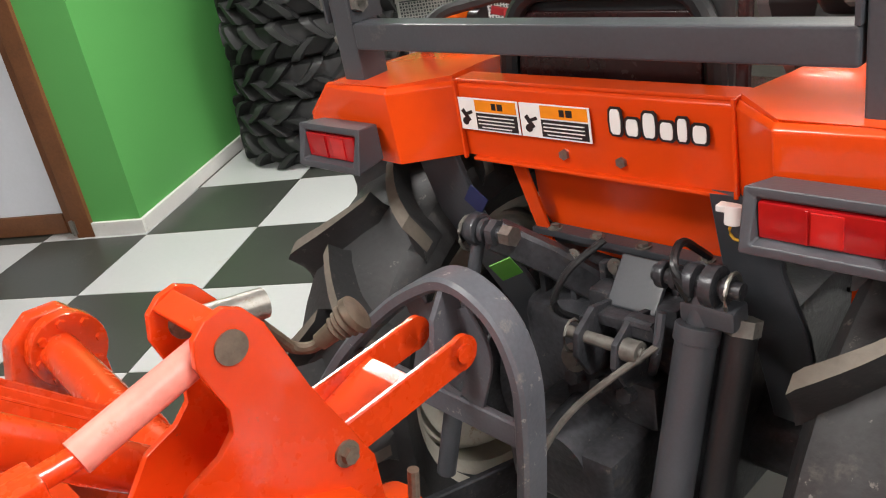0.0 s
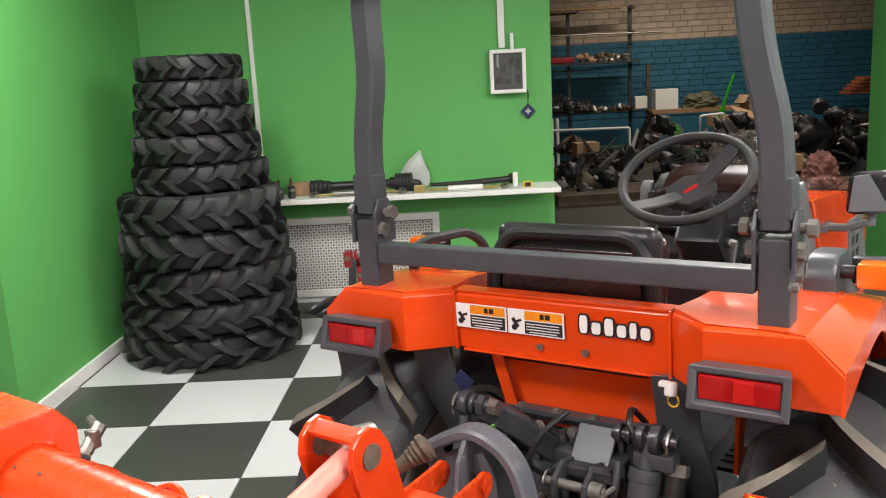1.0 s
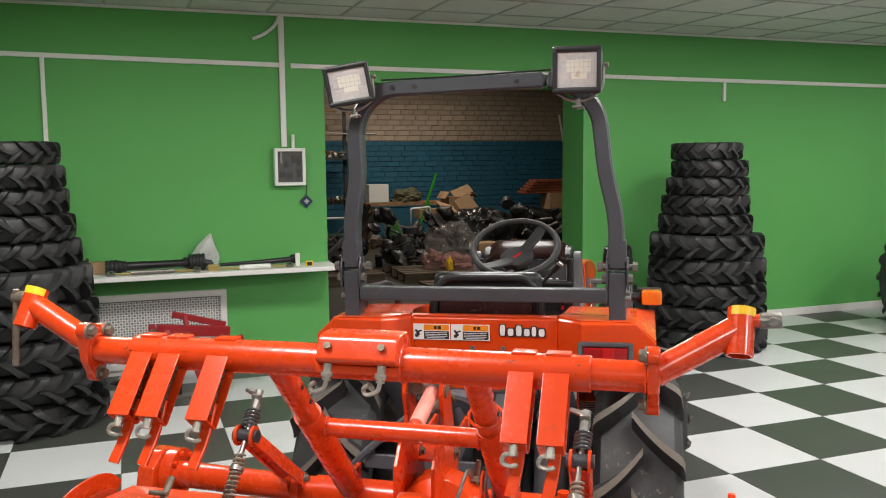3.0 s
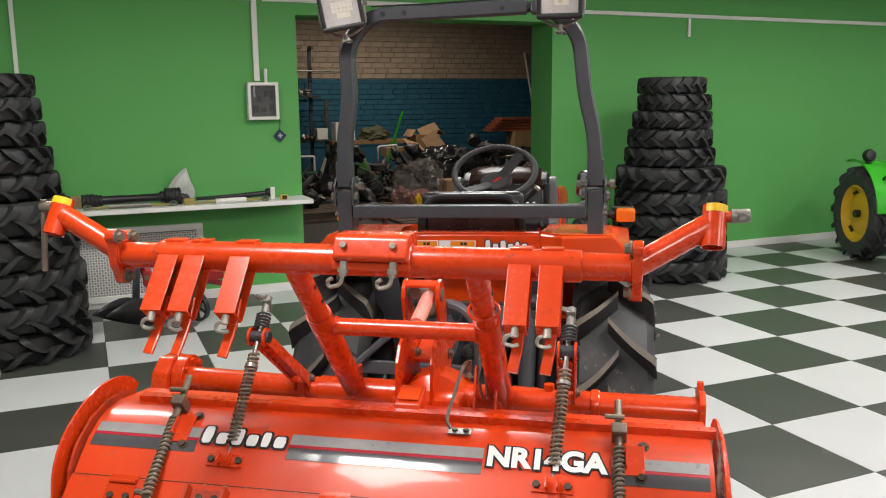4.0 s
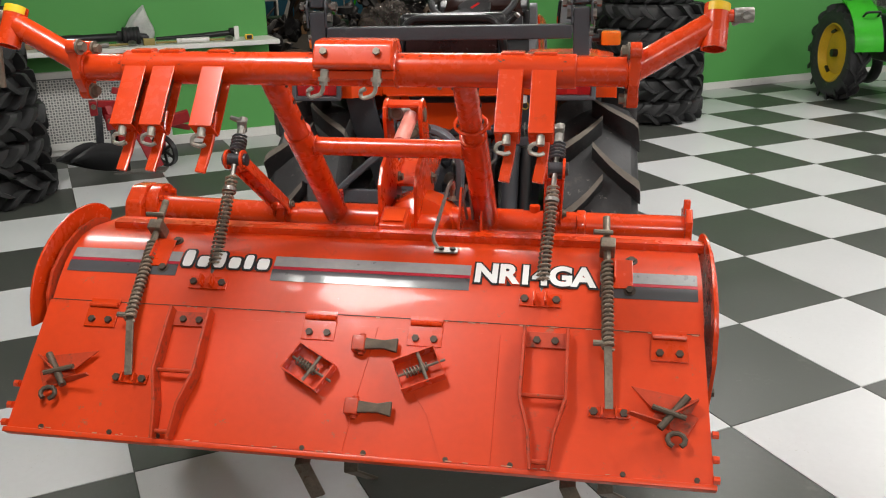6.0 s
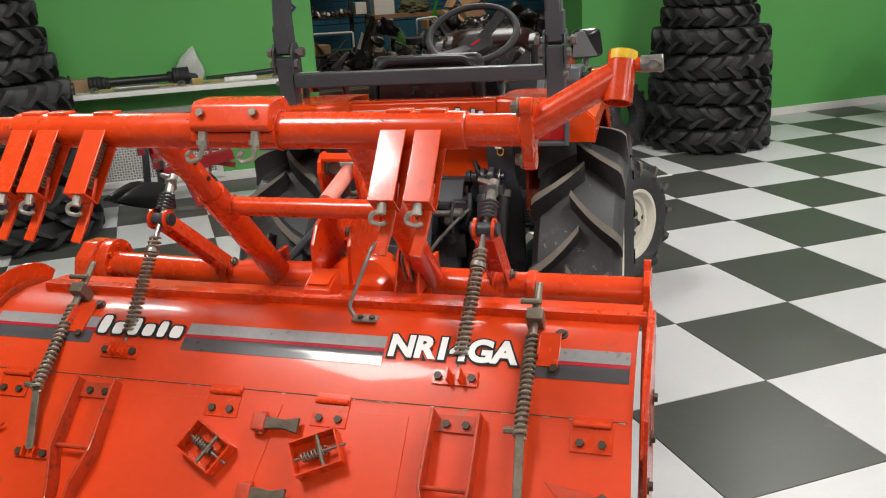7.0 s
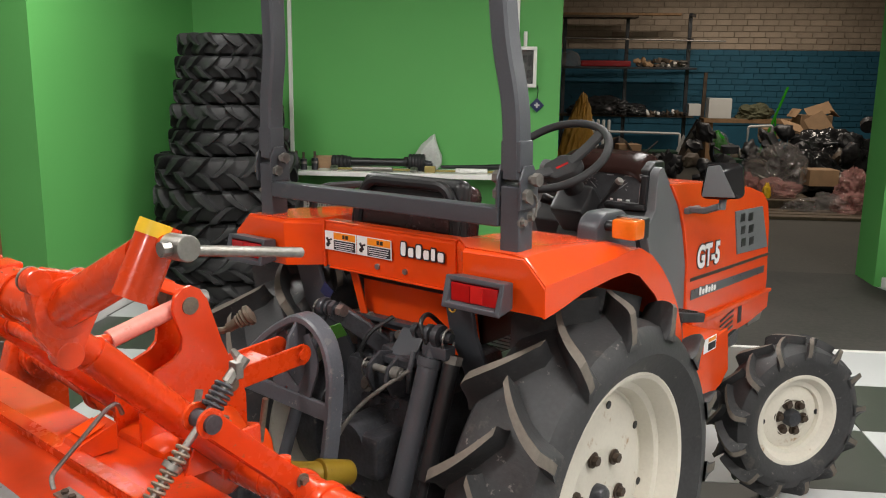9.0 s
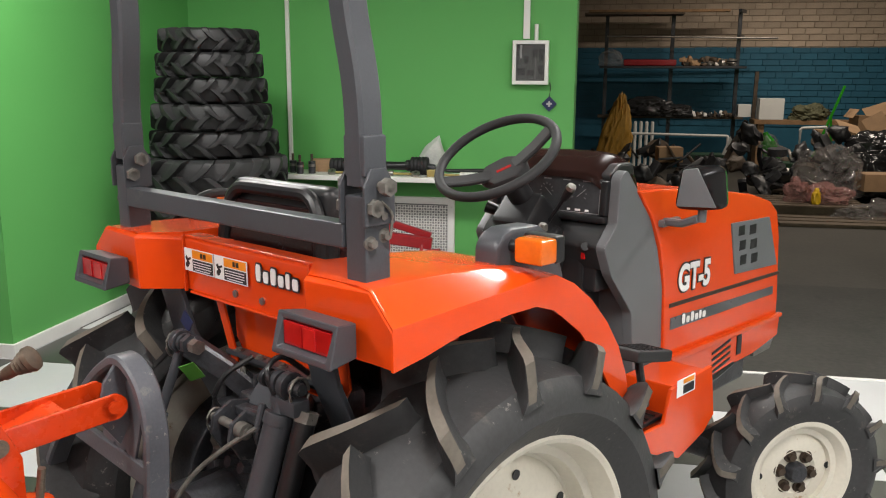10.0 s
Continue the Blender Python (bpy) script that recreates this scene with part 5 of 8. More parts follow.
# weld beads where the tubes meet plates and sleeves
def bead(c, axis, r, wire=0.0028):
    m = Matrix.Translation(c) @ between((0, 0, 0), axis)
    k = 28
    return sweep([m @ Vector((r * math.cos(2 * math.pi * i / k), r * math.sin(2 * math.pi * i / k), 0.0009 * (i % 3 - 1))) for i in range(k)], ring_section(wire, 5), axis, True)


for u, r in ((-0.485, 0.0315), (0.425, 0.0315), (-0.075, 0.0355), (0.08, 0.0355), (-0.575, 0.0305), (0.522, 0.0305)):
    part("weld_bead", bead((u, VB, ZB), (1, 0, 0), r), M_ORANGE2, tl)
for u in (-0.198, 0.206):
    part("weld_bead", bead((u, -0.997, 1.25), (0, -0.73, 0.68), 0.0275), M_ORANGE2, tl)
    part("weld_bead", bead((u - math.copysign(0.03, u), -0.798, 1.047), (1, 0, 0), 0.0235), M_ORANGE2, tl)

# ---- compact orange tractor ----
TRACTOR = pose(-2.4819, -1.7035, 0, 0, 0, -33.6) @ Matrix.Translation((0.1, 0, 0.95)) @ rot(ry=-0.9) @ Matrix.Translation((-0.1, 0, -0.95)) @ Matrix.Diagonal((1.034, 1, 0.99, 1))
tr = thing("tractor", "compact orange tractor with a folding roll bar and cream wheel rims", "tractor", TRACTOR)


# fenders: stations of upper edge, chamfer and lower edge, each (v, z)
STN = [((-0.02, 1.174), (-0.022, 1.116), (-0.022, 1.043)), ((0.05, 1.176), (0.05, 1.119), (0.045, 1.053)), ((0.145, 1.173), (0.145, 1.124), (0.135, 1.072)), ((0.27, 1.164), (0.27, 1.130), (0.262, 1.083)),
       ((0.355, 1.154), (0.355, 1.137), (0.345, 1.083)), ((0.41, 1.142), (0.405, 1.135), (0.40, 1.065)), ((0.47, 1.115), (0.465, 1.108), (0.435, 1.04)), ((0.535, 1.07), (0.528, 1.062), (0.49, 1.0)),
       ((0.59, 1.015), (0.585, 1.004), (0.54, 0.945)), ((0.64, 0.95), (0.632, 0.94), (0.585, 0.88)), ((0.675, 0.875), (0.665, 0.868), (0.625, 0.82)), ((0.695, 0.78), (0.685, 0.775), (0.65, 0.745)), ((0.70, 0.72), (0.69, 0.72), (0.655, 0.715))]
for s in (-1, 1):
    b = bmesh.new()
    rings = []
    for P, C, Q in STN:
        iu = 0.307 if P[0] < 0 else 0.232 if P[0] < 0.1 else 0.245
        rings.append([b.verts.new(p) for p in ((s * iu, P[0], P[1] - 0.03), (s * iu, P[0], P[1]), (s * 0.437, P[0], P[1]), (s * 0.462, P[0], P[1] - 0.004), (s * 0.518, C[0], C[1]), (s * 0.518, Q[0], Q[1]))])
    for a, c in zip(rings, rings[1:]):
        for k in range(5):
            b.faces.new((a[k], a[k + 1], c[k + 1], c[k]))
    fd = part("fender", soften(shell(b, 0.006), 0.0035), M_ORANGE, tr, "folded orange sheet fender", 30)
    # inner wall of the wheel arch
    arch_in = [(Q[0], Q[1] - 0.002) for _, _, Q in STN if Q[0] > 0.28]
    part("fender_wall", prism(arch_in + [(0.56, 0.72), (0.42, 0.66), (0.30, 0.75)], "x", s * 0.268 - 0.004, s * 0.268 + 0.004), M_ORANGE, fd, "dark inner fender wall")
# rear panel, folded in plan
plan = [(-0.518, -0.024, 1.116), (-0.462, -0.022, 1.174), (-0.305, -0.03, 1.172), (-0.225, 0.048, 1.168), (0.225, 0.048, 1.168), (0.305, -0.03, 1.172), (0.462, -0.022, 1.174), (0.518, -0.024, 1.116)]
b = bmesh.new()
rows = [[b.verts.new((u, v + (0.006 if k == 0 else 0.0 if k == 1 else 0.008), (1.043, t - 0.008, t)[k])) for u, v, t in plan] for k in range(3)]
for a, c in zip(rows, rows[1:]):
    for k in range(7):
        b.faces.new((a[k], a[k + 1], c[k + 1], c[k]))
rp = part("rear_panel", soften(shell(b, 0.005), 0.0022, 12), M_ORANGE, tr, "folded orange rear panel", 30)
part("deck", box((0, 0.07, 1.168), (0.455, 0.04, 0.006), 0.002), M_ORANGE, tr)
for u in (-0.225, 0.225):
    part("seam", box((u, 0.046, 1.105), (0.006, 0.008, 0.13), 0.002), M_ORANGE, rp)
part("rear_skirt", join(prism([(-0.16, 1.045), (0.215, 1.045), (0.235, 0.90), (0.20, 0.845), (-0.11, 0.875), (-0.155, 0.93)], "y", 0.125, 0.131)), M_ORANGE, tr, "lower orange back sheet")
part("skirt_strip", sweep([(-0.16, 0.085, 1.045), (-0.13, 0.1, 0.90), (-0.125, 0.1, 0.87)], rect_section(0.026, 0.006, 0.001), (0, 1, 0)), M_ORANGE, tr)
part("skirt_lid", box((0.04, 0.085, 1.041), (0.5, 0.08, 0.006), 0.002), M_ORANGE, tr)
for u in (-0.035, 0.06):
    part("panel_bolt", bolt((u, 0.058, 1.066), (0, -1, 0), 0.0085, 0.01), M_STEEL, rp)
# warning stickers
PF = Matrix.Translation((0, 0.046, 0)) @ rot(rx=90)


def sticker(u, z, w, h):
    m = PF @ Matrix.Translation((u, z, 0))
    st = part("sticker", moved(box((0, 0, 0.001), (w, h, 0.001)), m), M_WHITE, tr, "white warning sticker")
    part("sticker_band", moved(box((w * 0.14, h * 0.28, 0.0018), (w * 0.66, h * 0.36, 0.0008)), m), M_ORANGEPRINT, st)
    part("sticker_block", moved(box((w * 0.14, -h * 0.2, 0.0018), (w * 0.66, h * 0.5, 0.0008)), m), M_DARKPRINT, st)
    part("sticker_lines", moved(join(*[box((w * 0.13, -h * (0.05 + 0.11 * k), 0.0024), (w * (0.58 - 0.1 * (k == 3)), h * 0.035, 0.0006)) for k in range(4)]), m), M_WHITE, st)
    for bb in (box((w * 0.12, h * 0.28, 0.0024), (h * 0.16, h * 0.2, 0.0006)), box((w * 0.22, h * 0.28, 0.0024), (h * 0.2, h * 0.2, 0.0006)), box((-w * 0.36, -h * 0.05, 0.002), (h * 0.14, h * 0.42, 0.0006), 0.0, rot(rz=35)), box((-w * 0.32, h * 0.02, 0.0022), (h * 0.36, h * 0.1, 0.0006), 0.0, rot(rz=20)), cyl((-w * 0.38, -h * 0.24, 0.0014), (-w * 0.38, -h * 0.24, 0.0024), h * 0.12, n=12)):
        part("sticker_sign", moved(bb, m), M_DARKPRINT, st)


sticker(-0.165, 1.117, 0.122, 0.052)
sticker(-0.040, 1.117, 0.122, 0.052)
brand_mark(rp, PF @ Matrix.Translation((0.123, 1.124, 0.0005)), 0.14, 0.036)
part("plug", join(cyl((0.235, 0.02, 1.045), (0.235, 0.015, 1.02), 0.011, n=14, bev=0.003), box((0.225, 0.02, 1.04), (0.022, 0.016, 0.009), 0.002)), M_WHITE, tr, "white plastic plug")
part("plug_ring", rod([(0.24 + 0.01 * math.cos(a), 0.015, 1.012 + 0.012 * math.sin(a)) for a in [k * 0.6 for k in range(11)]], 0.002, 6), M_YELLOWRIM, tr)

# tail lamps
for s in (-1, 1):
    c = Vector((0.376 if s > 0 else -0.402, -0.032, 1.084))
    w, h, d = 0.157, 0.072, 0.066
    lamp_body = bmesh.new()
    outer0 = [lamp_body.verts.new(c + Vector((x * w * 0.43, 0, z * h * 0.42))) for x, z in ((-1, -1), (1, -1), (1, 1), (-1, 1))]
    outer1 = [lamp_body.verts.new(c + Vector((x * w / 2, -d + (0.018 if z > 0 else 0), z * h / 2))) for x, z in ((-1, -1), (1, -1), (1, 1), (-1, 1))]
    inner1 = [lamp_body.verts.new(c + Vector((x * (w / 2 - 0.013), -d + (0.018 if z > 0 else 0), z * (h / 2 - 0.012)))) for x, z in ((-1, -1), (1, -1), (1, 1), (-1, 1))]
    inner0 = [lamp_body.verts.new(c + Vector((x * (w / 2 - 0.018), -d + 0.03, z * (h / 2 - 0.016)))) for x, z in ((-1, -1), (1, -1), (1, 1), (-1, 1))]
    for A, B in ((outer0, outer1), (outer1, inner1), (inner1, inner0)):
        for k in range(4):
            lamp_body.faces.new((A[k], A[(k + 1) % 4], B[(k + 1) % 4], B[k]))
    lamp_body.faces.new(outer0)
    bmesh.ops.bevel(lamp_body, geom=[e for e in lamp_body.edges], offset=0.002, segments=1, affect="EDGES")
    tlamp = part("tail_lamp", lamp_body, M_GREY, tr, "grey framed red tail lamp")
    part("lens", box(c + Vector((0, -d + 0.026, 0)), (w - 0.032, 0.02, h - 0.03), 0.002), M_REDLENS, tlamp, "red lens")
    part("lens_segment", box(c + Vector((0.008 + 0.012 * (s < 0), -d + 0.0155, 0)), (0.032, 0.003, h - 0.036), 0.001), M_REDLENS2, tlamp, "brighter red segment")
    part("lens_divider", box(c + Vector((-0.012, -d + 0.0155, 0)), (0.003, 0.004, h - 0.034)), M_REDLENS, tlamp)

# roll bar
for s in (-1, 1):
    post = part("roll_bar_post", box((s * 0.408, 0.028, 1.215), (0.05, 0.056, 0.21), 0.005), M_GREY, tr, "dark grey roll bar foot")
    part("hinge_plate", join(*[prism([(-0.006, 1.27), (-0.006, 1.335), (0.01, 1.365), (0.042, 1.365), (0.06, 1.335), (0.06, 1.27)], "x", s * 0.408 + d - 0.003, s * 0.408 + d + 0.003, 0.001) for d in (-0.03, 0.03)]), M_GREY, post)
    for z, v, L in ((1.335, 0.028, 0.058), (1.30, 0.012, 0.044)):
        part("hinge_bolt", join(cyl((s * 0.408 - L, v, z), (s * 0.408 + L, v, z), 0.009, n=12), cyl((s * 0.408 - L, v, z), (s * 0.408 - L + 0.014, v, z), 0.0155, n=6), cyl((s * 0.408 + L - 0.014, v, z), (s * 0.408 + L, v, z), 0.0155, n=6)), M_PINZINC, post)
    for v, z in ((0.012, 1.24), (0.042, 1.25), (0.035, 1.285)):
        part("bolt", bolt((s * 0.429, v, z), (s, 0, 0), 0.0085, 0.014), M_PINZINC, post)
    part("safety_clip", rod([(s * 0.44, 0.03, 1.31), (s * 0.447, 0.05, 1.29), (s * 0.445, 0.045, 1.25)], 0.0025, 6, 0.02), M_PINZINC, post)
part("cross_bar", box((0, 0.016, 1.248), (0.76, 0.04, 0.044), 0.005), M_GREY, tr, "dark grey cross bar")
hoop_pts = [(-0.408, 0.026, 1.335), (-0.404, 0.026, 1.50), (-0.380, 0.026, 1.62), (-0.384, 0.026, 1.812), (-0.303, 0.026, 1.902), (0.255, 0.026, 1.909), (0.356, 0.026, 1.822), (0.375, 0.026, 1.62), (0.404, 0.026, 1.50), (0.408, 0.026, 1.335)]
hp = part("roll_bar_hoop", sweep(rounded(hoop_pts, 0.06, 6), rect_section(0.051, 0.046, 0.006), (1, 0, 0)), M_GREY, tr, "dark grey folding roll bar hoop")
for s in (-1, 1):
    part("hoop_sleeve", box((s * 0.408, 0.026, 1.385), (0.0525, 0.05, 0.07), 0.005), M_GREY, hp)
# dark discs on the closed hoop, coloured as the shade of its holes
for u in (-0.255, -0.186, 0.124):
    part("hole", cyl((u, -0.0035, 1.905), (u, 0.002, 1.905), 0.0075, n=14), M_DARKPRINT, hp)


def work_lamp(c, roll, yaw, tall):
    m = Matrix.Translation(c) @ rot(0, roll, yaw) @ Matrix.Diagonal((0.95, 0.95, tall, 1))
    wl = part("work_lamp", moved(join(box((0, 0.012, 0), (0.142, 0.03, 0.105), 0.012), box((0, 0.04, 0), (0.11, 0.045, 0.08), 0.02)), m), M_BLACK, tr, "square black work lamp")
    part("lamp_rim", moved(join(*[box((x * 0.064, -0.008, z * 0.0475), (0.142 if z else 0.014, 0.026, 0.014 if z else 0.092), 0.005) for x, z in ((1, 0), (-1, 0), (0, 1), (0, -1))]), m), M_BLACK, wl)
    part("lens", moved(box((0, -0.006, 0), (0.118, 0.008, 0.082), 0.002), m), M_LENS, wl, "ribbed clear glass lens")
    # two pale patches on the lens face paint the lamp's bright gleam
    part("lens_gleam", moved(join(box((0.004, -0.0105, 0.008), (0.07, 0.001, 0.03), 0.0004), box((0.006, -0.0112, -0.014), (0.045, 0.001, 0.014), 0.0004)), m), M_CREAM, wl, "pale patches on the lens for the gleam inside")
    part("lens_ribs", moved(join(*[box((0.118 * (k / 9 - 0.5), -0.0105, 0), (0.0015, 0.002, 0.08)) for k in range(1, 9)], *[box((0, -0.0105, 0.082 * (k / 7 - 0.5)), (0.116, 0.002, 0.0012)) for k in range(1, 7)]), m), M_LENS, wl)
    part("lamp_bracket", moved(rod([(-0.074, 0.02, 0.01), (-0.072, 0.02, -0.045), (-0.02, 0.02, -0.07), (0.02, 0.02, -0.07), (0.072, 0.02, -0.045), (0.074, 0.02, 0.01)], 0.005, 8, 0.02), m), M_STEEL, wl, "bent wire bracket")
    part("lamp_bolt", cyl(m @ Vector((0, 0.02, -0.065)), m @ Vector((0, 0.02, -0.09)), 0.008, n=8), M_STEEL, wl)
    part("lamp_bolt", cyl(m @ Vector((0.074, 0.02, 0.012)), m @ Vector((0.088, 0.02, 0.012)), 0.007, n=8), M_STEEL, wl)
    part("lamp_plate", moved(box((0, 0.05, -0.084), (0.03, 0.09, 0.005), 0.001), m), M_STEEL, wl)


work_lamp((-0.366, -0.08, 1.912), -9, 14, 1.14)
work_lamp((0.304, -0.08, 1.923), 1, -2, 1.24)
part("lamp_cable", rod([(-0.29, 0.0, 1.929), (-0.1, 0.02, 1.931), (0.1, 0.02, 1.935), (0.25, 0.0, 1.937)], 0.003, 6, 0.05), M_BLACK, hp)

# seat
seat = part("seat_back", box((-0.005, 0.15, 1.15), (0.35, 0.05, 0.30), 0.024, rot(rx=-8), 4), M_BLACK, tr, "glossy black seat shell")
part("seat_cover", box((-0.005, 0.122, 1.150), (0.30, 0.012, 0.21), 0.005, rot(rx=-8)), M_VINYL, seat, "dark red vinyl panel")
part("seat_rim", sweep(rounded([(-0.18, 0.108, 1.04), (-0.172, 0.124, 1.22), (-0.138, 0.132, 1.283), (0.13, 0.132, 1.283), (0.162, 0.124, 1.22), (0.17, 0.108, 1.04)], 0.05), ring_section(0.0145, 10), (0, 1, 0)), M_BLACK, seat)
part("seat_pad", join(box((-0.005, 0.20, 1.16), (0.34, 0.07, 0.24), 0.03, rot(rx=-8), 3), box((-0.005, 0.40, 0.985), (0.40, 0.40, 0.09), 0.035, None, 3)), M_VINYL, tr, "dark red vinyl seat")
part("seat_mount", box((-0.015, 0.45, 0.88), (0.24, 0.26, 0.14), 0.01), M_BLACK, tr)
# grab handles and indicators on the fenders
for s in (-1, 1):
    if s < 0:
        part("grab_handle", sweep(rounded([(s * 0.43, 0.19, 1.16), (s * 0.43, 0.20, 1.215), (s * 0.425, 0.24, 1.23), (s * 0.405, 0.39, 1.226), (s * 0.39, 0.44, 1.19), (s * 0.385, 0.475, 1.10)], 0.03), rect_section(0.022, 0.022, 0.006), (0, 0, 1)), M_GRIP, tr, "black grab handle")
    if s > 0:
        part("lever_cover", prism([(0.315, 1.12), (0.317, 1.19), (0.336, 1.214), (0.365, 1.224), (0.45, 1.221), (0.5, 1.19), (0.54, 1.09)], "x", 0.385, 0.446, 0.012), M_GREY, tr, "rounded grey plastic lever cover")
    ind = part("indicator", box((s * 0.508, 0.352, 1.190), (0.066, 0.05, 0.05), 0.008), M_AMBER, tr, "amber indicator lamp")
    part("indicator_base", box((s * 0.50, 0.389, 1.190), (0.078, 0.03, 0.054), 0.006), M_BLACK, ind)
    part("indicator_stalk", cyl((s * 0.445, 0.362, 1.19), (s * 0.47, 0.362, 1.19), 0.014, n=12), M_BLACK, ind)

# dashboard, column and steering wheel
dash = part("dashboard", prism([(1.10, 1.10), (1.088, 1.12), (1.10, 1.25), (1.15, 1.28), (1.22, 1.28), (1.24, 1.2), (1.24, 1.04), (1.13, 1.04)], "x", -0.19, 0.19, 0.01), M_BLACK, tr, "black dashboard binnacle")
b = bmesh.new()
hood_line = [tuple(p[1:]) for p in rounded([(0, 1.080, 1.240), (0, 1.085, 1.257), (0, 1.13, 1.288), (0, 1.19, 1.313), (0, 1.235, 1.30), (0, 1.255, 1.20)], 0.02, 3)]
hood_rows = []
for i in range(25):
    a = -1 + i / 12
    edge = abs(a) ** 8
    hood_rows.append([b.verts.new((0.207 * a, 1.17 + (v - 1.17) * (1 - 0.12 * edge), z_ - 0.11 * edge - 0.006 * a * a)) for v, z_ in hood_line])
for a, c in zip(hood_rows, hood_rows[1:]):
    for k in range(len(hood_line) - 1):
        b.faces.new((a[k], c[k], c[k + 1], a[k + 1]))
part("dash_hood", shell(b, 0.006), M_HOOD, dash, "glossy brown cover", 50)
DP = Matrix.Translation((0, 1.088, 1.187)) @ rot(rx=-5)
part("gauge_panel", moved(box((0, 0, 0), (0.352, 0.006, 0.104), 0.003), DP), M_GAUGE, dash, "grey gauge panel")
part("gauge_bezel", moved(join(*[box((x * 0.187, -0.006, z * 0.06), (0.392 if z else 0.022, 0.026, 0.022 if z else 0.1), 0.007) for x, z in ((1, 0), (-1, 0), (0, -1))]), DP), M_BLACK, dash)
part("panel_border", moved(join(box((0.169, -0.0036, 0), (0.0025, 0.001, 0.092)), box((0.02, -0.0036, -0.046), (0.3, 0.001, 0.002))), DP), M_MARK, dash)
for u, r in ((-0.11, 0.036), (-0.01, 0.03), (0.1, 0.034)):
    part("gauge", moved(lathe([(r * 0.88, -0.0036), (r * 0.9, -0.0042), (r * 0.93, -0.0036)], 24), DP @ Matrix.Translation((u, 0, 0.008)) @ rot(rx=-90) @ Matrix.Diagonal((1, 1, -1, 1))), M_MARK, dash)
    part("gauge_needle", moved(box((0.2 * r, -0.0042, 0), (r * 0.9, 0.001, 0.0018), 0, rot(ry=-140 if u < 0 else -40)), DP @ Matrix.Translation((u, 0, 0.008))), M_MARK, dash)
    for k in range(9):
        a = radians(-30 + 30 * k)
        part("gauge_tick", moved(box((r * 0.7 * math.cos(a), -0.0038, 0.008 + r * 0.7 * math.sin(a)), (0.005, 0.001, 0.0018), 0, rot(ry=-math.degrees(a))), DP @ Matrix.Translation((u, 0, 0))), M_MARK, dash)
for k, wd in ((6, 0.010), (7, 0.018), (8, 0.012)):
    part("panel_mark", moved(box((-0.11 + 0.03 * k, -0.004, -0.039), (wd, 0.001, 0.006)), DP), M_WHITE, dash)
for k in range(5):
    part("panel_mark", moved(box((-0.14 + 0.066 * k, -0.004, 0.044), (0.026, 0.001, 0.003)), DP), M_MARK, dash)
part("dash_shelf", prism([(1.10, 1.128), (1.045, 1.09), (1.02, 1.06), (1.05, 0.99), (1.16, 0.99), (1.16, 1.128)], "x", -0.2, 0.2, 0.008), M_GRIP, dash, "dark ledge under the gauges")
part("red_tag", box((0.155, 1.032, 1.045), (0.012, 0.006, 0.05), 0.001), M_REDLENS2, dash, "small red tag")
part("column", join(cyl((0, 1.12, 1.0), (0, 0.905, 1.25), 0.034, n=18), box((0, 0.985, 1.115), (0.13, 0.15, 0.12), 0.02, rot(rx=-44)), box((0, 1.05, 1.03), (0.17, 0.14, 0.12), 0.025, rot(rx=-30))), M_BLACK, tr, "black steering column shroud")
part("gear_lever", join(cyl((0.06, 1.0, 1.12), (0.13, 0.98, 1.20), 0.006, n=8), cyl((0.125, 0.981, 1.193), (0.15, 0.973, 1.222), 0.011, 0.014, 12)), M_BLACK, tr, "short black lever")
part("lever_cap", cyl((0.15, 0.973, 1.222), (0.158, 0.97, 1.231), 0.0145, 0.012, 12, 0.002), M_STEEL, tr)
part("light_switch", cyl((-0.06, 1.0, 1.12), (-0.13, 0.96, 1.15), 0.013, 0.019, 12, 0.003), M_BLACK, tr)
part("key", join(cyl((0.066, 0.96, 1.11), (0.084, 0.945, 1.115), 0.012, n=12), box((0.093, 0.938, 1.113), (0.012, 0.02, 0.02), 0.003)), M_STEEL, tr, "ignition key in its lock")
SW = Matrix.Translation((-0.014, 0.866, 1.308)) @ rot(rx=36)
wheel = part("steering_wheel", moved(sweep([(0.168 * math.cos(2 * math.pi * k / 48), 0.168 * math.sin(2 * math.pi * k / 48), 0) for k in range(48)], ring_section(0.0135, 12), (0, 0, 1), True), SW), M_GRIP, tr, "black steering wheel")
for a in (52, 228):
    ca, sa = math.cos(radians(a)), math.sin(radians(a))
    part("spoke", moved(sweep([(0.02 * ca, 0.02 * sa, -0.055), (0.10 * ca, 0.10 * sa, -0.03), (0.162 * ca, 0.162 * sa, -0.002)], rect_section(0.046, 0.014, 0.004), (0, 0, 1)), SW), M_GRIP, wheel)
part("horn_pad", moved(prism([(0.062, -0.02), (0.066, 0.028), (0.03, 0.066), (-0.03, 0.056), (-0.07, 0.005), (-0.05, -0.052), (0.012, -0.062)], "z", -0.078, -0.044, 0.01), SW), M_GRIP, wheel, "dark hub pad")
part("horn_mark", moved(box((0.004, 0.0, -0.0435), (0.042, 0.011, 0.001), 0, rot(rz=48)), SW), M_REDLENS2, wheel)
cowl = part("cowl", join(prism([(1.17, 1.19), (1.19, 1.195), (1.335, 1.0), (1.352, 0.62), (1.19, 0.62), (1.18, 0.85), (1.16, 1.03)], "x", -0.226, 0.226, 0.012)), M_SLATE, tr, "slate grey cowl")
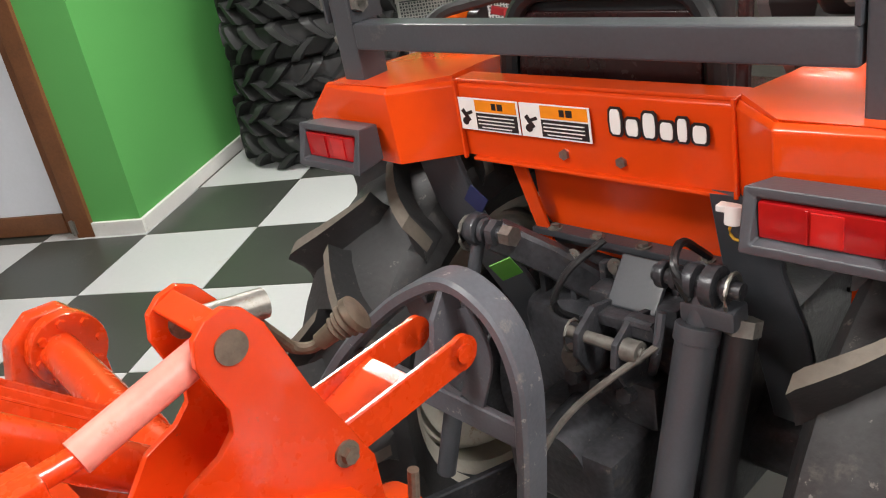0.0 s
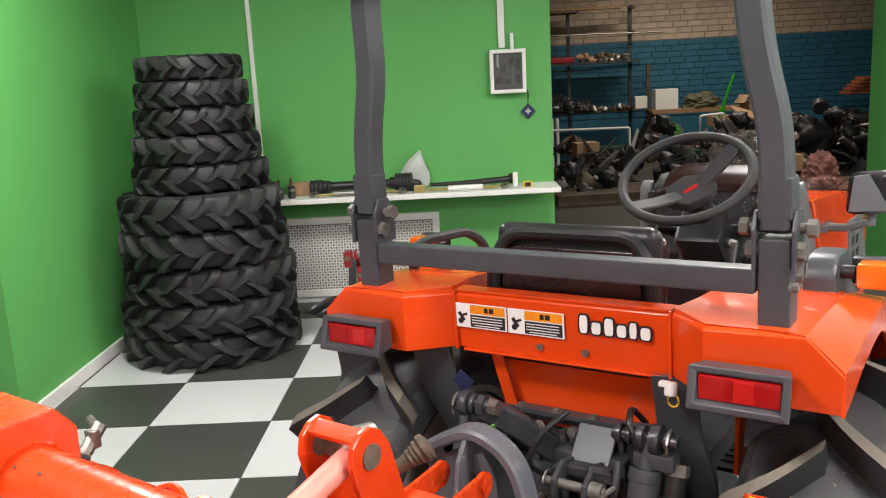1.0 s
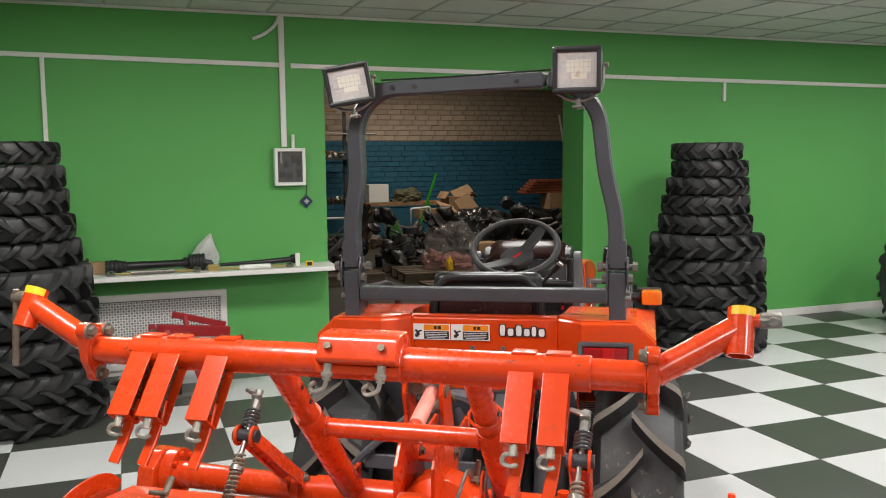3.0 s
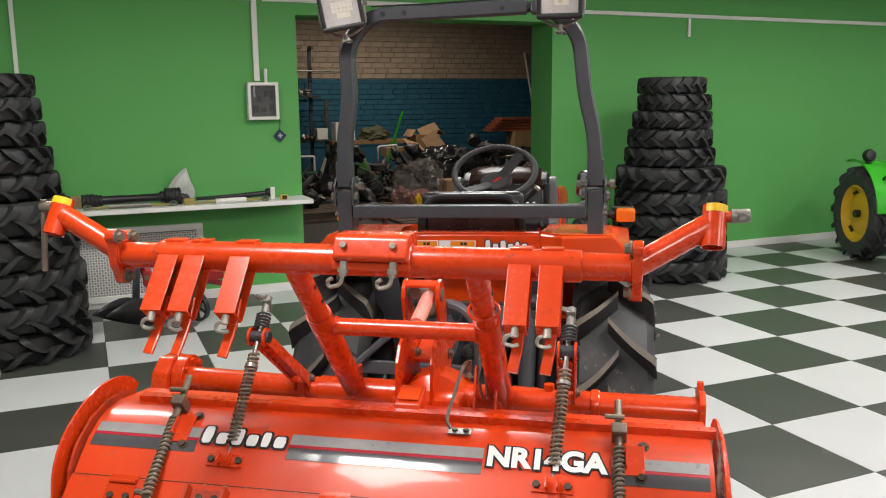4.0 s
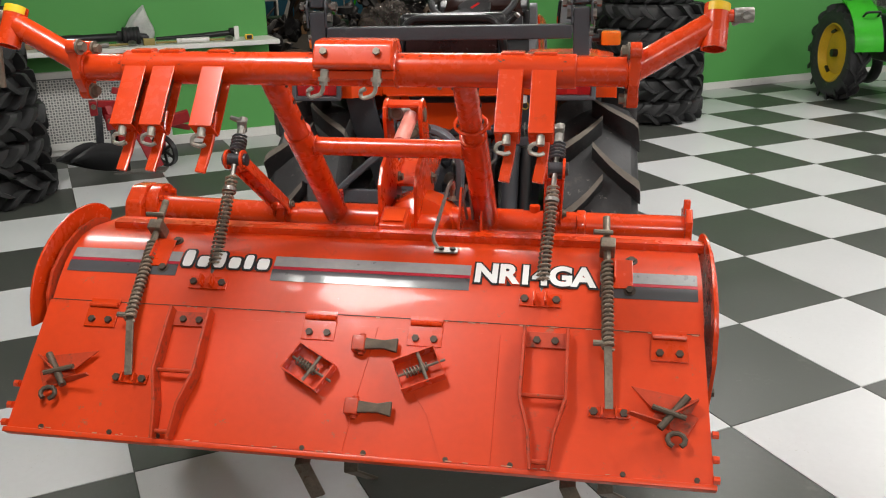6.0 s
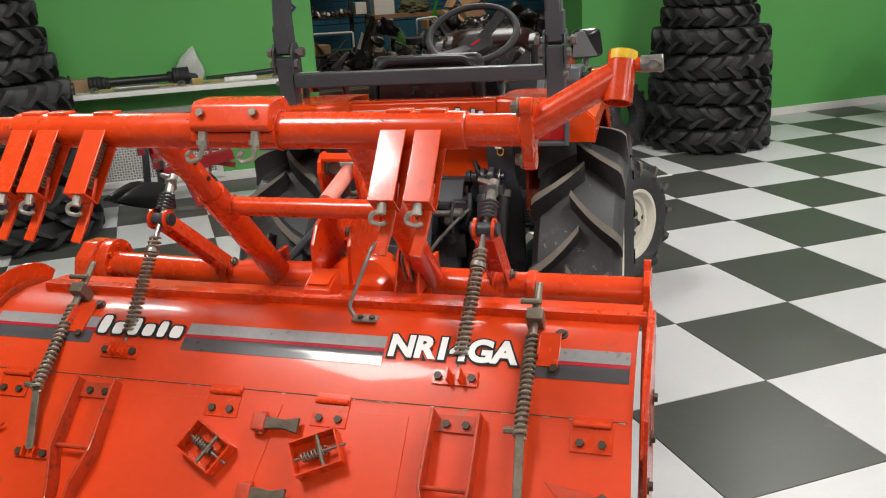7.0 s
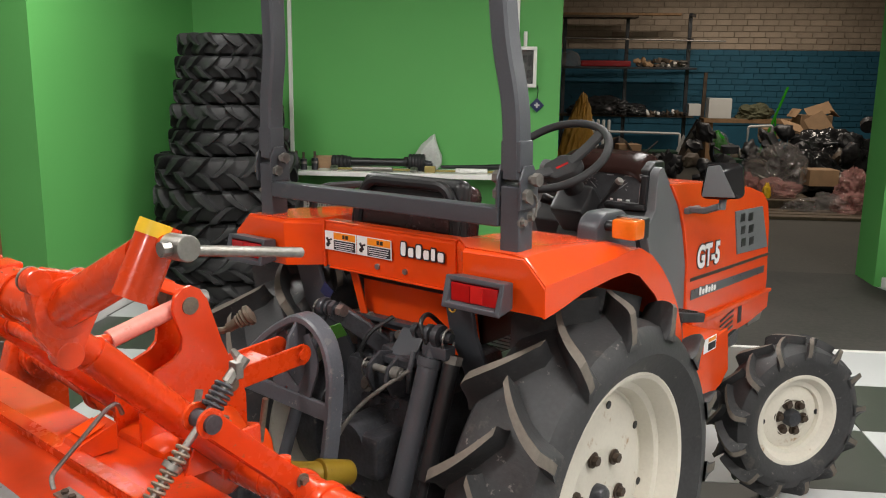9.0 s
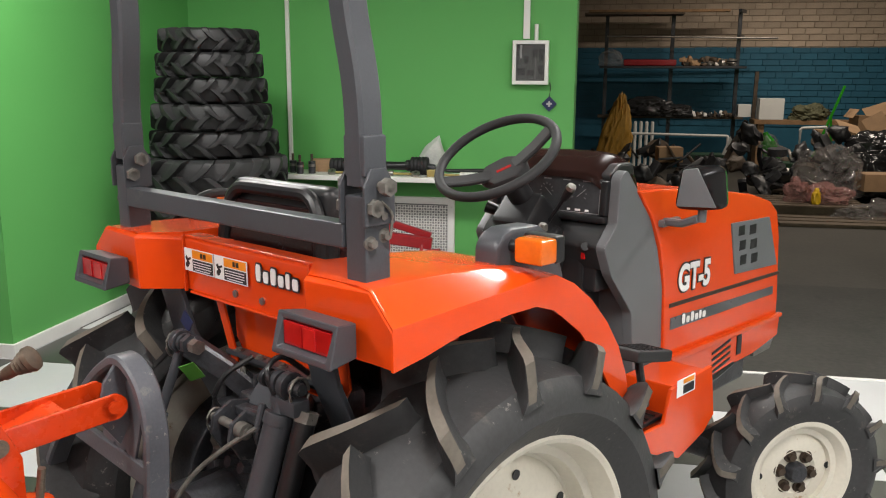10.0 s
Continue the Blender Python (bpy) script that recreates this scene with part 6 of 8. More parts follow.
for s in (-1, 1):
    part("cowl_side", prism([tuple(p[1:]) for p in rounded([(0, 1.085, 1.18), (0, 1.092, 1.25), (0, 1.125, 1.27), (0, 1.185, 1.205), (0, 1.255, 1.128), (0, 1.31, 1.0), (0, 1.34, 0.9), (0, 1.355, 0.64), (0, 1.19, 0.64), (0, 1.17, 0.85), (0, 1.06, 0.975), (0, 1.022, 1.06), (0, 1.08, 1.12)], 0.015, 3)], "x", s * 0.212 - 0.016, s * 0.212 + 0.016, 0.005), M_SLATE, cowl, "slate plastic side of the cowl")
part("column_cover", join(box((0, 1.09, 0.84), (0.3, 0.1, 0.44), 0.02), cyl((0.12, 1.08, 1.04), (0.17, 1.02, 1.06), 0.012, n=10), box((0.15, 1.10, 1.0), (0.07, 0.1, 0.16), 0.015), box((-0.15, 1.10, 1.0), (0.07, 0.1, 0.16), 0.015)), M_BLACK, tr)
part("key_switch", join(cyl((0.15, 1.05, 1.05), (0.15, 1.035, 1.05), 0.016, n=14)), M_STEEL, tr)

# bonnet
HB = 0.237
bon = part("bonnet", prism([(1.172, 1.205), (1.30, 1.20), (1.60, 1.172), (1.90, 1.128), (2.05, 1.09), (2.115, 1.045), (2.145, 0.95), (2.165, 0.70), (2.16, 0.58), (1.40, 0.56), (1.345, 0.62), (1.335, 0.9), (1.30, 1.03), (1.25, 1.12)], "x", -HB, HB, 0.01), M_ORANGE, tr, "orange bonnet")
for s in (-1, 1):
    e = s * (HB + 0.0005)
    gr = part("grille", join(prism([(1.745, 1.045), (2.038, 1.034), (2.126, 0.847), (1.79, 0.865)], "x", e - 0.004, e + 0.004, 0.003)), M_SLATE, tr, "slate plastic side grille")
    for i in range(2):
        for j in range(3):
            v, z = 1.80 + 0.085 * i + 0.012 * j, 1.012 - 0.052 * j - 0.006 * i
            # dark block on the closed grille, painting the shade of a slot
            part("grille_slot_shade", box((e + s * 0.0035, v + 0.02, z), (0.004, 0.05 if i else 0.045, 0.034), 0.002), M_DARKPRINT, gr)
    part("groove", prism([(1.365, 0.842), (2.155, 0.818), (2.155, 0.806), (1.365, 0.829)], "x", e - 0.003, e + 0.0015), M_BOLT, bon)
    part("grey_band", prism([(1.375, 0.795), (2.11, 0.768), (2.11, 0.738), (1.375, 0.757)], "x", e - 0.003, e + 0.0012), M_STRIPE_D, bon, "grey decal band")
    side = Matrix.Translation((e + s * 0.002, 0, 0)) @ rot(rz=90 * s) @ rot(rx=90)
    tilt = rot(rz=-4 * s)
    if s > 0:
        mm = Matrix.Translation((e + 0.0012, 1.512, 0.904)) @ rot(rz=90) @ rot(rx=90) @ rot(rz=-2)
        lettering("GT-5", 0.115, M_DARKPRINT, bon, mm, "lettering_outline", 0.0008, 0.009, 0.82)
        lettering("GT-5", 0.115, M_WHITE, bon, mm @ Matrix.Translation((0, 0, 0.0018)), "lettering", 0.0008, 0.004, 0.82)
        brand_mark(bon, Matrix.Translation((e + 0.0015, 1.52, 0.773)) @ rot(rz=90) @ rot(rx=90) @ rot(rz=-2), 0.155, 0.032, M_STRIPE_D)
    low = part("side_skirt", join(prism([(1.36, 0.66), (2.16, 0.645), (2.15, 0.575), (1.95, 0.55), (1.6, 0.545), (1.45, 0.53), (1.36, 0.55)], "x", e - 0.002, e + 0.012, 0.004), prism([(1.36, 0.68), (2.165, 0.66), (2.165, 0.645), (1.36, 0.655)], "x", e, e + 0.02, 0.004)), M_ORANGE, tr, "lower orange side panel")
    # vent openings are dark blocks too, with the shade in their colour
    for k in range(4):
        part("vent_slot_shade", box((e + s * 0.013, 1.70, 0.632 - 0.022 * k), (0.004, 0.13, 0.009), 0.001, rot(rx=9)), M_DARKPRINT, low)
    part("vent_slot_shade", box((e + s * 0.013, 1.83, 0.61), (0.004, 0.035, 0.07), 0.002), M_DARKPRINT, low)
part("front_panel", join(box((0, 2.165, 0.84), (0.40, 0.012, 0.2), 0.004), box((0, 2.17, 0.63), (0.44, 0.03, 0.12), 0.01)), M_SLATE, tr, "grey front grille")
part("front_weight_bracket", join(box((0, 2.17, 0.545), (0.34, 0.1, 0.09), 0.01), prism([(2.06, 0.6), (2.21, 0.62), (2.25, 0.56), (2.2, 0.5), (2.06, 0.5)], "x", 0.19, 0.205, 0.002), prism([(2.06, 0.6), (2.21, 0.62), (2.25, 0.56), (2.2, 0.5), (2.06, 0.5)], "x", -0.205, -0.19, 0.002)), M_STEEL, tr, "galvanised front bracket")
# mirrors
mm = Matrix.Translation((0.375, 1.262, 1.215)) @ rot(-4, 0, 15)
outline = [tuple(p[:2]) for p in rounded([(0, -0.06, 0), (-0.07, -0.06, 0), (-0.056, 0.062, 0), (0.055, 0.066, 0), (0.068, -0.052, 0), (0, -0.06, 0)], 0.024, 4)[:-1]]
b = bmesh.new()
rim0 = [b.verts.new((x, 0.018, z)) for x, z in outline]
rim1 = [b.verts.new((x, -0.004, z)) for x, z in outline]
ridge = [b.verts.new(p) for p in ((-0.004, -0.016, 0.03), (0.022, -0.014, -0.028))]
b.faces.new(rim0)
for k in range(len(outline)):
    n1 = (k + 1) % len(outline)
    b.faces.new((rim0[k], rim0[n1], rim1[n1], rim1[k]))
    near = lambda p: ridge[0] if p[1] > 0.0 else ridge[1]
    e0, e1 = near(outline[k]), near(outline[n1])
    b.faces.new((rim1[k], rim1[n1], e1) if e0 is e1 else (rim1[k], rim1[n1], e1, e0))
mir = part("mirror", moved(b, mm), M_SHELL, tr, "glossy black wing mirror shell", 20)
part("mirror_glass", moved(prism([(x * 0.9, z * 0.9) for x, z in outline], "y", 0.016, 0.022), mm), M_MIRROR, mir, "mirror glass")
# the plate's grey paints the triangle of reflected light on the mirror
part("mirror_sheen_plate", moved(prism([(-0.063, -0.052), (-0.05, 0.05), (-0.012, 0.056), (0.042, -0.05)], "y", -0.022, -0.012, 0.003), mm), M_SLATE, mir, "flat plate, its grey the light reflected on the mirror back")
part("mirror_stalk", join(sweep([(0.25, 1.30, 1.105), (0.31, 1.285, 1.108), (0.365, 1.27, 1.13)], rect_section(0.025, 0.022, 0.005), (0, 0, 1)), cyl((0.37, 1.275, 1.12), (0.372, 1.275, 1.16), 0.012, n=12), box((0.246, 1.33, 1.10), (0.02, 0.1, 0.022), 0.005)), M_SLATE, mir, "grey mirror stalk")

# step, pedals, floor
part("floor_plate", join(box((0, 0.9, 0.585), (0.72, 0.52, 0.012), 0.003), *[box((0, 0.68 + 0.035 * k, 0.593), (0.7, 0.008, 0.005)) for k in range(14)]), M_BLACK, tr, "ribbed black floor plate")
for s in (-1, 1):
    part("step_panel", join(prism([(0.64, 0.74), (0.68, 0.74), (0.70, 0.60), (1.08, 0.585), (1.115, 0.675), (1.345, 0.688), (1.37, 0.53), (1.31, 0.49), (1.17, 0.455), (0.95, 0.545), (0.74, 0.55)], "x", s * 0.385 - 0.006, s * 0.385 + 0.006, 0.003), box((s * 0.31, 1.23, 0.60), (0.15, 0.2, 0.16), 0.008)), M_ORANGE, tr, "orange step side")
part("step_sticker", join(box((0.3922, 1.19, 0.668), (0.0012, 0.1, 0.05))), M_WHITE, tr, "small warning sticker")
part("step_sticker_print", join(box((0.393, 1.204, 0.66), (0.001, 0.06, 0.025)), ), M_DARKPRINT, tr)
part("step_sticker_band", box((0.393, 1.204, 0.683), (0.001, 0.06, 0.013)), M_ORANGEPRINT, tr)
for s, v in ((1, 0.93), (-1, 0.9)):
    pd = part("pedal", box((s * 0.40, v, 0.825), (0.085, 0.17, 0.03), 0.006, rot(rx=-12)), M_GRIP, tr, "black ribbed pedal")
    for k in range(6):
        part("pedal_rib", box((s * 0.40, v - 0.05 + 0.02 * k, 0.842 + (0.05 - 0.02 * k) * 0.2), (0.06, 0.006, 0.004), 0, rot(rx=-12)), M_BLACK, pd)
    part("pedal_arm", rod([(s * 0.39, v, 0.83), (s * 0.38, v + 0.04, 0.74), (s * 0.35, v + 0.12, 0.64)], 0.011, 10, 0.04), M_BLACK, pd)

# running gear
RA, RZ = 0.277, 0.507
part("rear_axle", join(cyl((-0.45, RA, RZ), (0.45, RA, RZ), 0.075, n=22), box((0, 0.2, 0.60), (0.3, 0.34, 0.42), 0.03)), M_DARKIRON, tr, "oily dark axle housing")
# dark drums added to cover the inner rims, which lie in shade
for s in (-1, 1):
    part("final_drive", join(cyl((s * 0.24, RA, RZ), (s * 0.31, RA, RZ), 0.1, 0.17, 28, 0.006), cyl((s * 0.31, RA, RZ), (s * 0.41, RA, RZ), 0.21, n=32, bev=0.012)), M_DARKIRON, tr, "dark final drive drum added to darken the inner rim")
part("transmission", join(box((0, 0.75, 0.52), (0.26, 0.9, 0.26), 0.03), box((0, 1.65, 0.5), (0.3, 0.95, 0.22), 0.02)), M_DARKIRON, tr, "dark transmission and engine block")
part("front_axle", join(cyl((-0.48, 1.65, 0.30), (0.48, 1.65, 0.30), 0.05, n=18), box((0, 1.635, 0.38), (0.2, 0.12, 0.16), 0.02)), M_DARKIRON, tr, "dark front axle")
part("fuel_line", rod([(0.23, 1.5, 0.57), (0.25, 1.62, 0.53), (0.24, 1.8, 0.55)], 0.012, 8, 0.05), M_BLACK, tr)


def wheel_on(name, u, v, z, R, w, rim, lugs, s, label, disc_in, studs, start, steer=0):
    wh = part(name, lathe([(rim - 0.012, -w * 0.30), (rim + 0.006, -w * 0.34), (rim + 0.010, -w * 0.30), (rim - 0.008, -w * 0.22), (rim - 0.035, -w * 0.14), (rim - 0.04, w * 0.1), (rim - 0.012, w * 0.22), (rim + 0.01, w * 0.31), (rim + 0.012, w * 0.355), (rim + 0.004, w * 0.37), (rim - 0.006, w * 0.35), (rim - 0.018, w * 0.24), (rim - 0.024, w * 0.17), (rim - 0.042, w * 0.15), (rim - 0.047, disc_in + 0.004 if R > 0.4 else 0.0), (rim - 0.052, disc_in - 0.018), (rim * 0.82, disc_in - 0.02), (rim * 0.78, disc_in - 0.012), (rim * 0.70, disc_in), (rim * 0.42, disc_in + 0.01), (rim * 0.36, disc_in), (0, disc_in), (0, disc_in - 0.03), (rim * 0.8, disc_in - 0.035)], 48), M_CREAM, tr, label)
    wh.matrix_local = Matrix.Translation((u, v, z)) @ rot(rz=steer) @ (rot(ry=90) if s > 0 else rot(ry=-90)) @ rot(rz=start)
    hr = 0.03 if R > 0.4 else rim * 0.2
    hub = part("hub", lathe([(hr, disc_in), (hr, disc_in + hr * 0.6), (hr * 0.8, disc_in + hr * 0.9), (0, disc_in + hr * 0.95)], 24), M_DARKIRON, wh, "dark hub")
    for k in range(studs):
        a = 2 * math.pi * k / studs
        part("wheel_nut", moved(bolt((0, 0, 0), (0, 0, 1), 0.014, 0.018), Matrix.Translation((rim * 0.34 * math.cos(a), rim * 0.34 * math.sin(a), disc_in + 0.004))), M_BOLT, wh)
    # rim holes are dark discs: the shade inside is only their colour
    for k in range(8 if rim > 0.25 else 2):
        a = 2 * math.pi * (k + 0.4) / (8 if rim > 0.25 else 2)
        part("rim_hole_shade", moved(lathe([(0.0, 0.0), (0.011, 0.0), (0.011, 0.002), (0, 0.002)], 12), Matrix.Translation((rim * 0.72 * math.cos(a), rim * 0.72 * math.sin(a), disc_in + 0.0008))), M_DARKPRINT, wh)
    ty = build_tyre(wh, Matrix.Identity(4), R, w, rim, lugs, [M_RUBBER_OLD, M_LUGDUST], 0.28 if R > 0.4 else 0.32, 0.022 if R > 0.4 else 0.017, s, 0, 0.056 if R > 0.4 else 0.052, 1.35)
    return wh


for s in (-1, 1):
    wheel_on("rear_wheel", s * 0.465, RA, RZ, 0.524, 0.265, 0.325, 14, s, "rear wheel with a cream rim and deep lugs", 0.022, 6, 15 if s > 0 else -6)
    wheel_on("front_wheel", 0.515 if s > 0 else -0.50, 1.65, 0.30, 0.313, 0.15, 0.168, 13, s, "steered front wheel with a cream rim", 0.012, 6, 20 if s > 0 else 3, -30)
    # grey brackets under the fenders
    part("fender_stay", sweep([(s * 0.30 if s < 0 else 0.228, 0.05, 1.045), (s * 0.285 if s < 0 else 0.232, 0.07, 0.93), (s * 0.25, 0.10, 0.83), (s * 0.24, 0.16, 0.70), (s * 0.235, 0.2, 0.60)], rect_section(0.094 if s < 0 else 0.08, 0.012, 0.002), (0, 1, 0.15)), M_GREY, tr, "grey fender stay")

# lift linkage
part("lift_housing", box((0.0, 0.17, 0.795), (0.32, 0.14, 0.13), 0.02), M_DARKIRON, tr, "oily lift housing")
rail = part("cross_rail", join(box((0.035, 0.105, 0.905), (0.37, 0.03, 0.012), 0.002), box((0.035, 0.118, 0.893), (0.37, 0.006, 0.03), 0.001)), M_GREY, tr, "dark rail under the panel")
for u in (-0.11, -0.03, 0.05, 0.15):
    part("bolt", bolt((u, 0.1, 0.911), (0, 0, 1), 0.008, 0.007), M_PINZINC, rail)
part("lift_arm", join(sweep([(-0.145, 0.0, 0.938), (-0.085, 0.05, 0.885), (-0.02, 0.1, 0.815)], rect_section(0.032, 0.052, 0.006), (0, 0, 1)), cyl((-0.205, -0.002, 0.942), (-0.115, -0.002, 0.942), 0.013, n=14), cyl((-0.19, -0.002, 0.942), (-0.17, -0.002, 0.942), 0.027, n=20, bev=0.005), cyl((-0.166, -0.002, 0.942), (-0.156, -0.002, 0.942), 0.021, n=18, bev=0.002), cyl((-0.148, -0.002, 0.942), (-0.134, -0.002, 0.942), 0.023, n=6)), M_DARKIRON, tr, "dark lift arm with a ball end")
part("lift_nut", cyl((-0.125, -0.002, 0.942), (-0.105, -0.002, 0.942), 0.017, n=6), M_STEEL, tr)
part("lift_rod", join(cyl((-0.178, -0.002, 0.93), (-0.20, -0.05, 0.78), 0.011, n=12), cyl((-0.20, -0.05, 0.78), (-0.24, -0.12, 0.5), 0.017, n=12)), M_GREY, tr)
part("lift_arm", join(sweep([(0.19, 0.0, 0.938), (0.165, 0.05, 0.885), (0.13, 0.1, 0.83)], rect_section(0.032, 0.052, 0.006), (0, 0, 1)), cyl((0.135, -0.004, 0.94), (0.255, -0.004, 0.94), 0.012, n=14), *[cyl((u0, -0.004, 0.94), (u1, -0.004, 0.94), r, n=18, bev=0.002) for u0, u1, r in ((0.142, 0.154, 0.019), (0.162, 0.172, 0.017), (0.182, 0.197, 0.024), (0.208, 0.226, 0.028), (0.232, 0.24, 0.018))]), M_DARKIRON, tr, "dark lift arm with a stack of washers")
part("lynch_ring", rod([(0.24, 0.0 + 0.022 * math.cos(a), 0.93 + 0.03 * math.sin(a)) for a in [k * 0.55 for k in range(12)]], 0.003, 6), M_STEEL, tr)
cylinder = part("hydraulic_cylinder", join(cyl((0.2, -0.018, 0.878), (0.19, -0.125, 0.56), 0.0265, n=24, bev=0.003), cyl((0.20, 0.0, 0.94), (0.20, -0.018, 0.878), 0.015, n=14), box((0.215, -0.004, 0.902), (0.075, 0.04, 0.032), 0.006), cyl((0.2, -0.016, 0.884), (0.199, -0.024, 0.862), 0.029, n=24, bev=0.002)), M_GREY, tr, "black hydraulic cylinder")
part("second_tube", join(cyl((0.246, 0.01, 0.885), (0.24, -0.085, 0.6), 0.021, n=20, bev=0.003), cyl((0.24, -0.085, 0.6), (0.238, -0.1, 0.55), 0.012, n=14)), M_BLACK, cylinder, "black tube beside the cylinder")
part("gland_nut", cyl((0.246, 0.012, 0.892), (0.246, 0.004, 0.872), 0.024, n=6), M_PINZINC, cylinder)
part("hose", rod([(0.19, -0.02, 0.92), (0.175, -0.03, 0.97), (0.16, 0.02, 0.985), (0.165, 0.08, 0.93)], 0.006, 8, 0.03), M_BLACK, cylinder)
br = part("top_link_bracket", join(*[prism([(0.03, 0.745), (0.035, 0.855), (-0.02, 0.868), (-0.062, 0.845), (-0.07, 0.81), (-0.045, 0.765)], "x", u - 0.005, u + 0.005, 0.002) for u in (0.038, 0.1)], box((0.07, 0.05, 0.8), (0.15, 0.05, 0.13), 0.01)), M_DARKIRON, tr, "oily clevis bracket")
part("clevis_pin", join(cyl((0.012, -0.045, 0.832), (0.135, -0.045, 0.832), 0.0095, n=14), cyl((0.105, -0.045, 0.832), (0.13, -0.045, 0.832), 0.017, n=14, bev=0.002)), M_PINZINC, br, "worn steel pin")
part("clevis_ring", rod([(0.018, -0.045 + 0.02 * math.cos(a), 0.826 + 0.026 * math.sin(a)) for a in [k * 0.55 for k in range(12)]], 0.0022, 6), M_STEEL, br)
part("bolt", bolt((0.005, -0.03, 0.775), (0, -1, 0.3), 0.015, 0.014), M_PINZINC, br)
part("bolt", bolt((0.07, 0.02, 0.79), (0, -1, 0.2), 0.012, 0.012), M_PINZINC, br)
part("cover_plate", prism([(0.078, 0.905), (0.07, 0.912), (0.018, 0.852), (0.022, 0.844)], "x", 0.034, 0.114, 0.003), M_GREY, tr, "slanted grey cover plate")
part("control_block", join(box((0.055, 0.0, 0.845), (0.06, 0.03, 0.018), 0.003), box((0.115, -0.012, 0.852), (0.05, 0.03, 0.026), 0.004), cyl((0.095, -0.02, 0.86), (0.135, -0.02, 0.86), 0.008, n=8), cyl((0.03, -0.01, 0.85), (0.03, -0.03, 0.846), 0.01, n=6)), M_DARKIRON, tr, "small oily control block")
for s in (-1, 1):
    part("lower_link", join(sweep([(s * 0.18, 0.08, 0.42), (s * 0.26, -0.30, 0.47)], rect_section(0.016, 0.06, 0.003), (0, 0, 1)), cyl((s * 0.26 - 0.02, -0.30, 0.47), (s * 0.26 + 0.02, -0.30, 0.47), 0.034, n=18)), M_DARKIRON, tr, "dark lower link")
part("control_cable", rod([(0.15, -0.035, 0.845), (0.1, -0.08, 0.80), (0.05, -0.12, 0.745), (0.01, -0.16, 0.66), (0.0, -0.17, 0.56)], 0.0052, 8, 0.06), M_PINZINC, tr, "pale grey cable")
part("drawbar", join(box((0.02, -0.04, 0.62), (0.2, 0.16, 0.12), 0.02), cyl((0.02, -0.02, 0.66), (0.02, -0.12, 0.65), 0.05, n=18)), M_DARKIRON, tr)
part("valve_block", join(box((0.05, 0.03, 0.715), (0.16, 0.1, 0.08), 0.01), *[cyl((0.0 + 0.045 * k, 0.0, 0.73), (0.0 + 0.045 * k, -0.04, 0.742), 0.013, n=6) for k in range(3)]), M_DARKIRON, tr)
part("green_tag", box((-0.125, -0.01, 0.885), (0.036, 0.003, 0.05), 0.001, rot(rx=30, ry=-20, rz=38)), M_GREENPRINT, tr, "green hanging label")
part("blue_tag", box((-0.205, 0.03, 0.975), (0.04, 0.003, 0.035), 0.001, rot(ry=35)), M_BLUEPRINT, tr, "small blue label")
part("oil_pipe", rod([(-0.02, 0.03, 0.80), (-0.04, -0.02, 0.84), (-0.02, 0.0, 0.90), (0.02, 0.05, 0.94)], 0.006, 8, 0.03), M_BLACK, tr)
part("oil_pipe", rod([(0.115, 0.0, 0.77), (0.15, -0.04, 0.83), (0.15, -0.02, 0.89)], 0.007, 8, 0.03), M_GREY, tr)
part("lynch_ring", rod([(-0.2, -0.002 + 0.024 * math.cos(a), 0.93 + 0.03 * math.sin(a)) for a in [k * 0.55 for k in range(12)]], 0.003, 6), M_PINZINC, tr)
part("housing_rib", join(*[box((-0.12 + 0.06 * k, 0.072, 0.83), (0.012, 0.02, 0.12), 0.003) for k in range(5)]), M_DARKIRON, tr)
for k in range(4):
    part("bolt", bolt((-0.13 + 0.075 * k, 0.07, 0.885), (0, -1, 0.2), 0.009, 0.008), M_PINZINC, tr)

# ---- red two-furrow plough by the radiator screen ----
PL = pose(-3.1, 2.15, 0)
pl = thing("plough", "red two-furrow plough with dark mouldboards and a gauge wheel", "plough", PL)
for nm, p0, p1, w, h in (("front_bar", (-0.172, -0.06, 0.262), (0.345, -0.06, 0.36), 0.06, 0.082), ("middle_bar", (-0.25, 0.04, 0.465), (0.26, 0.08, 0.405), 0.06, 0.075), ("top_bar", (-0.135, 0.15, 0.55), (0.24, 0.15, 0.445), 0.04, 0.045),
                         ("link", (-0.05, 0.13, 0.535), (-0.02, -0.02, 0.335), 0.03, 0.04), ("link", (-0.2, 0.02, 0.45), (-0.16, -0.05, 0.29), 0.05, 0.07), ("stub_bar", (0.22, 0.05, 0.29), (0.36, 0.05, 0.25), 0.03, 0.04)):
    part(nm, sweep([p0, p1], rect_section(w, h, 0.004), (0, 0, 1)), M_REDPAINT, pl, "red square bar")
part("leg", sweep([(-0.03, -0.06, 0.33), (0.025, -0.08, 0.2), (0.085, -0.12, 0.02)], rect_section(0.03, 0.085, 0.004), (1, 0, 0)), M_REDPAINT, pl, "red plough leg")
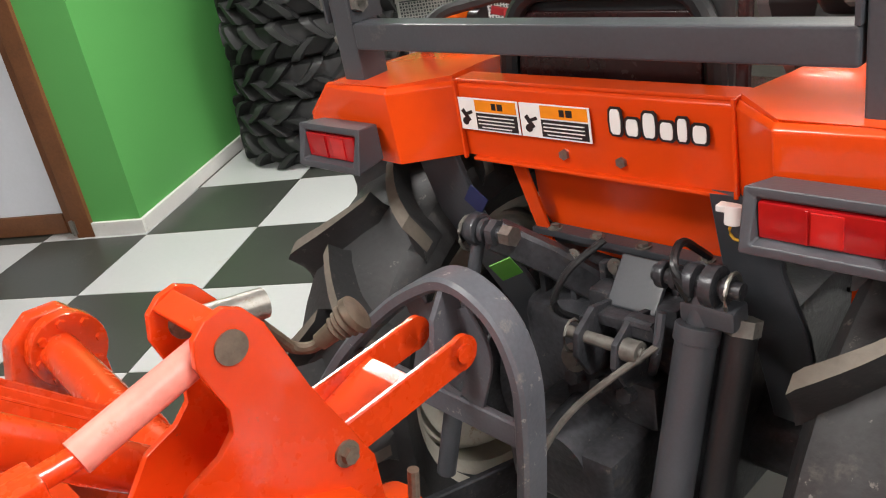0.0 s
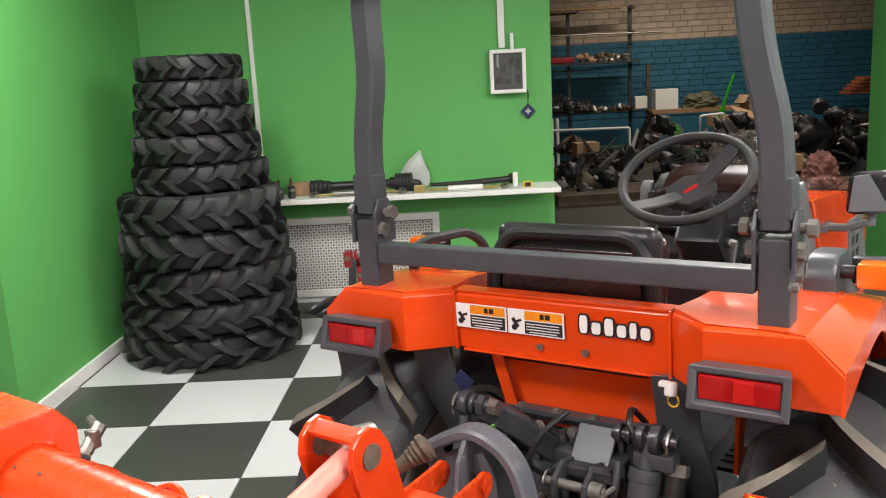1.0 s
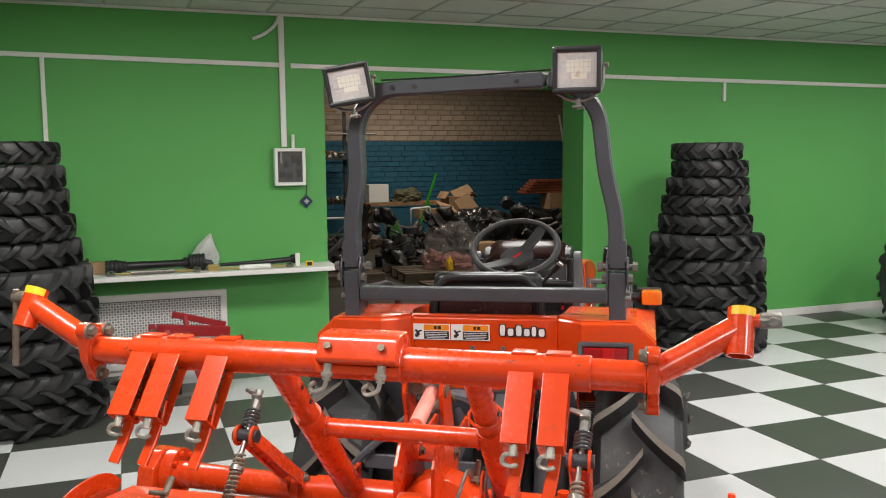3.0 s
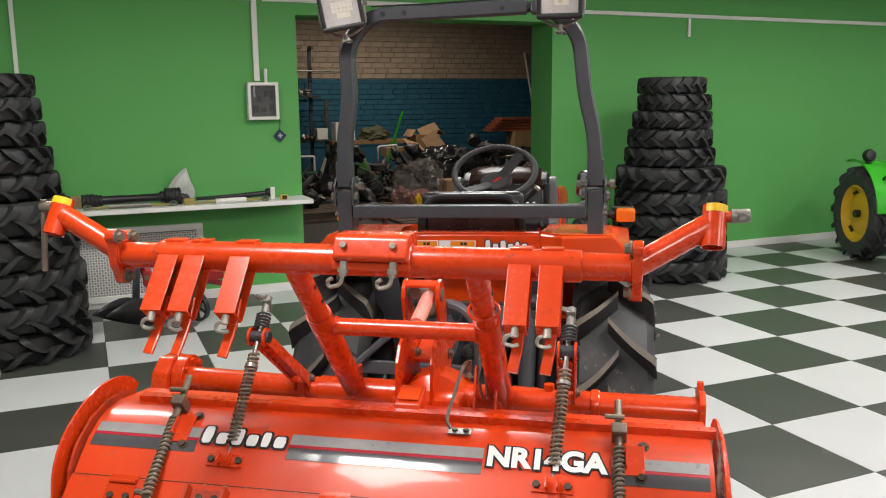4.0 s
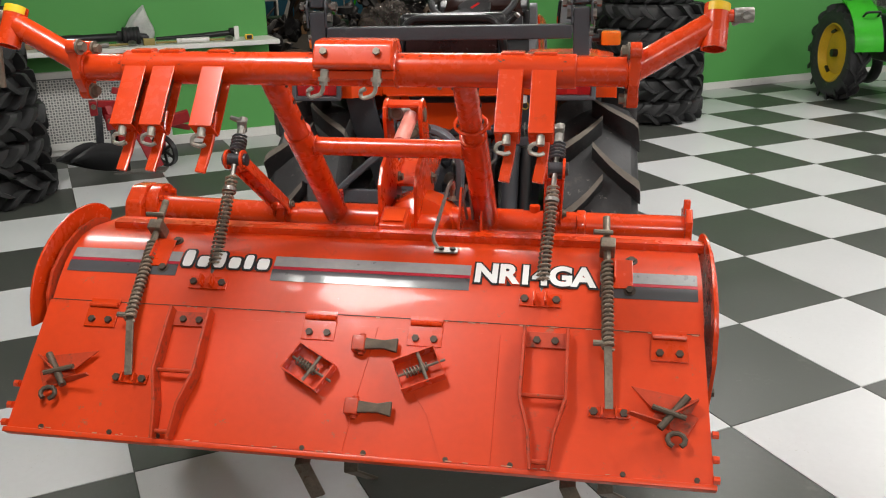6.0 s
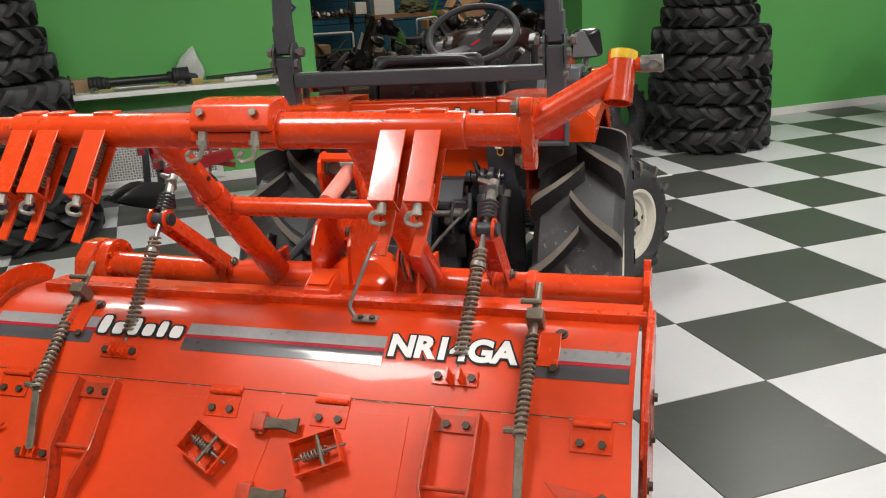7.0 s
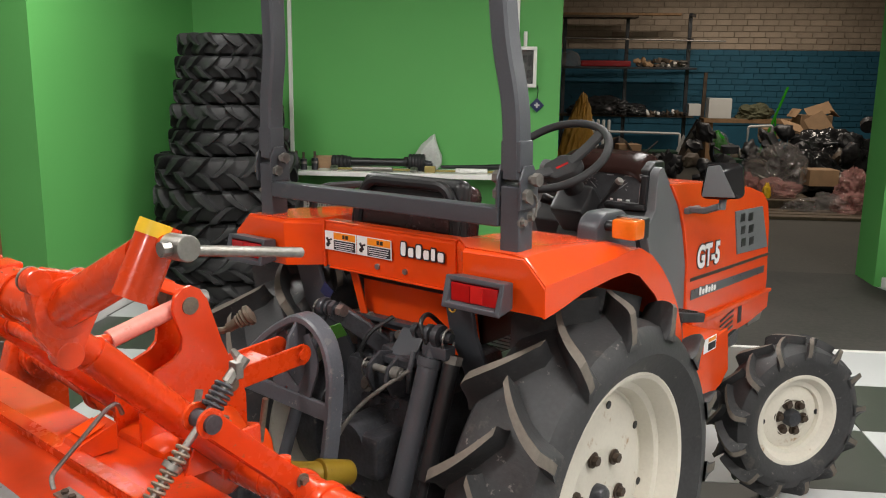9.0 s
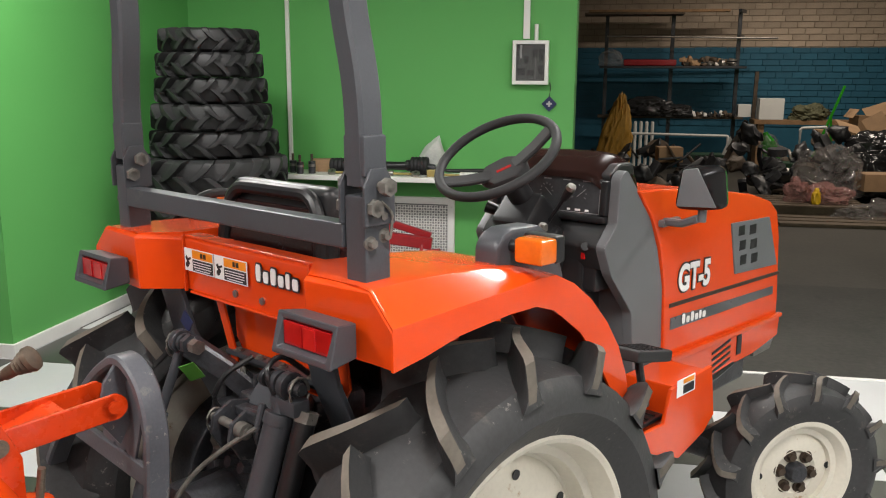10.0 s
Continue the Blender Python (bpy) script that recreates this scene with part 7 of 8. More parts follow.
for x, y, zc in ((-0.28, 0.02, 0.455), (-0.19, -0.05, 0.36)):
    part("clamp", box((x, y, zc), (0.05, 0.09, 0.1), 0.006), M_REDPAINT, pl, "dusty red clamp")
    part("clamp_nut", cyl((x, y - 0.045, zc + 0.015), (x, y - 0.075, zc + 0.015), 0.018, n=6), M_RUSTY, pl)
    part("standard", box((x + 0.015, y, zc * 0.5 + 0.02), (0.05, 0.08, zc - 0.03), 0.004, rot(ry=4)), M_DARKIRON, pl)
    b = bmesh.new()
    grid = []
    for i in range(9):
        row = []
        for j in range(6):
            p, q_ = i / 8, j / 5
            row.append(b.verts.new((x - 0.29 + 0.38 * p, y - 0.03 - 0.10 * (1 - p) ** 1.5 - 0.05 * math.sin(q_ * 2.2), 0.008 + (0.16 + 0.06 * math.sin(p * 3)) * q_ * (1 - (1 - p) ** 2.6) + 0.14 * (1 - p) ** 1.6)))
        grid.append(row)
    for a, c in zip(grid, grid[1:]):
        for k in range(5):
            b.faces.new((a[k], a[k + 1], c[k + 1], c[k]))
    part("mouldboard", shell(b, 0.008), M_BLACK, pl, "dark curved mouldboard")
part("share", prism([(-0.22, -0.12), (0.12, -0.2), (0.16, -0.1), (-0.1, -0.05)], "z", 0.0, 0.012, 0.002), M_STEEL, pl, "bare steel share")
GWM = Matrix.Translation((0.15, -0.04, 0.118)) @ rot(ry=82, rz=35)
gw = part("gauge_wheel", moved(lathe([(0.1, -0.018), (0.117, -0.018), (0.117, 0.018), (0.1, 0.018), (0.1, -0.018)], 32), GWM), M_BLACK, pl, "black gauge wheel")
part("gauge_hub", moved(cyl((0, 0, -0.03), (0, 0, 0.03), 0.022, n=14), GWM), M_BLACK, gw)
for k in range(3):
    part("gauge_spoke", moved(box((0, 0, 0), (0.2, 0.02, 0.01), 0.002, rot(rz=60 * k)), GWM), M_BLACK, gw)
part("wheel_arm", sweep([(0.15, -0.02, 0.12), (0.18, 0.02, 0.27), (0.2, 0.06, 0.4)], rect_section(0.02, 0.035, 0.003), (0, 1, 0)), M_REDPAINT, pl)

# ---- parts lying on the window shelf ----
ZS = SH_Z


def ribbed(x0, x1, r0, r1, n, z):
    """A rubber bell guard: a cone with turned ribs along it."""
    prof = [(0, 0)]
    for k in range(n):
        a, r = k / n, r0 + (r1 - r0) * k / n
        prof += [(r, (x1 - x0) * a), (r + 0.004, (x1 - x0) * (a + 0.3 / n)), (r + 0.004, (x1 - x0) * (a + 0.6 / n)), (r, (x1 - x0) * (a + 0.9 / n))]
    prof += [(r1, x1 - x0), (0, x1 - x0)]
    return moved(lathe(prof, 20), Matrix.Translation((x0, 0, z)) @ rot(ry=90))


s1 = thing("drive_shaft", "black guarded drive shaft lying on the shelf", "drive shaft", pose(-3.68, 2.68, ZS), "shafts on the shelf")
part("tube", join(cyl((0.12, 0, 0.058), (0.58, 0, 0.062), 0.03, n=18), cyl((0.12, 0, 0.058), (0.3, 0, 0.06), 0.033, n=18)), M_BLACK, s1)
part("bell_guard", join(ribbed(0.0, 0.09, 0.048, 0.052, 3, 0.057), ribbed(0.09, 0.15, 0.045, 0.034, 2, 0.057)), M_GRIP, s1, "black ribbed bell guard")
part("bell_guard", join(ribbed(0.56, 0.6, 0.036, 0.056, 1, 0.066), ribbed(0.6, 0.72, 0.06, 0.062, 5, 0.066)), M_GRIP, s1, "black ribbed bell guard")
part("yoke", join(cyl((0.7, 0, 0.064), (0.77, 0, 0.05), 0.026, n=14), box((0.76, 0, 0.04), (0.05, 0.06, 0.05), 0.008)), M_DARKIRON, s1, "dark end yoke")
s2 = thing("drive_shaft", "thin black shaft with a round end lying on the shelf", "drive shaft", pose(-2.78, 2.72, ZS), "shafts on the shelf")
part("tube", join(cyl((-0.06, 0, 0.03), (0.3, 0.015, 0.034), 0.013, 0.02, 14), cyl((0.3, 0.015, 0.034), (0.52, 0.03, 0.044), 0.022, n=14)), M_BLACK, s2)
part("end_cap", cyl((0.5, 0.03, 0.045), (0.545, 0.03, 0.046), 0.036, n=18, bev=0.006), M_GRIP, s2)
for px, length, sleeve, mat in ((-3.63, 0.59, (0.13, 0.44), M_STEEL), (-2.86, 0.53, (0.15, 0.39), M_TRIM)):
    rod_ = thing("top_link", "zinc turnbuckle rod with eyes at its ends, lying on the shelf", "linkage rod", pose(px, 2.575, ZS), "rods on the shelf")
    part("rod", cyl((0, 0, 0.016), (length, 0.005, 0.016), 0.0085, n=10), M_YZINC, rod_, "yellow zinc thread")
    part("sleeve", cyl((sleeve[0], 0, 0.02), (sleeve[1], 0.004, 0.02), 0.019, n=12, bev=0.002), mat, rod_, "pale turnbuckle sleeve")
    for x in (-0.012, length + 0.012):
        if x < 0 and px > -3:
            part("fork", join(box((-0.05, 0, 0.024), (0.075, 0.012, 0.048), 0.004), box((-0.05, 0.036, 0.024), (0.075, 0.012, 0.048), 0.004), box((-0.012, 0.018, 0.024), (0.012, 0.046, 0.048), 0.004)), M_YZINC, rod_, "yellow zinc fork")
        else:
            part("eye", moved(lathe([(0.013, -0.012), (0.03, -0.012), (0.03, 0.012), (0.013, 0.012), (0.013, -0.012)], 18), Matrix.Translation((x, 0, 0.018)) @ rot(rx=22)), M_STEEL, rod_, "zinc eye")
for x, y, h in ((-3.95, 2.62, 0.09), (-3.88, 2.57, 0.085), (-3.8, 2.6, 0.09)):
    kb = thing("universal_joint", "small dark joint with a zinc ring standing on the shelf", "joint", pose(x, y, ZS), "joints on the shelf")
    part("body", cyl((0, 0, 0), (0, 0, h), 0.026, n=14, bev=0.004), M_DARKIRON, kb)
    part("ring", cyl((0, 0, h * 0.55), (0, 0, h * 0.75), 0.0285, n=14), M_STEEL, kb)
    part("stem", cyl((0, 0, h), (0, 0, h + 0.05), 0.01, n=10), M_JUNK2, kb)
solid("cardboard_box", box((0, 0, 0.045), (0.16, 0.1, 0.09), 0.003), M_CARD, "small brown cardboard box on the shelf", "box", pose(-3.77, 2.77, ZS, 0, 0, 10))
b = bmesh.new()
bmesh.ops.create_icosphere(b, subdivisions=4, radius=1.0)
for v in b.verts:
    n1 = noise.noise(v.co * 2.3) * 0.3 + (0.5 - abs(noise.noise(v.co * 5.0))) * 0.22
    u = v.co.x
    tall = 0.03 + 0.17 * (u + 1) / 1.6 if u < 0.6 else 0.2 - 0.2 * (u - 0.6)
    v.co = Vector((u * 0.14 * (1 + 0.2 * n1), v.co.y * 0.05 * (1 + n1), max(0.0, (v.co.z * 0.6 + 0.4) * tall * 1.5 * (1 + 0.3 * n1))))
solid("plastic_bag", b, M_BAG, "crumpled white plastic bag leaning on the shelf", "bag", pose(-2.98, 2.775, ZS), smooth=60)
tp = thing("tape_measure", "yellow and black tape measure on the shelf", "tape measure", pose(-2.16, 2.60, ZS))
part("case", box((0, 0, 0.02), (0.06, 0.04, 0.04), 0.008), M_YELLOWCAP, tp)
part("grip", box((0.0, -0.018, 0.02), (0.04, 0.012, 0.03), 0.004), M_DARKPRINT, tp)
solid("white_plate", box((0, 0, 0.05), (0.035, 0.02, 0.1), 0.003), M_TRIM, "small white plate standing on the shelf", "plate", pose(-2.24, 2.66, ZS))

def crumpled(sx, sy, sz, seed, rough=0.35):
    """Thin film bunched into folds: sharp ridges and hollows over a lump, spread out at its foot."""
    b = bmesh.new()
    bmesh.ops.create_icosphere(b, subdivisions=5, radius=1.0)
    off = Vector((seed * 1.3, seed * 0.7, seed))
    for v in b.verts:
        n1 = noise.noise(v.co * 1.4 + off)
        n2 = 1 - abs(noise.noise(v.co * 3.1 + off)) * 2
        n3 = 1 - abs(noise.noise(v.co * 6.1 + off)) * 2
        k = 0.78 + rough * n1 + rough * 0.5 * n2 + rough * 0.28 * n3
        foot = 1 + 0.25 * max(0, -v.co.z)
        v.co = Vector((v.co.x * sx * k * foot, v.co.y * sy * k * foot, max(-0.55, v.co.z * k) * sz + 0.55 * sz))
    return b


# ---- green tractor at the far right ----
GT = pose(3.76, 1.71, 0, 0, 0, -22) @ Matrix.Diagonal((0.95, 0.95, 0.96, 1))
gt = thing("green_tractor", "green tractor with yellow wheel rims beside the wall", "tractor", GT)


def green_wheel(x, y, R, w, rim, s, name="rear_wheel"):
    wh = part(name, lathe([(rim, -w * 0.34), (rim - 0.03, -w * 0.1), (rim - 0.03, w * 0.2), (rim + 0.006, w * 0.34), (rim - 0.01, w * 0.36), (rim - 0.04, w * 0.2), (rim * 0.75, w * 0.05), (rim * 0.45, w * 0.14), (rim * 0.2, w * 0.1), (0, w * 0.1), (0, 0), (rim * 0.8, -w * 0.05)], 40), M_YELLOWRIM, gt, "yellow rim")
    wh.matrix_local = Matrix.Translation((x, y, R - 0.02)) @ rot(ry=90 * s)
    part("hub", cyl((0, 0, w * 0.1), (0, 0, w * 0.1 + 0.05), 0.04, n=16), M_BLACK, wh)
    for k in range(3):
        a = 2.1 * k + 0.4
        part("wheel_clamp", box((rim * 0.78 * math.cos(a), rim * 0.78 * math.sin(a), w * 0.12), (0.08, 0.025, 0.03), 0.003, rot(rz=math.degrees(a) + 90)), M_BLACK, wh)
    build_tyre(wh, Matrix.Identity(4), R, w, rim, 15, [M_RUBBER_OLD, M_RUBBER_OLD], 0.34, 0.035, 1)


green_wheel(-0.38, 0.0, 0.485, 0.21, 0.29, -1)
green_wheel(0.72, 0.0, 0.485, 0.25, 0.29, 1)
for s, x in ((-1, -0.36), (1, 0.72)):
    arc = [(0.54 * math.cos(radians(a)), 0.475 + 0.54 * math.sin(radians(a))) for a in range(74, 175, 5)]
    b = bmesh.new()
    rows = [[b.verts.new((x + d, p, z_)) for p, z_ in arc] for d in ((-0.135, 0.12, 0.15) if s < 0 else (-0.2, -0.17, 0.135))]
    for a, c in zip(rows, rows[1:]):
        for k in range(len(arc) - 1):
            b.faces.new((a[k], a[k + 1], c[k + 1], c[k]))
    part("fender", shell(b, 0.008), M_GREENPAINT, gt, "glossy green fender")
part("fender_inner_plate", prism([(-0.53, 0.53), (-0.5, 0.7), (-0.38, 0.87), (-0.2, 0.97), (0.1, 0.98), (0.1, 0.6), (-0.4, 0.5)], "x", -0.214, -0.206, 0.002), M_DARKIRON, gt, "dark plate inside the fender")
part("fender_bead", rod([(-0.495, 0.546 * math.cos(radians(a)), 0.475 + 0.546 * math.sin(radians(a))) for a in range(74, 175, 5)], 0.008, 8), M_GREENPAINT, gt)
part("ball_lamp", join(moved(lathe([(0, -0.055), (0.035, -0.05), (0.062, -0.02), (0.066, 0.015), (0.05, 0.05), (0, 0.06)], 20), Matrix.Translation((-0.42, -0.15, 1.07)) @ rot(rx=80)), cyl((-0.42, -0.15, 0.97), (-0.42, -0.15, 1.05), 0.014, n=12), cyl((-0.42, -0.15, 0.99), (-0.42, -0.15, 1.005), 0.03, n=14)), M_BLACK, gt, "round black lamp")
part("grab_loop", rod([(-0.38, -0.385, 0.85), (-0.38, -0.44, 0.895), (-0.235, -0.44, 0.895), (-0.235, -0.385, 0.85)], 0.012, 8, 0.03), M_BLACK, gt, "black loop handle")
part("engine", join(box((0.18, 0.33, 0.62), (0.36, 0.9, 0.4), 0.04), box((0.18, -0.12, 0.62), (0.42, 0.35, 0.45), 0.03)), M_DARKIRON, gt, "dark engine and gearbox")
part("bonnet", join(box((0.18, 0.52, 0.78), (0.42, 0.6, 0.3), 0.06)), M_GREENPAINT, gt, "low green bonnet")
part("cover_box", join(box((0.05, -0.18, 1.04), (0.28, 0.28, 0.24), 0.03), cyl((-0.09, -0.28, 1.08), (-0.13, -0.28, 1.08), 0.03, n=14, bev=0.006)), M_DARKIRON, gt, "dark box with a round knob")
part("cover_film", moved(crumpled(0.2, 0.2, 0.19, 66, 0.25), Matrix.Translation((0.05, -0.18, 0.9))), M_FILM, gt, "clear film over the box")
part("seat", join(box((0.2, 0.05, 1.27), (0.36, 0.36, 0.14), 0.04), box((0.2, -0.12, 1.42), (0.36, 0.1, 0.36), 0.04)), M_BLACK, gt, "black seat")
part("rear_frame", join(box((0.18, -0.42, 0.52), (0.5, 0.08, 0.1), 0.01), box((0.0, -0.5, 0.42), (0.06, 0.3, 0.05), 0.006), box((0.36, -0.5, 0.42), (0.06, 0.3, 0.05), 0.006), cyl((0.02, -0.4, 0.75), (0.04, -0.5, 0.46), 0.022, n=12)), M_DARKIRON, gt, "dark rear linkage")
part("green_cylinder", cyl((0.12, -0.5, 0.28), (0.12, -0.5, 0.62), 0.05, n=16, bev=0.006), M_GREENPAINT, gt)
part("front_wheel", moved(lathe(tyre_profile(0.25, 0.12, 0.14), 32), Matrix.Translation((-0.06, 0.82, 0.25)) @ rot(ry=90)), M_RUBBER_OLD, gt)
part("front_wheel", moved(lathe(tyre_profile(0.25, 0.12, 0.14), 32), Matrix.Translation((0.42, 0.82, 0.25)) @ rot(ry=90)), M_RUBBER_OLD, gt)
mo = thing("mower_deck", "dark blue mower deck on a small black wheel", "mower", pose(3.38, 0.92, 0, 0, 0, -22))
part("deck", join(prism([(-0.22, -0.22), (0.9, -0.32), (0.9, 0.45), (0.1, 0.45), (-0.22, 0.1)], "z", 0.25, 0.34, 0.012), box((0.4, 0.05, 0.37), (0.4, 0.3, 0.06), 0.01)), M_NAVY, mo, "dark blue deck")
part("caster_wheel", moved(lathe([(0.06, -0.035), (0.11, -0.045), (0.135, -0.03), (0.14, 0), (0.135, 0.03), (0.11, 0.045), (0.06, 0.035), (0.0, 0.03), (0, -0.03), (0.06, -0.035)], 28), Matrix.Translation((-0.06, -0.30, 0.14)) @ rot(ry=90)), M_BLACK, mo, "small black wheel")
part("caster_fork", join(box((-0.06, -0.22, 0.22), (0.12, 0.05, 0.16), 0.006), cyl((-0.12, -0.3, 0.14), (0.0, -0.3, 0.14), 0.012, n=10)), M_NAVY, mo)
part("caster_wheel", moved(lathe([(0.06, -0.035), (0.11, -0.045), (0.135, -0.03), (0.14, 0), (0.135, 0.03), (0.11, 0.045), (0.06, 0.035), (0.0, 0.03), (0, -0.03), (0.06, -0.035)], 28), Matrix.Translation((0.8, 0.3, 0.14)) @ rot(ry=90)), M_BLACK, mo, "small black wheel")
part("caster_fork", box((0.8, 0.3, 0.22), (0.12, 0.05, 0.16), 0.006), M_NAVY, mo)

# ---- the workshop behind the opening ----
YW2, BX0, BX1, BZ = 12.0, -4.6, 8.6, 3.5
for nm, bb in (("wall_workshop_left", box((BX0 - 0.1, (YB + WT + YW2) / 2, BZ / 2), (0.2, YW2 - YB - WT, BZ))), ("wall_workshop_right", box((BX1 + 0.1, (YB + WT + YW2) / 2, BZ / 2), (0.2, YW2 - YB - WT, BZ)))):
    structure(nm, bb, M_PLASTER, "dim grey workshop wall")
structure("ceiling_workshop", box(((BX0 + BX1) / 2, (YB + WT + YW2) / 2, BZ + 0.1), (BX1 - BX0 + 0.4, YW2 - YB - WT + 0.4, 0.2)), M_PLASTER, "dim grey workshop ceiling")
structure("floor_workshop", box(((BX0 + BX1) / 2, (YB + 0.002 + YW2) / 2, -0.05), (BX1 - BX0, YW2 - YB, 0.1)), M_WSFLOOR, "worn brown concrete workshop floor")
BLUE_Z = 2.0
structure("wall_workshop_core_upper", box(((BX0 + BX1) / 2, YW2 + 0.086, (BLUE_Z + BZ) / 2), (BX1 - BX0, 0.2, BZ - BLUE_Z)), M_MORTAR, "brick wall core")
structure("wall_workshop_core_lower", box(((BX0 + BX1) / 2, YW2 + 0.086, BLUE_Z / 2), (BX1 - BX0, 0.2, BLUE_Z)), M_MORTAR_BLUE, "blue painted brick wall core")



def rack(x0, x1, y, shelves, label):
    r = thing("shelf_rack", label, "rack", pose(x0, y, 0))
    L = x1 - x0
    for x in (0.0, L * 0.505, L):
        part("rack_post", box((x, 0.2, 1.29), (0.06, 0.06, 2.58), 0.004), M_DARKIRON, r)
    for z_ in (2.56, 2.16):
        part("rack_bracket", box((L + 0.02, 0.12, z_), (0.05, 0.34, 0.05), 0.004, rot(rz=-20)), M_DARKIRON, r)
    for z_ in shelves:
        part("rack_shelf", box((L / 2, 0.1, z_), (L + 0.2, 0.5, 0.035), 0.004), M_JUNK2 if z_ < 1.5 else M_DARKIRON, r, "board")
    part("rack_shelf", box((L * 0.2, 0.1, 2.52), (L * 0.75, 0.5, 0.03), 0.004), M_WOOD_OLD, r, "board")
    return r


rack(-1.75, 0.345, 11.3, (0.88, 1.68), "dark metal rack with loaded shelves against the brick wall")
solid("plank", box((0, 0, 0), (2.2, 0.14, 0.04), 0.004), M_WOOD, "pale plank lying on the top rack shelf", "plank", pose(-0.95, 11.25, 2.56, 0, 0, 2))
solid("pipe", rod([(-1.75, 11.1, 2.16), (0.9, 11.25, 2.13)], 0.014, 8), M_STEEL, "thin metal pipe lying across the rack", "pipe")
solid("red_case", box((0, 0, 0.05), (0.84, 0.25, 0.1), 0.02), M_REDPAINT, "long red case on the rack shelf", "case", pose(-1.05, 11.35, 1.70))
structure_bench = thing("bench", "rough plank bench along the brick wall", "bench", pose(1.2, 11.2, 0))
part("bench_top", box((0.24, 0, 0.835), (1.7, 0.5, 0.07), 0.004), M_WOOD, structure_bench)
for x in (-0.5, 0.98):
    part("bench_leg", box((x, 0, 0.41), (0.1, 0.4, 0.82), 0.004), M_WOOD, structure_bench)
solid("white_box", box((0, 0, 0.165), (0.37, 0.3, 0.33), 0.006), M_TRIM, "white cardboard box on the bench", "box", pose(0.835, 11.1, 0.872))
solid("white_box", box((0, 0, 0.1), (0.2, 0.2, 0.2), 0.006), M_TRIM, "small white box on the bench", "box", pose(0.46, 11.25, 0.90))
solid("wooden_post", box((0, 0, 0.81), (0.06, 0.05, 1.62), 0.004), M_JUNK2, "narrow wooden post against the wall", "post", pose(0.67, 11.7, 0.0, 0, 1, 0))


def lump(sx, sy, sz, seed, rough=0.4, sub=3):
    b = bmesh.new()
    bmesh.ops.create_icosphere(b, subdivisions=sub, radius=1.0)
    for v in b.verts:
        k = 1 + rough * noise.noise(v.co * 1.7 + Vector((seed, 0, 0))) + rough * 0.5 * noise.noise(v.co * 4.3 + Vector((0, seed, 0)))
        v.co = Vector((v.co.x * sx * k, v.co.y * sy * k, max(-0.62, v.co.z * k) * sz + 0.62 * sz))
    return b


def clutter(x, y, z, w, d, h, seed, mats, n):
    """A heap of machine parts: bars, discs, tubes and castings thrown together, as one thing."""
    r = random.Random(seed)
    heap = thing("parts_heap", "heap of dark machine parts on the workshop floor", "machine parts", pose(x, y, z), "heaps in the workshop")
    for k in range(n):
        px, py = r.uniform(-w, w) / 2, r.uniform(-d, d) / 2
        pz = r.uniform(0.03, h * (1 - 0.6 * abs(px) / (w / 2)))
        kind = r.randrange(5)
        m = Matrix.Translation((px, py, pz)) @ rot(r.uniform(-60, 60), r.uniform(-60, 60), r.uniform(0, 180))
        if kind == 0:
            b = box((0, 0, 0), (r.uniform(0.15, 0.5), r.uniform(0.04, 0.12), r.uniform(0.04, 0.12)), 0.008)
        elif kind == 1:
            b = cyl((0, 0, -0.03), (0, 0, r.uniform(0.02, 0.08)), r.uniform(0.05, 0.16), n=14)
        elif kind == 2:
            b = rod([(-0.2, 0, 0), (0, r.uniform(-0.1, 0.1), 0.05), (r.uniform(0.15, 0.35), 0, 0)], r.uniform(0.012, 0.03), 8, 0.08)
        elif kind == 3:
            b = lump(r.uniform(0.08, 0.2), r.uniform(0.06, 0.15), r.uniform(0.06, 0.14), seed + k, 0.5, 3)
        else:
            b = prism([(-0.15, -0.05), (0.12, -0.08), (0.18, 0.05), (0.0, 0.12), (-0.12, 0.06)], "z", -0.01, 0.02, 0.003)
        part("machine_part", moved(b, m), r.choice(mats), heap, "", 80 if kind == 3 else 35, even=False)
    return heap


JM = [M_JUNK, M_JUNK, M_JUNK, M_JUNK2, M_STEEL, M_DARKIRON]
for k, (x, y, w, d, h, n) in enumerate([(-1.2, 8.6, 1.5, 1.2, 0.75, 55), (0.1, 8.2, 1.4, 1.2, 0.85, 60), (1.3, 8.8, 1.3, 1.0, 0.9, 55), (2.5, 8.6, 1.6, 1.2, 1.0, 65), (3.9, 8.8, 1.6, 1.2, 0.9, 60), (5.2, 9.2, 1.4, 1.2, 0.8, 40), (-1.2, 7.4, 0.9, 0.6, 0.4, 25), (3.3, 7.3, 1.4, 0.7, 0.35, 30)]):
    clutter(x, y, 0, w, d, h, 20 + k, JM, n)
for k, (x, y, z_, w, h) in enumerate([(-1.05, 11.2, 0.9, 0.95, 0.2), (-0.62, 11.1, 0.9, 0.6, 0.13), (-1.45, 11.15, 0.9, 0.5, 0.1)]):
    solid("black_cover", crumpled(w / 2, 0.2, h, 60 + k, 0.3), M_BLACKFILM, "dark bundle of hoses and film on the rack shelf", "bundle", pose(x, y, z_), "dark bundles on the rack", smooth=75)
small = thing("parts_heap", "row of small brown and grey parts on the rack shelf", "machine parts", pose(-0.1, 11.3, 1.7), "heaps in the workshop")
rs_ = random.Random(72)
small_low = thing("parts_heap", "row of small grey and white parts on the plank shelf", "machine parts", pose(-0.1, 11.15, 0.9), "heaps in the workshop")
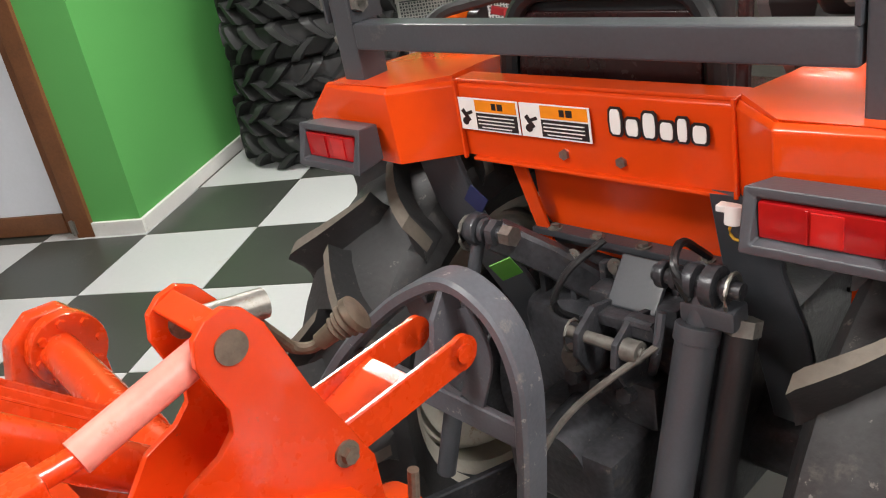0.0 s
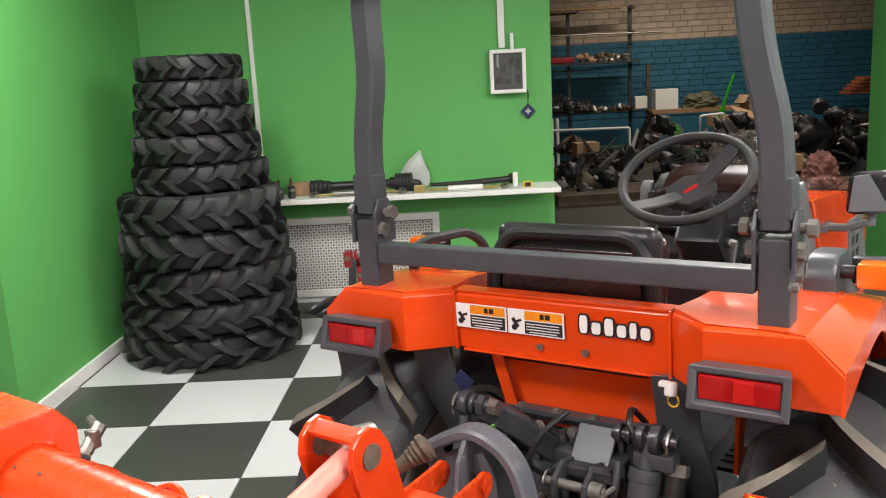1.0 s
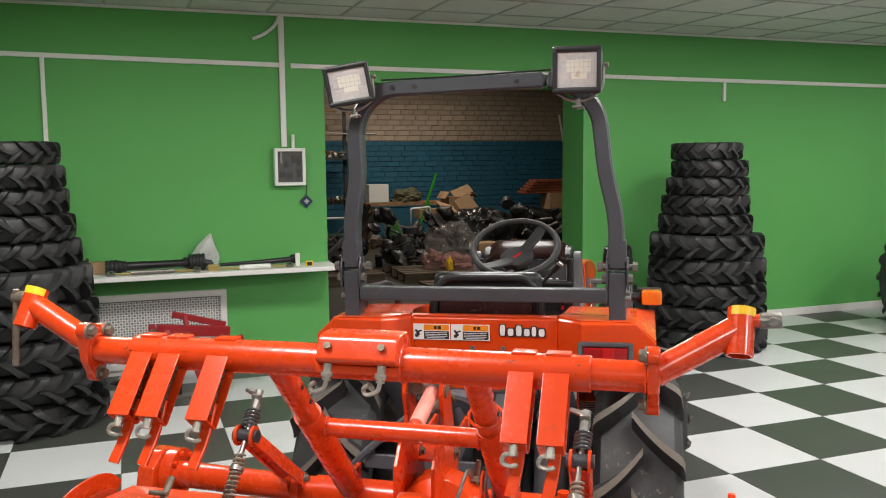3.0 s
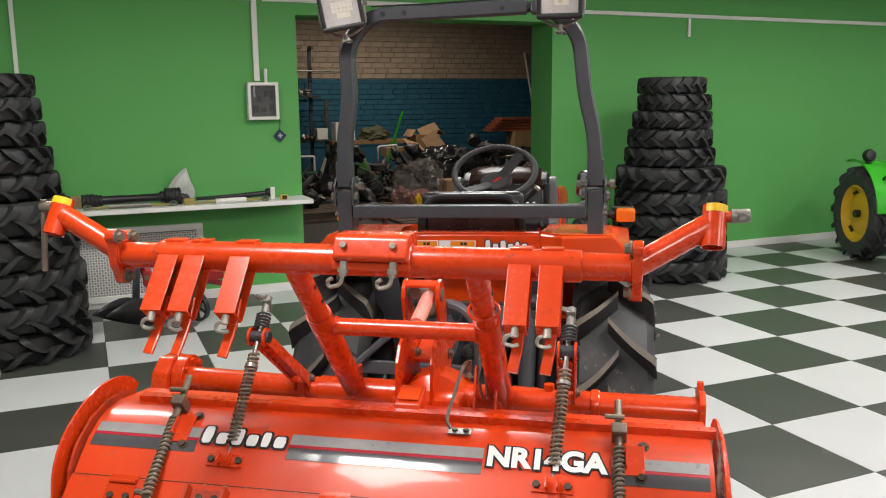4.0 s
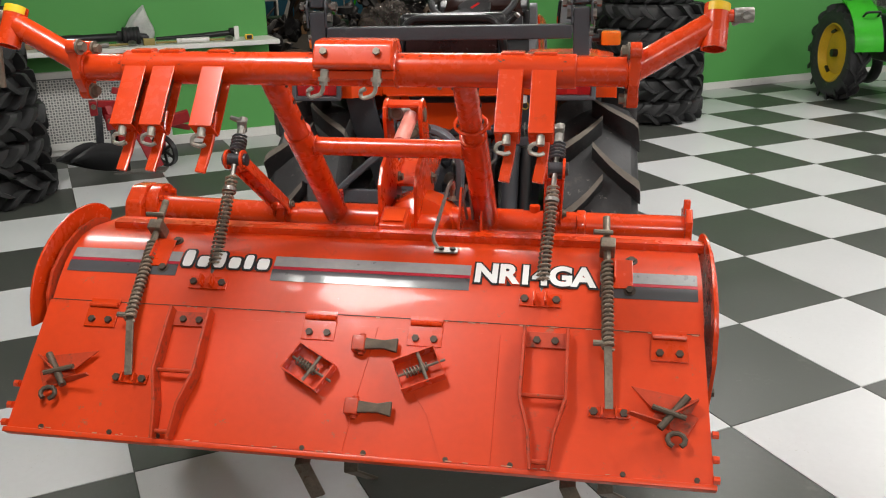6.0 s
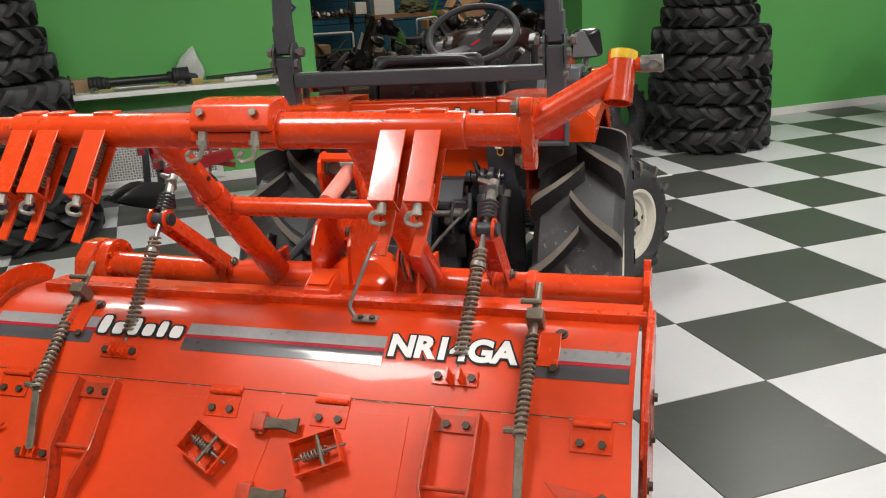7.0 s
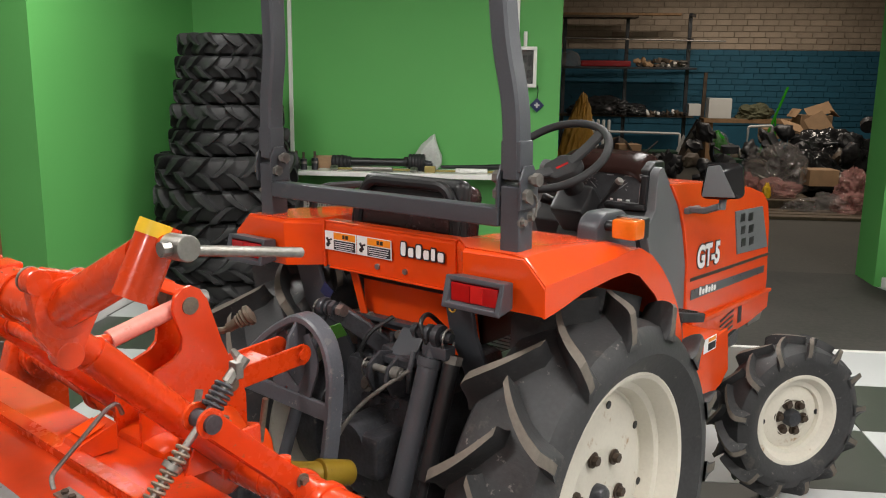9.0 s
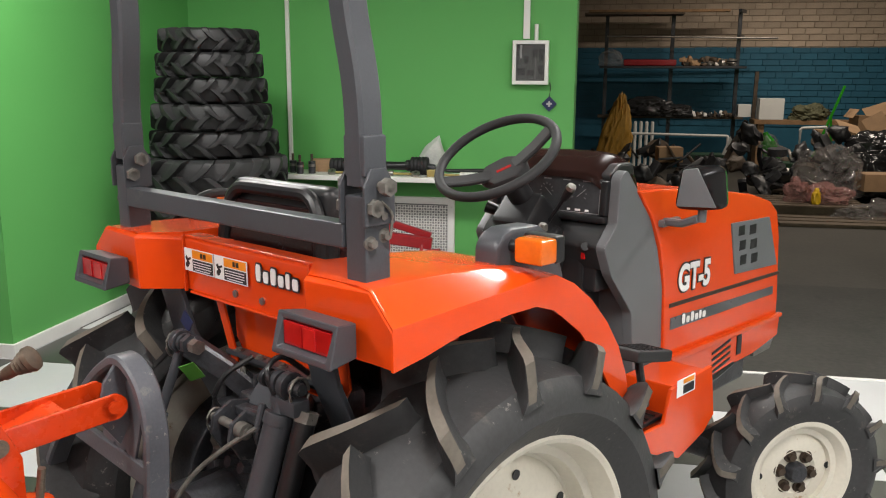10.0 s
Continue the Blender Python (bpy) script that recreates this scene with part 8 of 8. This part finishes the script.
for k in range(16):
    part("machine_part", moved(lump(rs_.uniform(0.03, 0.06), 0.05, rs_.uniform(0.03, 0.06), 190 + k, 0.5, 2), Matrix.Translation((-0.35 + 0.05 * k, rs_.uniform(-0.12, 0.1), 0.0))), rs_.choice([M_JUNK2, M_JUNK, M_STEEL, M_TRIM]), small_low, even=False)
for k in range(26):
    part("machine_part", moved(lump(rs_.uniform(0.04, 0.08), 0.05, rs_.uniform(0.03, 0.07), 90 + k, 0.5, 2), Matrix.Translation((-0.4 + 0.03 * k, rs_.uniform(-0.12, 0.1), 0.0 if k % 3 else 0.06))), rs_.choice([M_JUNK2, M_CARD, M_STEEL, M_JUNK2]), small, even=False)
solid("clear_bag", crumpled(0.2, 0.12, 0.17, 14, 0.3), M_FILM, "clear plastic bag on the rack shelf", "bag", pose(-1.66, 11.2, 1.70), smooth=75)
solid("olive_bag", crumpled(0.28, 0.16, 0.17, 33, 0.4), M_CAMO, "olive patterned canvas bag on the bench", "bag", pose(1.42, 11.1, 0.87), smooth=60)
solid("pipe_rail", rod([(-1.5, 10.75, 0.0), (-1.5, 10.75, 0.64), (0.18, 10.75, 0.62), (0.18, 10.75, 0.0)], 0.02, 8, 0.03), M_TRIM, "low white pipe rail before the radiator", "rail")
arm = thing("mower_arm", "black machine arm standing up out of the heap", "machine arm", pose(0.0, 9.5, 0.0))
part("arm_tube", join(cyl((-0.1, 0, 0.2), (0.25, 0, 0.92), 0.035, n=12, bev=0.006), box((-0.08, 0, 0.25), (0.2, 0.16, 0.3), 0.03)), M_BLACK, arm)
part("arm_plate", prism([(-0.09, 0.38), (-0.02, 0.4), (0.06, 0.66), (0.03, 0.7)], "y", -0.06, -0.045, 0.002), M_TRIM, arm, "pale plate")


def pallet(x, y, z_, turn, label, mat=M_WOOD_OLD):
    p = thing("pallet", label, "pallet", pose(x, y, z_, 0, 0, turn), "pallets")
    for k in range(5):
        part("board", box((0, -0.36 + 0.18 * k, 0.125), (1.2, 0.12, 0.022), 0.003), mat, p)
    for yy in (-0.35, 0, 0.35):
        part("bearer", box((0, yy, 0.058), (1.2, 0.09, 0.11), 0.003), mat, p)
    return p


pallet(-0.9, 7.2, 0, 4, "wooden pallet on the workshop floor")
pallet(0.55, 7.0, 0, -3, "wooden pallet under machine parts")
pallet(2.2, 6.8, 0, 2, "wooden pallet under wrapped goods")
for k in range(4):
    pallet(2.6, 10.6, 0.15 * k, 3 * k, "wooden pallet in a pile")
for k in range(3):
    solid("plank", box((0, 0, 0), (3.6, 0.16, 0.035), 0.004), M_WOOD_OLD, "grey brown plank lying on the workshop floor", "plank", pose(1.9, 6.05 + 0.2 * k, 0.02, 0, 0, 1 - k), "planks on the floor")
# wrapped goods and bags
solid("wrapped_load", crumpled(0.36, 0.32, 0.42, 3), M_FILM, "bundle wrapped in clear stretch film", "bundle", pose(0.86, 7.35, 0.14), smooth=75)
for k, (x, y, sx, sz) in enumerate([(0.47, 6.98, 0.13, 0.17), (0.78, 6.9, 0.22, 0.13), (1.2, 6.5, 0.26, 0.14), (1.62, 6.78, 0.17, 0.24), (0.95, 6.55, 0.2, 0.08), (1.55, 6.42, 0.24, 0.16), (2.3, 6.5, 0.35, 0.16), (2.9, 6.6, 0.28, 0.22)]):
    solid("pink_film", crumpled(sx, 0.2, sz, 8 + k, 0.5), M_PINKFILM if k not in (4, 2) else M_FILM, "crumpled pink packing film on a pallet" if k not in (4, 2) else "crumpled clear packing film on a pallet", "film", pose(x, y, 0.0 if y < 6.6 else 0.13), "crumpled films", smooth=75)
solid("black_film", crumpled(0.66, 0.5, 0.52, 31, 0.24), M_BLACKFILM, "heap of shiny black plastic film", "film", pose(1.95, 8.8, 0.1), smooth=75)
solid("black_film", crumpled(0.42, 0.35, 0.34, 37, 0.28), M_BLACKFILM, "smaller heap of shiny black plastic film", "film", pose(1.5, 8.1, 0.1), smooth=75)
solid("black_film", crumpled(0.6, 0.4, 0.5, 41, 0.28), M_BLACKFILM, "heap of shiny black plastic film", "film", pose(3.0, 9.2, 0.1), smooth=75)
b = crumpled(0.25, 0.2, 0.68, 51, 0.2)
for v in b.verts:
    v.co.x *= 1.15 - 0.55 * max(0, v.co.z)
    v.co.x += 0.1 * v.co.z
solid("ochre_sack", b, M_YBAG, "upright ochre plastic sack", "sack", pose(-1.62, 8.7, 0.3), smooth=30)
solid("crate", box((0, 0, 0.15), (0.55, 0.4, 0.3), 0.01), M_JUNK, "dark plastic crate under the sack", "crate", pose(-1.62, 8.7, 0.0))
oc = thing("open_carton", "open brown cardboard box with its flaps up", "box", pose(2.1, 10.25, 0.605, 0, 0, 8))
part("carton_body", join(*[box((x * 0.24, y * 0.17, 0.19), (0.012 if x else 0.49, 0.012 if y else 0.33, 0.38), 0.002) for x, y in ((1, 0), (-1, 0), (0, 1), (0, -1))], box((0, 0, 0.008), (0.47, 0.33, 0.012))), M_CARD, oc)
for x, tw in ((-0.29, -55), (0.3, 40)):
    part("flap", box((x, 0, 0.41), (0.15, 0.33, 0.008), 0.001, rot(ry=tw)), M_CARD, oc)
for k, (x, y, z_, sx, sy, sz, a, bt, tw) in enumerate([(2.18, 10.2, 1.06, 0.46, 0.012, 0.2, 12, -35, -18), (1.98, 9.5, 0.88, 0.3, 0.012, 0.32, -8, -20, -32), (1.62, 9.5, 0.84, 0.34, 0.3, 0.012, 5, 24, 18), (2.45, 10.35, 0.64, 0.5, 0.2, 0.06, 8, 0, 0), (1.75, 10.5, 0.677, 0.7, 0.3, 0.16, 3, 0, 0), (-0.86, 8.6, 0.5, 0.32, 0.26, 0.2, 8, 0, 0), (1.38, 7.3, 0.34, 0.36, 0.3, 0.2, 6, 0, 0)]):
    solid("cardboard", box((0, 0, 0), (sx, sy, sz), 0.004, rot(0, 0, a) @ rot(bt, 0, 0) @ rot(0, tw, 0)), M_CARD, "brown cardboard among the heaps", "cardboard", pose(x, y, z_), "cardboard pieces")
for k in range(5):
    solid("plank", box((0, 0, 0), (2.4, 0.3, 0.05), 0.004), M_WOOD_RED, "reddish plank in a stack by the brick wall", "plank", pose(4.9 + 0.05 * k, 10.9, 1.0 + 0.055 * k, 0, 0, 1.5 * k - 3), "reddish planks")
for k, (x, z_) in enumerate([(4.2, 0.0), (4.85, 0.0), (5.5, 0.0), (4.3, 0.34), (4.95, 0.34), (5.6, 0.34), (4.5, 0.66), (5.2, 0.66)]):
    solid("crate", box((0, 0, 0.16), (0.58, 0.4, 0.31), 0.008), M_JUNK2 if k % 2 else M_CARD, "brown crate in a stack", "crate", pose(x, 10.9, z_, 0, 0, 2 * (k % 3)), "stacked crates")
solid("white_pole", rod([(5.33, 11.5, 0.0), (5.05, 11.9, 2.55)], 0.025, 8), M_TRIM, "thin white pole against the brick wall", "pole")
solid("green_bar", box((0, 0, 0.74), (0.035, 0.035, 1.5), 0.004), M_GREENPAINT, "bright green metal bar leaning on the heap", "bar", pose(1.2, 10.2, 0.0, 0, 19, 0))
solid("green_bar", box((0, 0, 0.5), (0.03, 0.03, 1.0), 0.004), M_GREENPAINT, "shorter bright green metal bar beside the long one", "bar", pose(1.62, 10.28, 0.0, 0, -4, 0))
gb = thing("green_canister", "bright green canister in a clear plastic bag", "canister", pose(0.55, 9.0, 0.4, 0, -18, 0))
part("canister", moved(lathe([(0, 0), (0.1, 0.01), (0.11, 0.05), (0.105, 0.22), (0.08, 0.3), (0.04, 0.36), (0.03, 0.41), (0, 0.41)], 20), Matrix.Diagonal((1, 0.7, 1, 1))), M_GREENPAINT, gb)
part("bag", crumpled(0.16, 0.13, 0.25, 77, 0.35), M_FILM, gb, "clear crumpled bag")
solid("crate", box((0, 0, 0.2), (0.4, 0.4, 0.4), 0.02), M_GREENDARK, "dark green plastic crate under the canister", "crate", pose(0.6, 9.0, 0.0))
solid("crate", box((0, 0, 0.22), (0.5, 0.35, 0.44), 0.02), M_GREENDARK, "dark green plastic crate in the heap", "crate", pose(-0.28, 9.6, 0.0))
solid("yellow_part", lump(0.05, 0.05, 0.11, 78, 0.4, 3), M_YELLOWCAP, "small yellow part among the films", "machine part", pose(0.62, 6.75, 0.13), smooth=30)
fr = thing("white_frame", "white tubular frame among the heaps", "frame", pose(1.15, 9.6, 0.0))
part("frame_tube", rod([(-0.15, 0, 0), (-0.15, 0, 0.82), (0.2, 0, 0.84), (0.2, 0, 0)], 0.02, 8, 0.04), M_TRIM, fr)
rdt = thing("cast_radiator", "old white ribbed radiator by the brick wall", "radiator", pose(-1.42, 10.95, 0.0))
for k in range(6):
    part("rib", box((0.09 * k, 0, 0.41), (0.05, 0.1, 0.82), 0.02), M_TRIM, rdt)

# bricks of the far wall
BW, BH, BJ = 0.262, 0.09, 0.011
bm_mesh = {}
for nm, mat in (("cream", M_BRICK), ("blue", M_BRICK_BLUE)):
    me = bpy.data.meshes.new("brick")
    bb = box((0, 0, 0), (BW - 0.006, 0.1, BH), 0.003, None, 1)
    bb.to_mesh(me)
    bb.free()
    me.materials.append(mat)
    bm_mesh[nm] = me
up = bpy.data.objects["wall_workshop_core_upper"]
lowc = bpy.data.objects["wall_workshop_core_lower"]
rest = {"cream": ([], []), "blue": ([], [])}
count = {"cream": 0, "blue": 0}
rb = random.Random(5)
for j in range(int(BZ / (BH + BJ)) - 1):
    z_ = (j + 0.5) * (BH + BJ)
    nm = "cream" if z_ > BLUE_Z else "blue"
    if z_ < 0.75:
        continue
    for i in range(int((BX1 - BX0) / BW)):
        x = BX0 + (i + 0.5 + (0.5 if j % 2 else 0) + 0.17 * math.sin(j * 2.3)) * BW
        if x < -2.4 or x > 7.6:
            continue
        dy = rb.uniform(-0.004, 0.004)
        near = -0.2 < x < 2.9 and z_ < 2.75 and count[nm] < 150
        if near:
            ob = new("brick", bm_mesh[nm])
            ob.location = (x, YW2 + 0.02 + dy, z_)
            ob.parent = up if nm == "cream" else lowc
            count[nm] += 1
        else:
            vs, fs = rest[nm]
            k = len(vs)
            hx, hz = (BW - 0.006) / 2, BH / 2
            y0, y1 = YW2 - 0.03 + dy, YW2 + 0.07
            c = 0.004
            vs += [(x - hx, y1, z_ - hz), (x + hx, y1, z_ - hz), (x + hx, y1, z_ + hz), (x - hx, y1, z_ + hz), (x - hx + c, y0, z_ - hz + c), (x + hx - c, y0, z_ - hz + c), (x + hx - c, y0, z_ + hz - c), (x - hx + c, y0, z_ + hz - c)]
            fs += [(k + 4, k + 5, k + 6, k + 7)] + [(k + a, k + (a + 1) % 4, k + 4 + (a + 1) % 4, k + 4 + a) for a in range(4)]
for nm, mat, core in (("cream", M_BRICK, up), ("blue", M_BRICK_BLUE, lowc)):
    me = bpy.data.meshes.new("brickwork")
    me.from_pydata(*[rest[nm][0], [], rest[nm][1]])
    me.materials.append(mat)
    ob = new("brickwork", me)
    ob.parent = core
    tagged(ob, kind="stuff")

# ---- floor tiles: 0.6 m chequerboard ----
T = 0.6
floor = structure("floor", box(((X0 + X1) / 2, (Y0 + YB) / 2, -0.06), (X1 - X0, YB - Y0, 0.1)), M_GROUT, "black and white chequered floor of large square tiles")
tile_mesh = {}
for nm, mat in (("white", M_TILE_W), ("dark", M_TILE_D)):
    me = bpy.data.meshes.new("tile")
    bb = box((0, 0, -0.004), (T - 0.0035, T - 0.0035, 0.008), 0.0008, None, 1)
    bb.to_mesh(me)
    bb.free()
    me.materials.append(mat)
    tile_mesh[nm] = me
far = {"white": ([], []), "dark": ([], [])}
for i in range(-12, 12):
    for j in range(-14, 5):
        x0_, y0_, x1_, y1_ = i * T, j * T, (i + 1) * T, (j + 1) * T
        if y0_ >= YB or x0_ >= X1 or x1_ <= X0 or (y0_ >= YC + 0.2 and x1_ <= XL - 0.1):
            continue
        nm = "dark" if (i + j) % 2 else "white"
        if y1_ <= YB and -8 <= i <= 7 and -7 <= j:
            ob = new("tile", tile_mesh[nm])
            ob.location = ((x0_ + x1_) / 2, (y0_ + y1_) / 2, 0)
            ob.parent = floor
        else:
            y1_ = min(y1_, YB)
            vs, fs = far[nm]
            k = len(vs)
            g = 0.0018
            vs += [(x0_ + g, y0_ + g, 0), (x1_ - g, y0_ + g, 0), (x1_ - g, y1_ - g, 0), (x0_ + g, y1_ - g, 0), (x0_ + g, y0_ + g, -0.01), (x1_ - g, y0_ + g, -0.01), (x1_ - g, y1_ - g, -0.01), (x0_ + g, y1_ - g, -0.01)]
            fs += [(k, k + 1, k + 2, k + 3)] + [(k + a, k + 4 + a, k + 4 + (a + 1) % 4, k + (a + 1) % 4) for a in range(4)]
for nm, mat in (("white", M_TILE_W), ("dark", M_TILE_D)):
    me = bpy.data.meshes.new("tiles")
    me.from_pydata(far[nm][0], [], far[nm][1])
    me.materials.append(mat)
    ob = new("tiles", me)
    ob.parent = floor
    tagged(ob, kind="stuff")
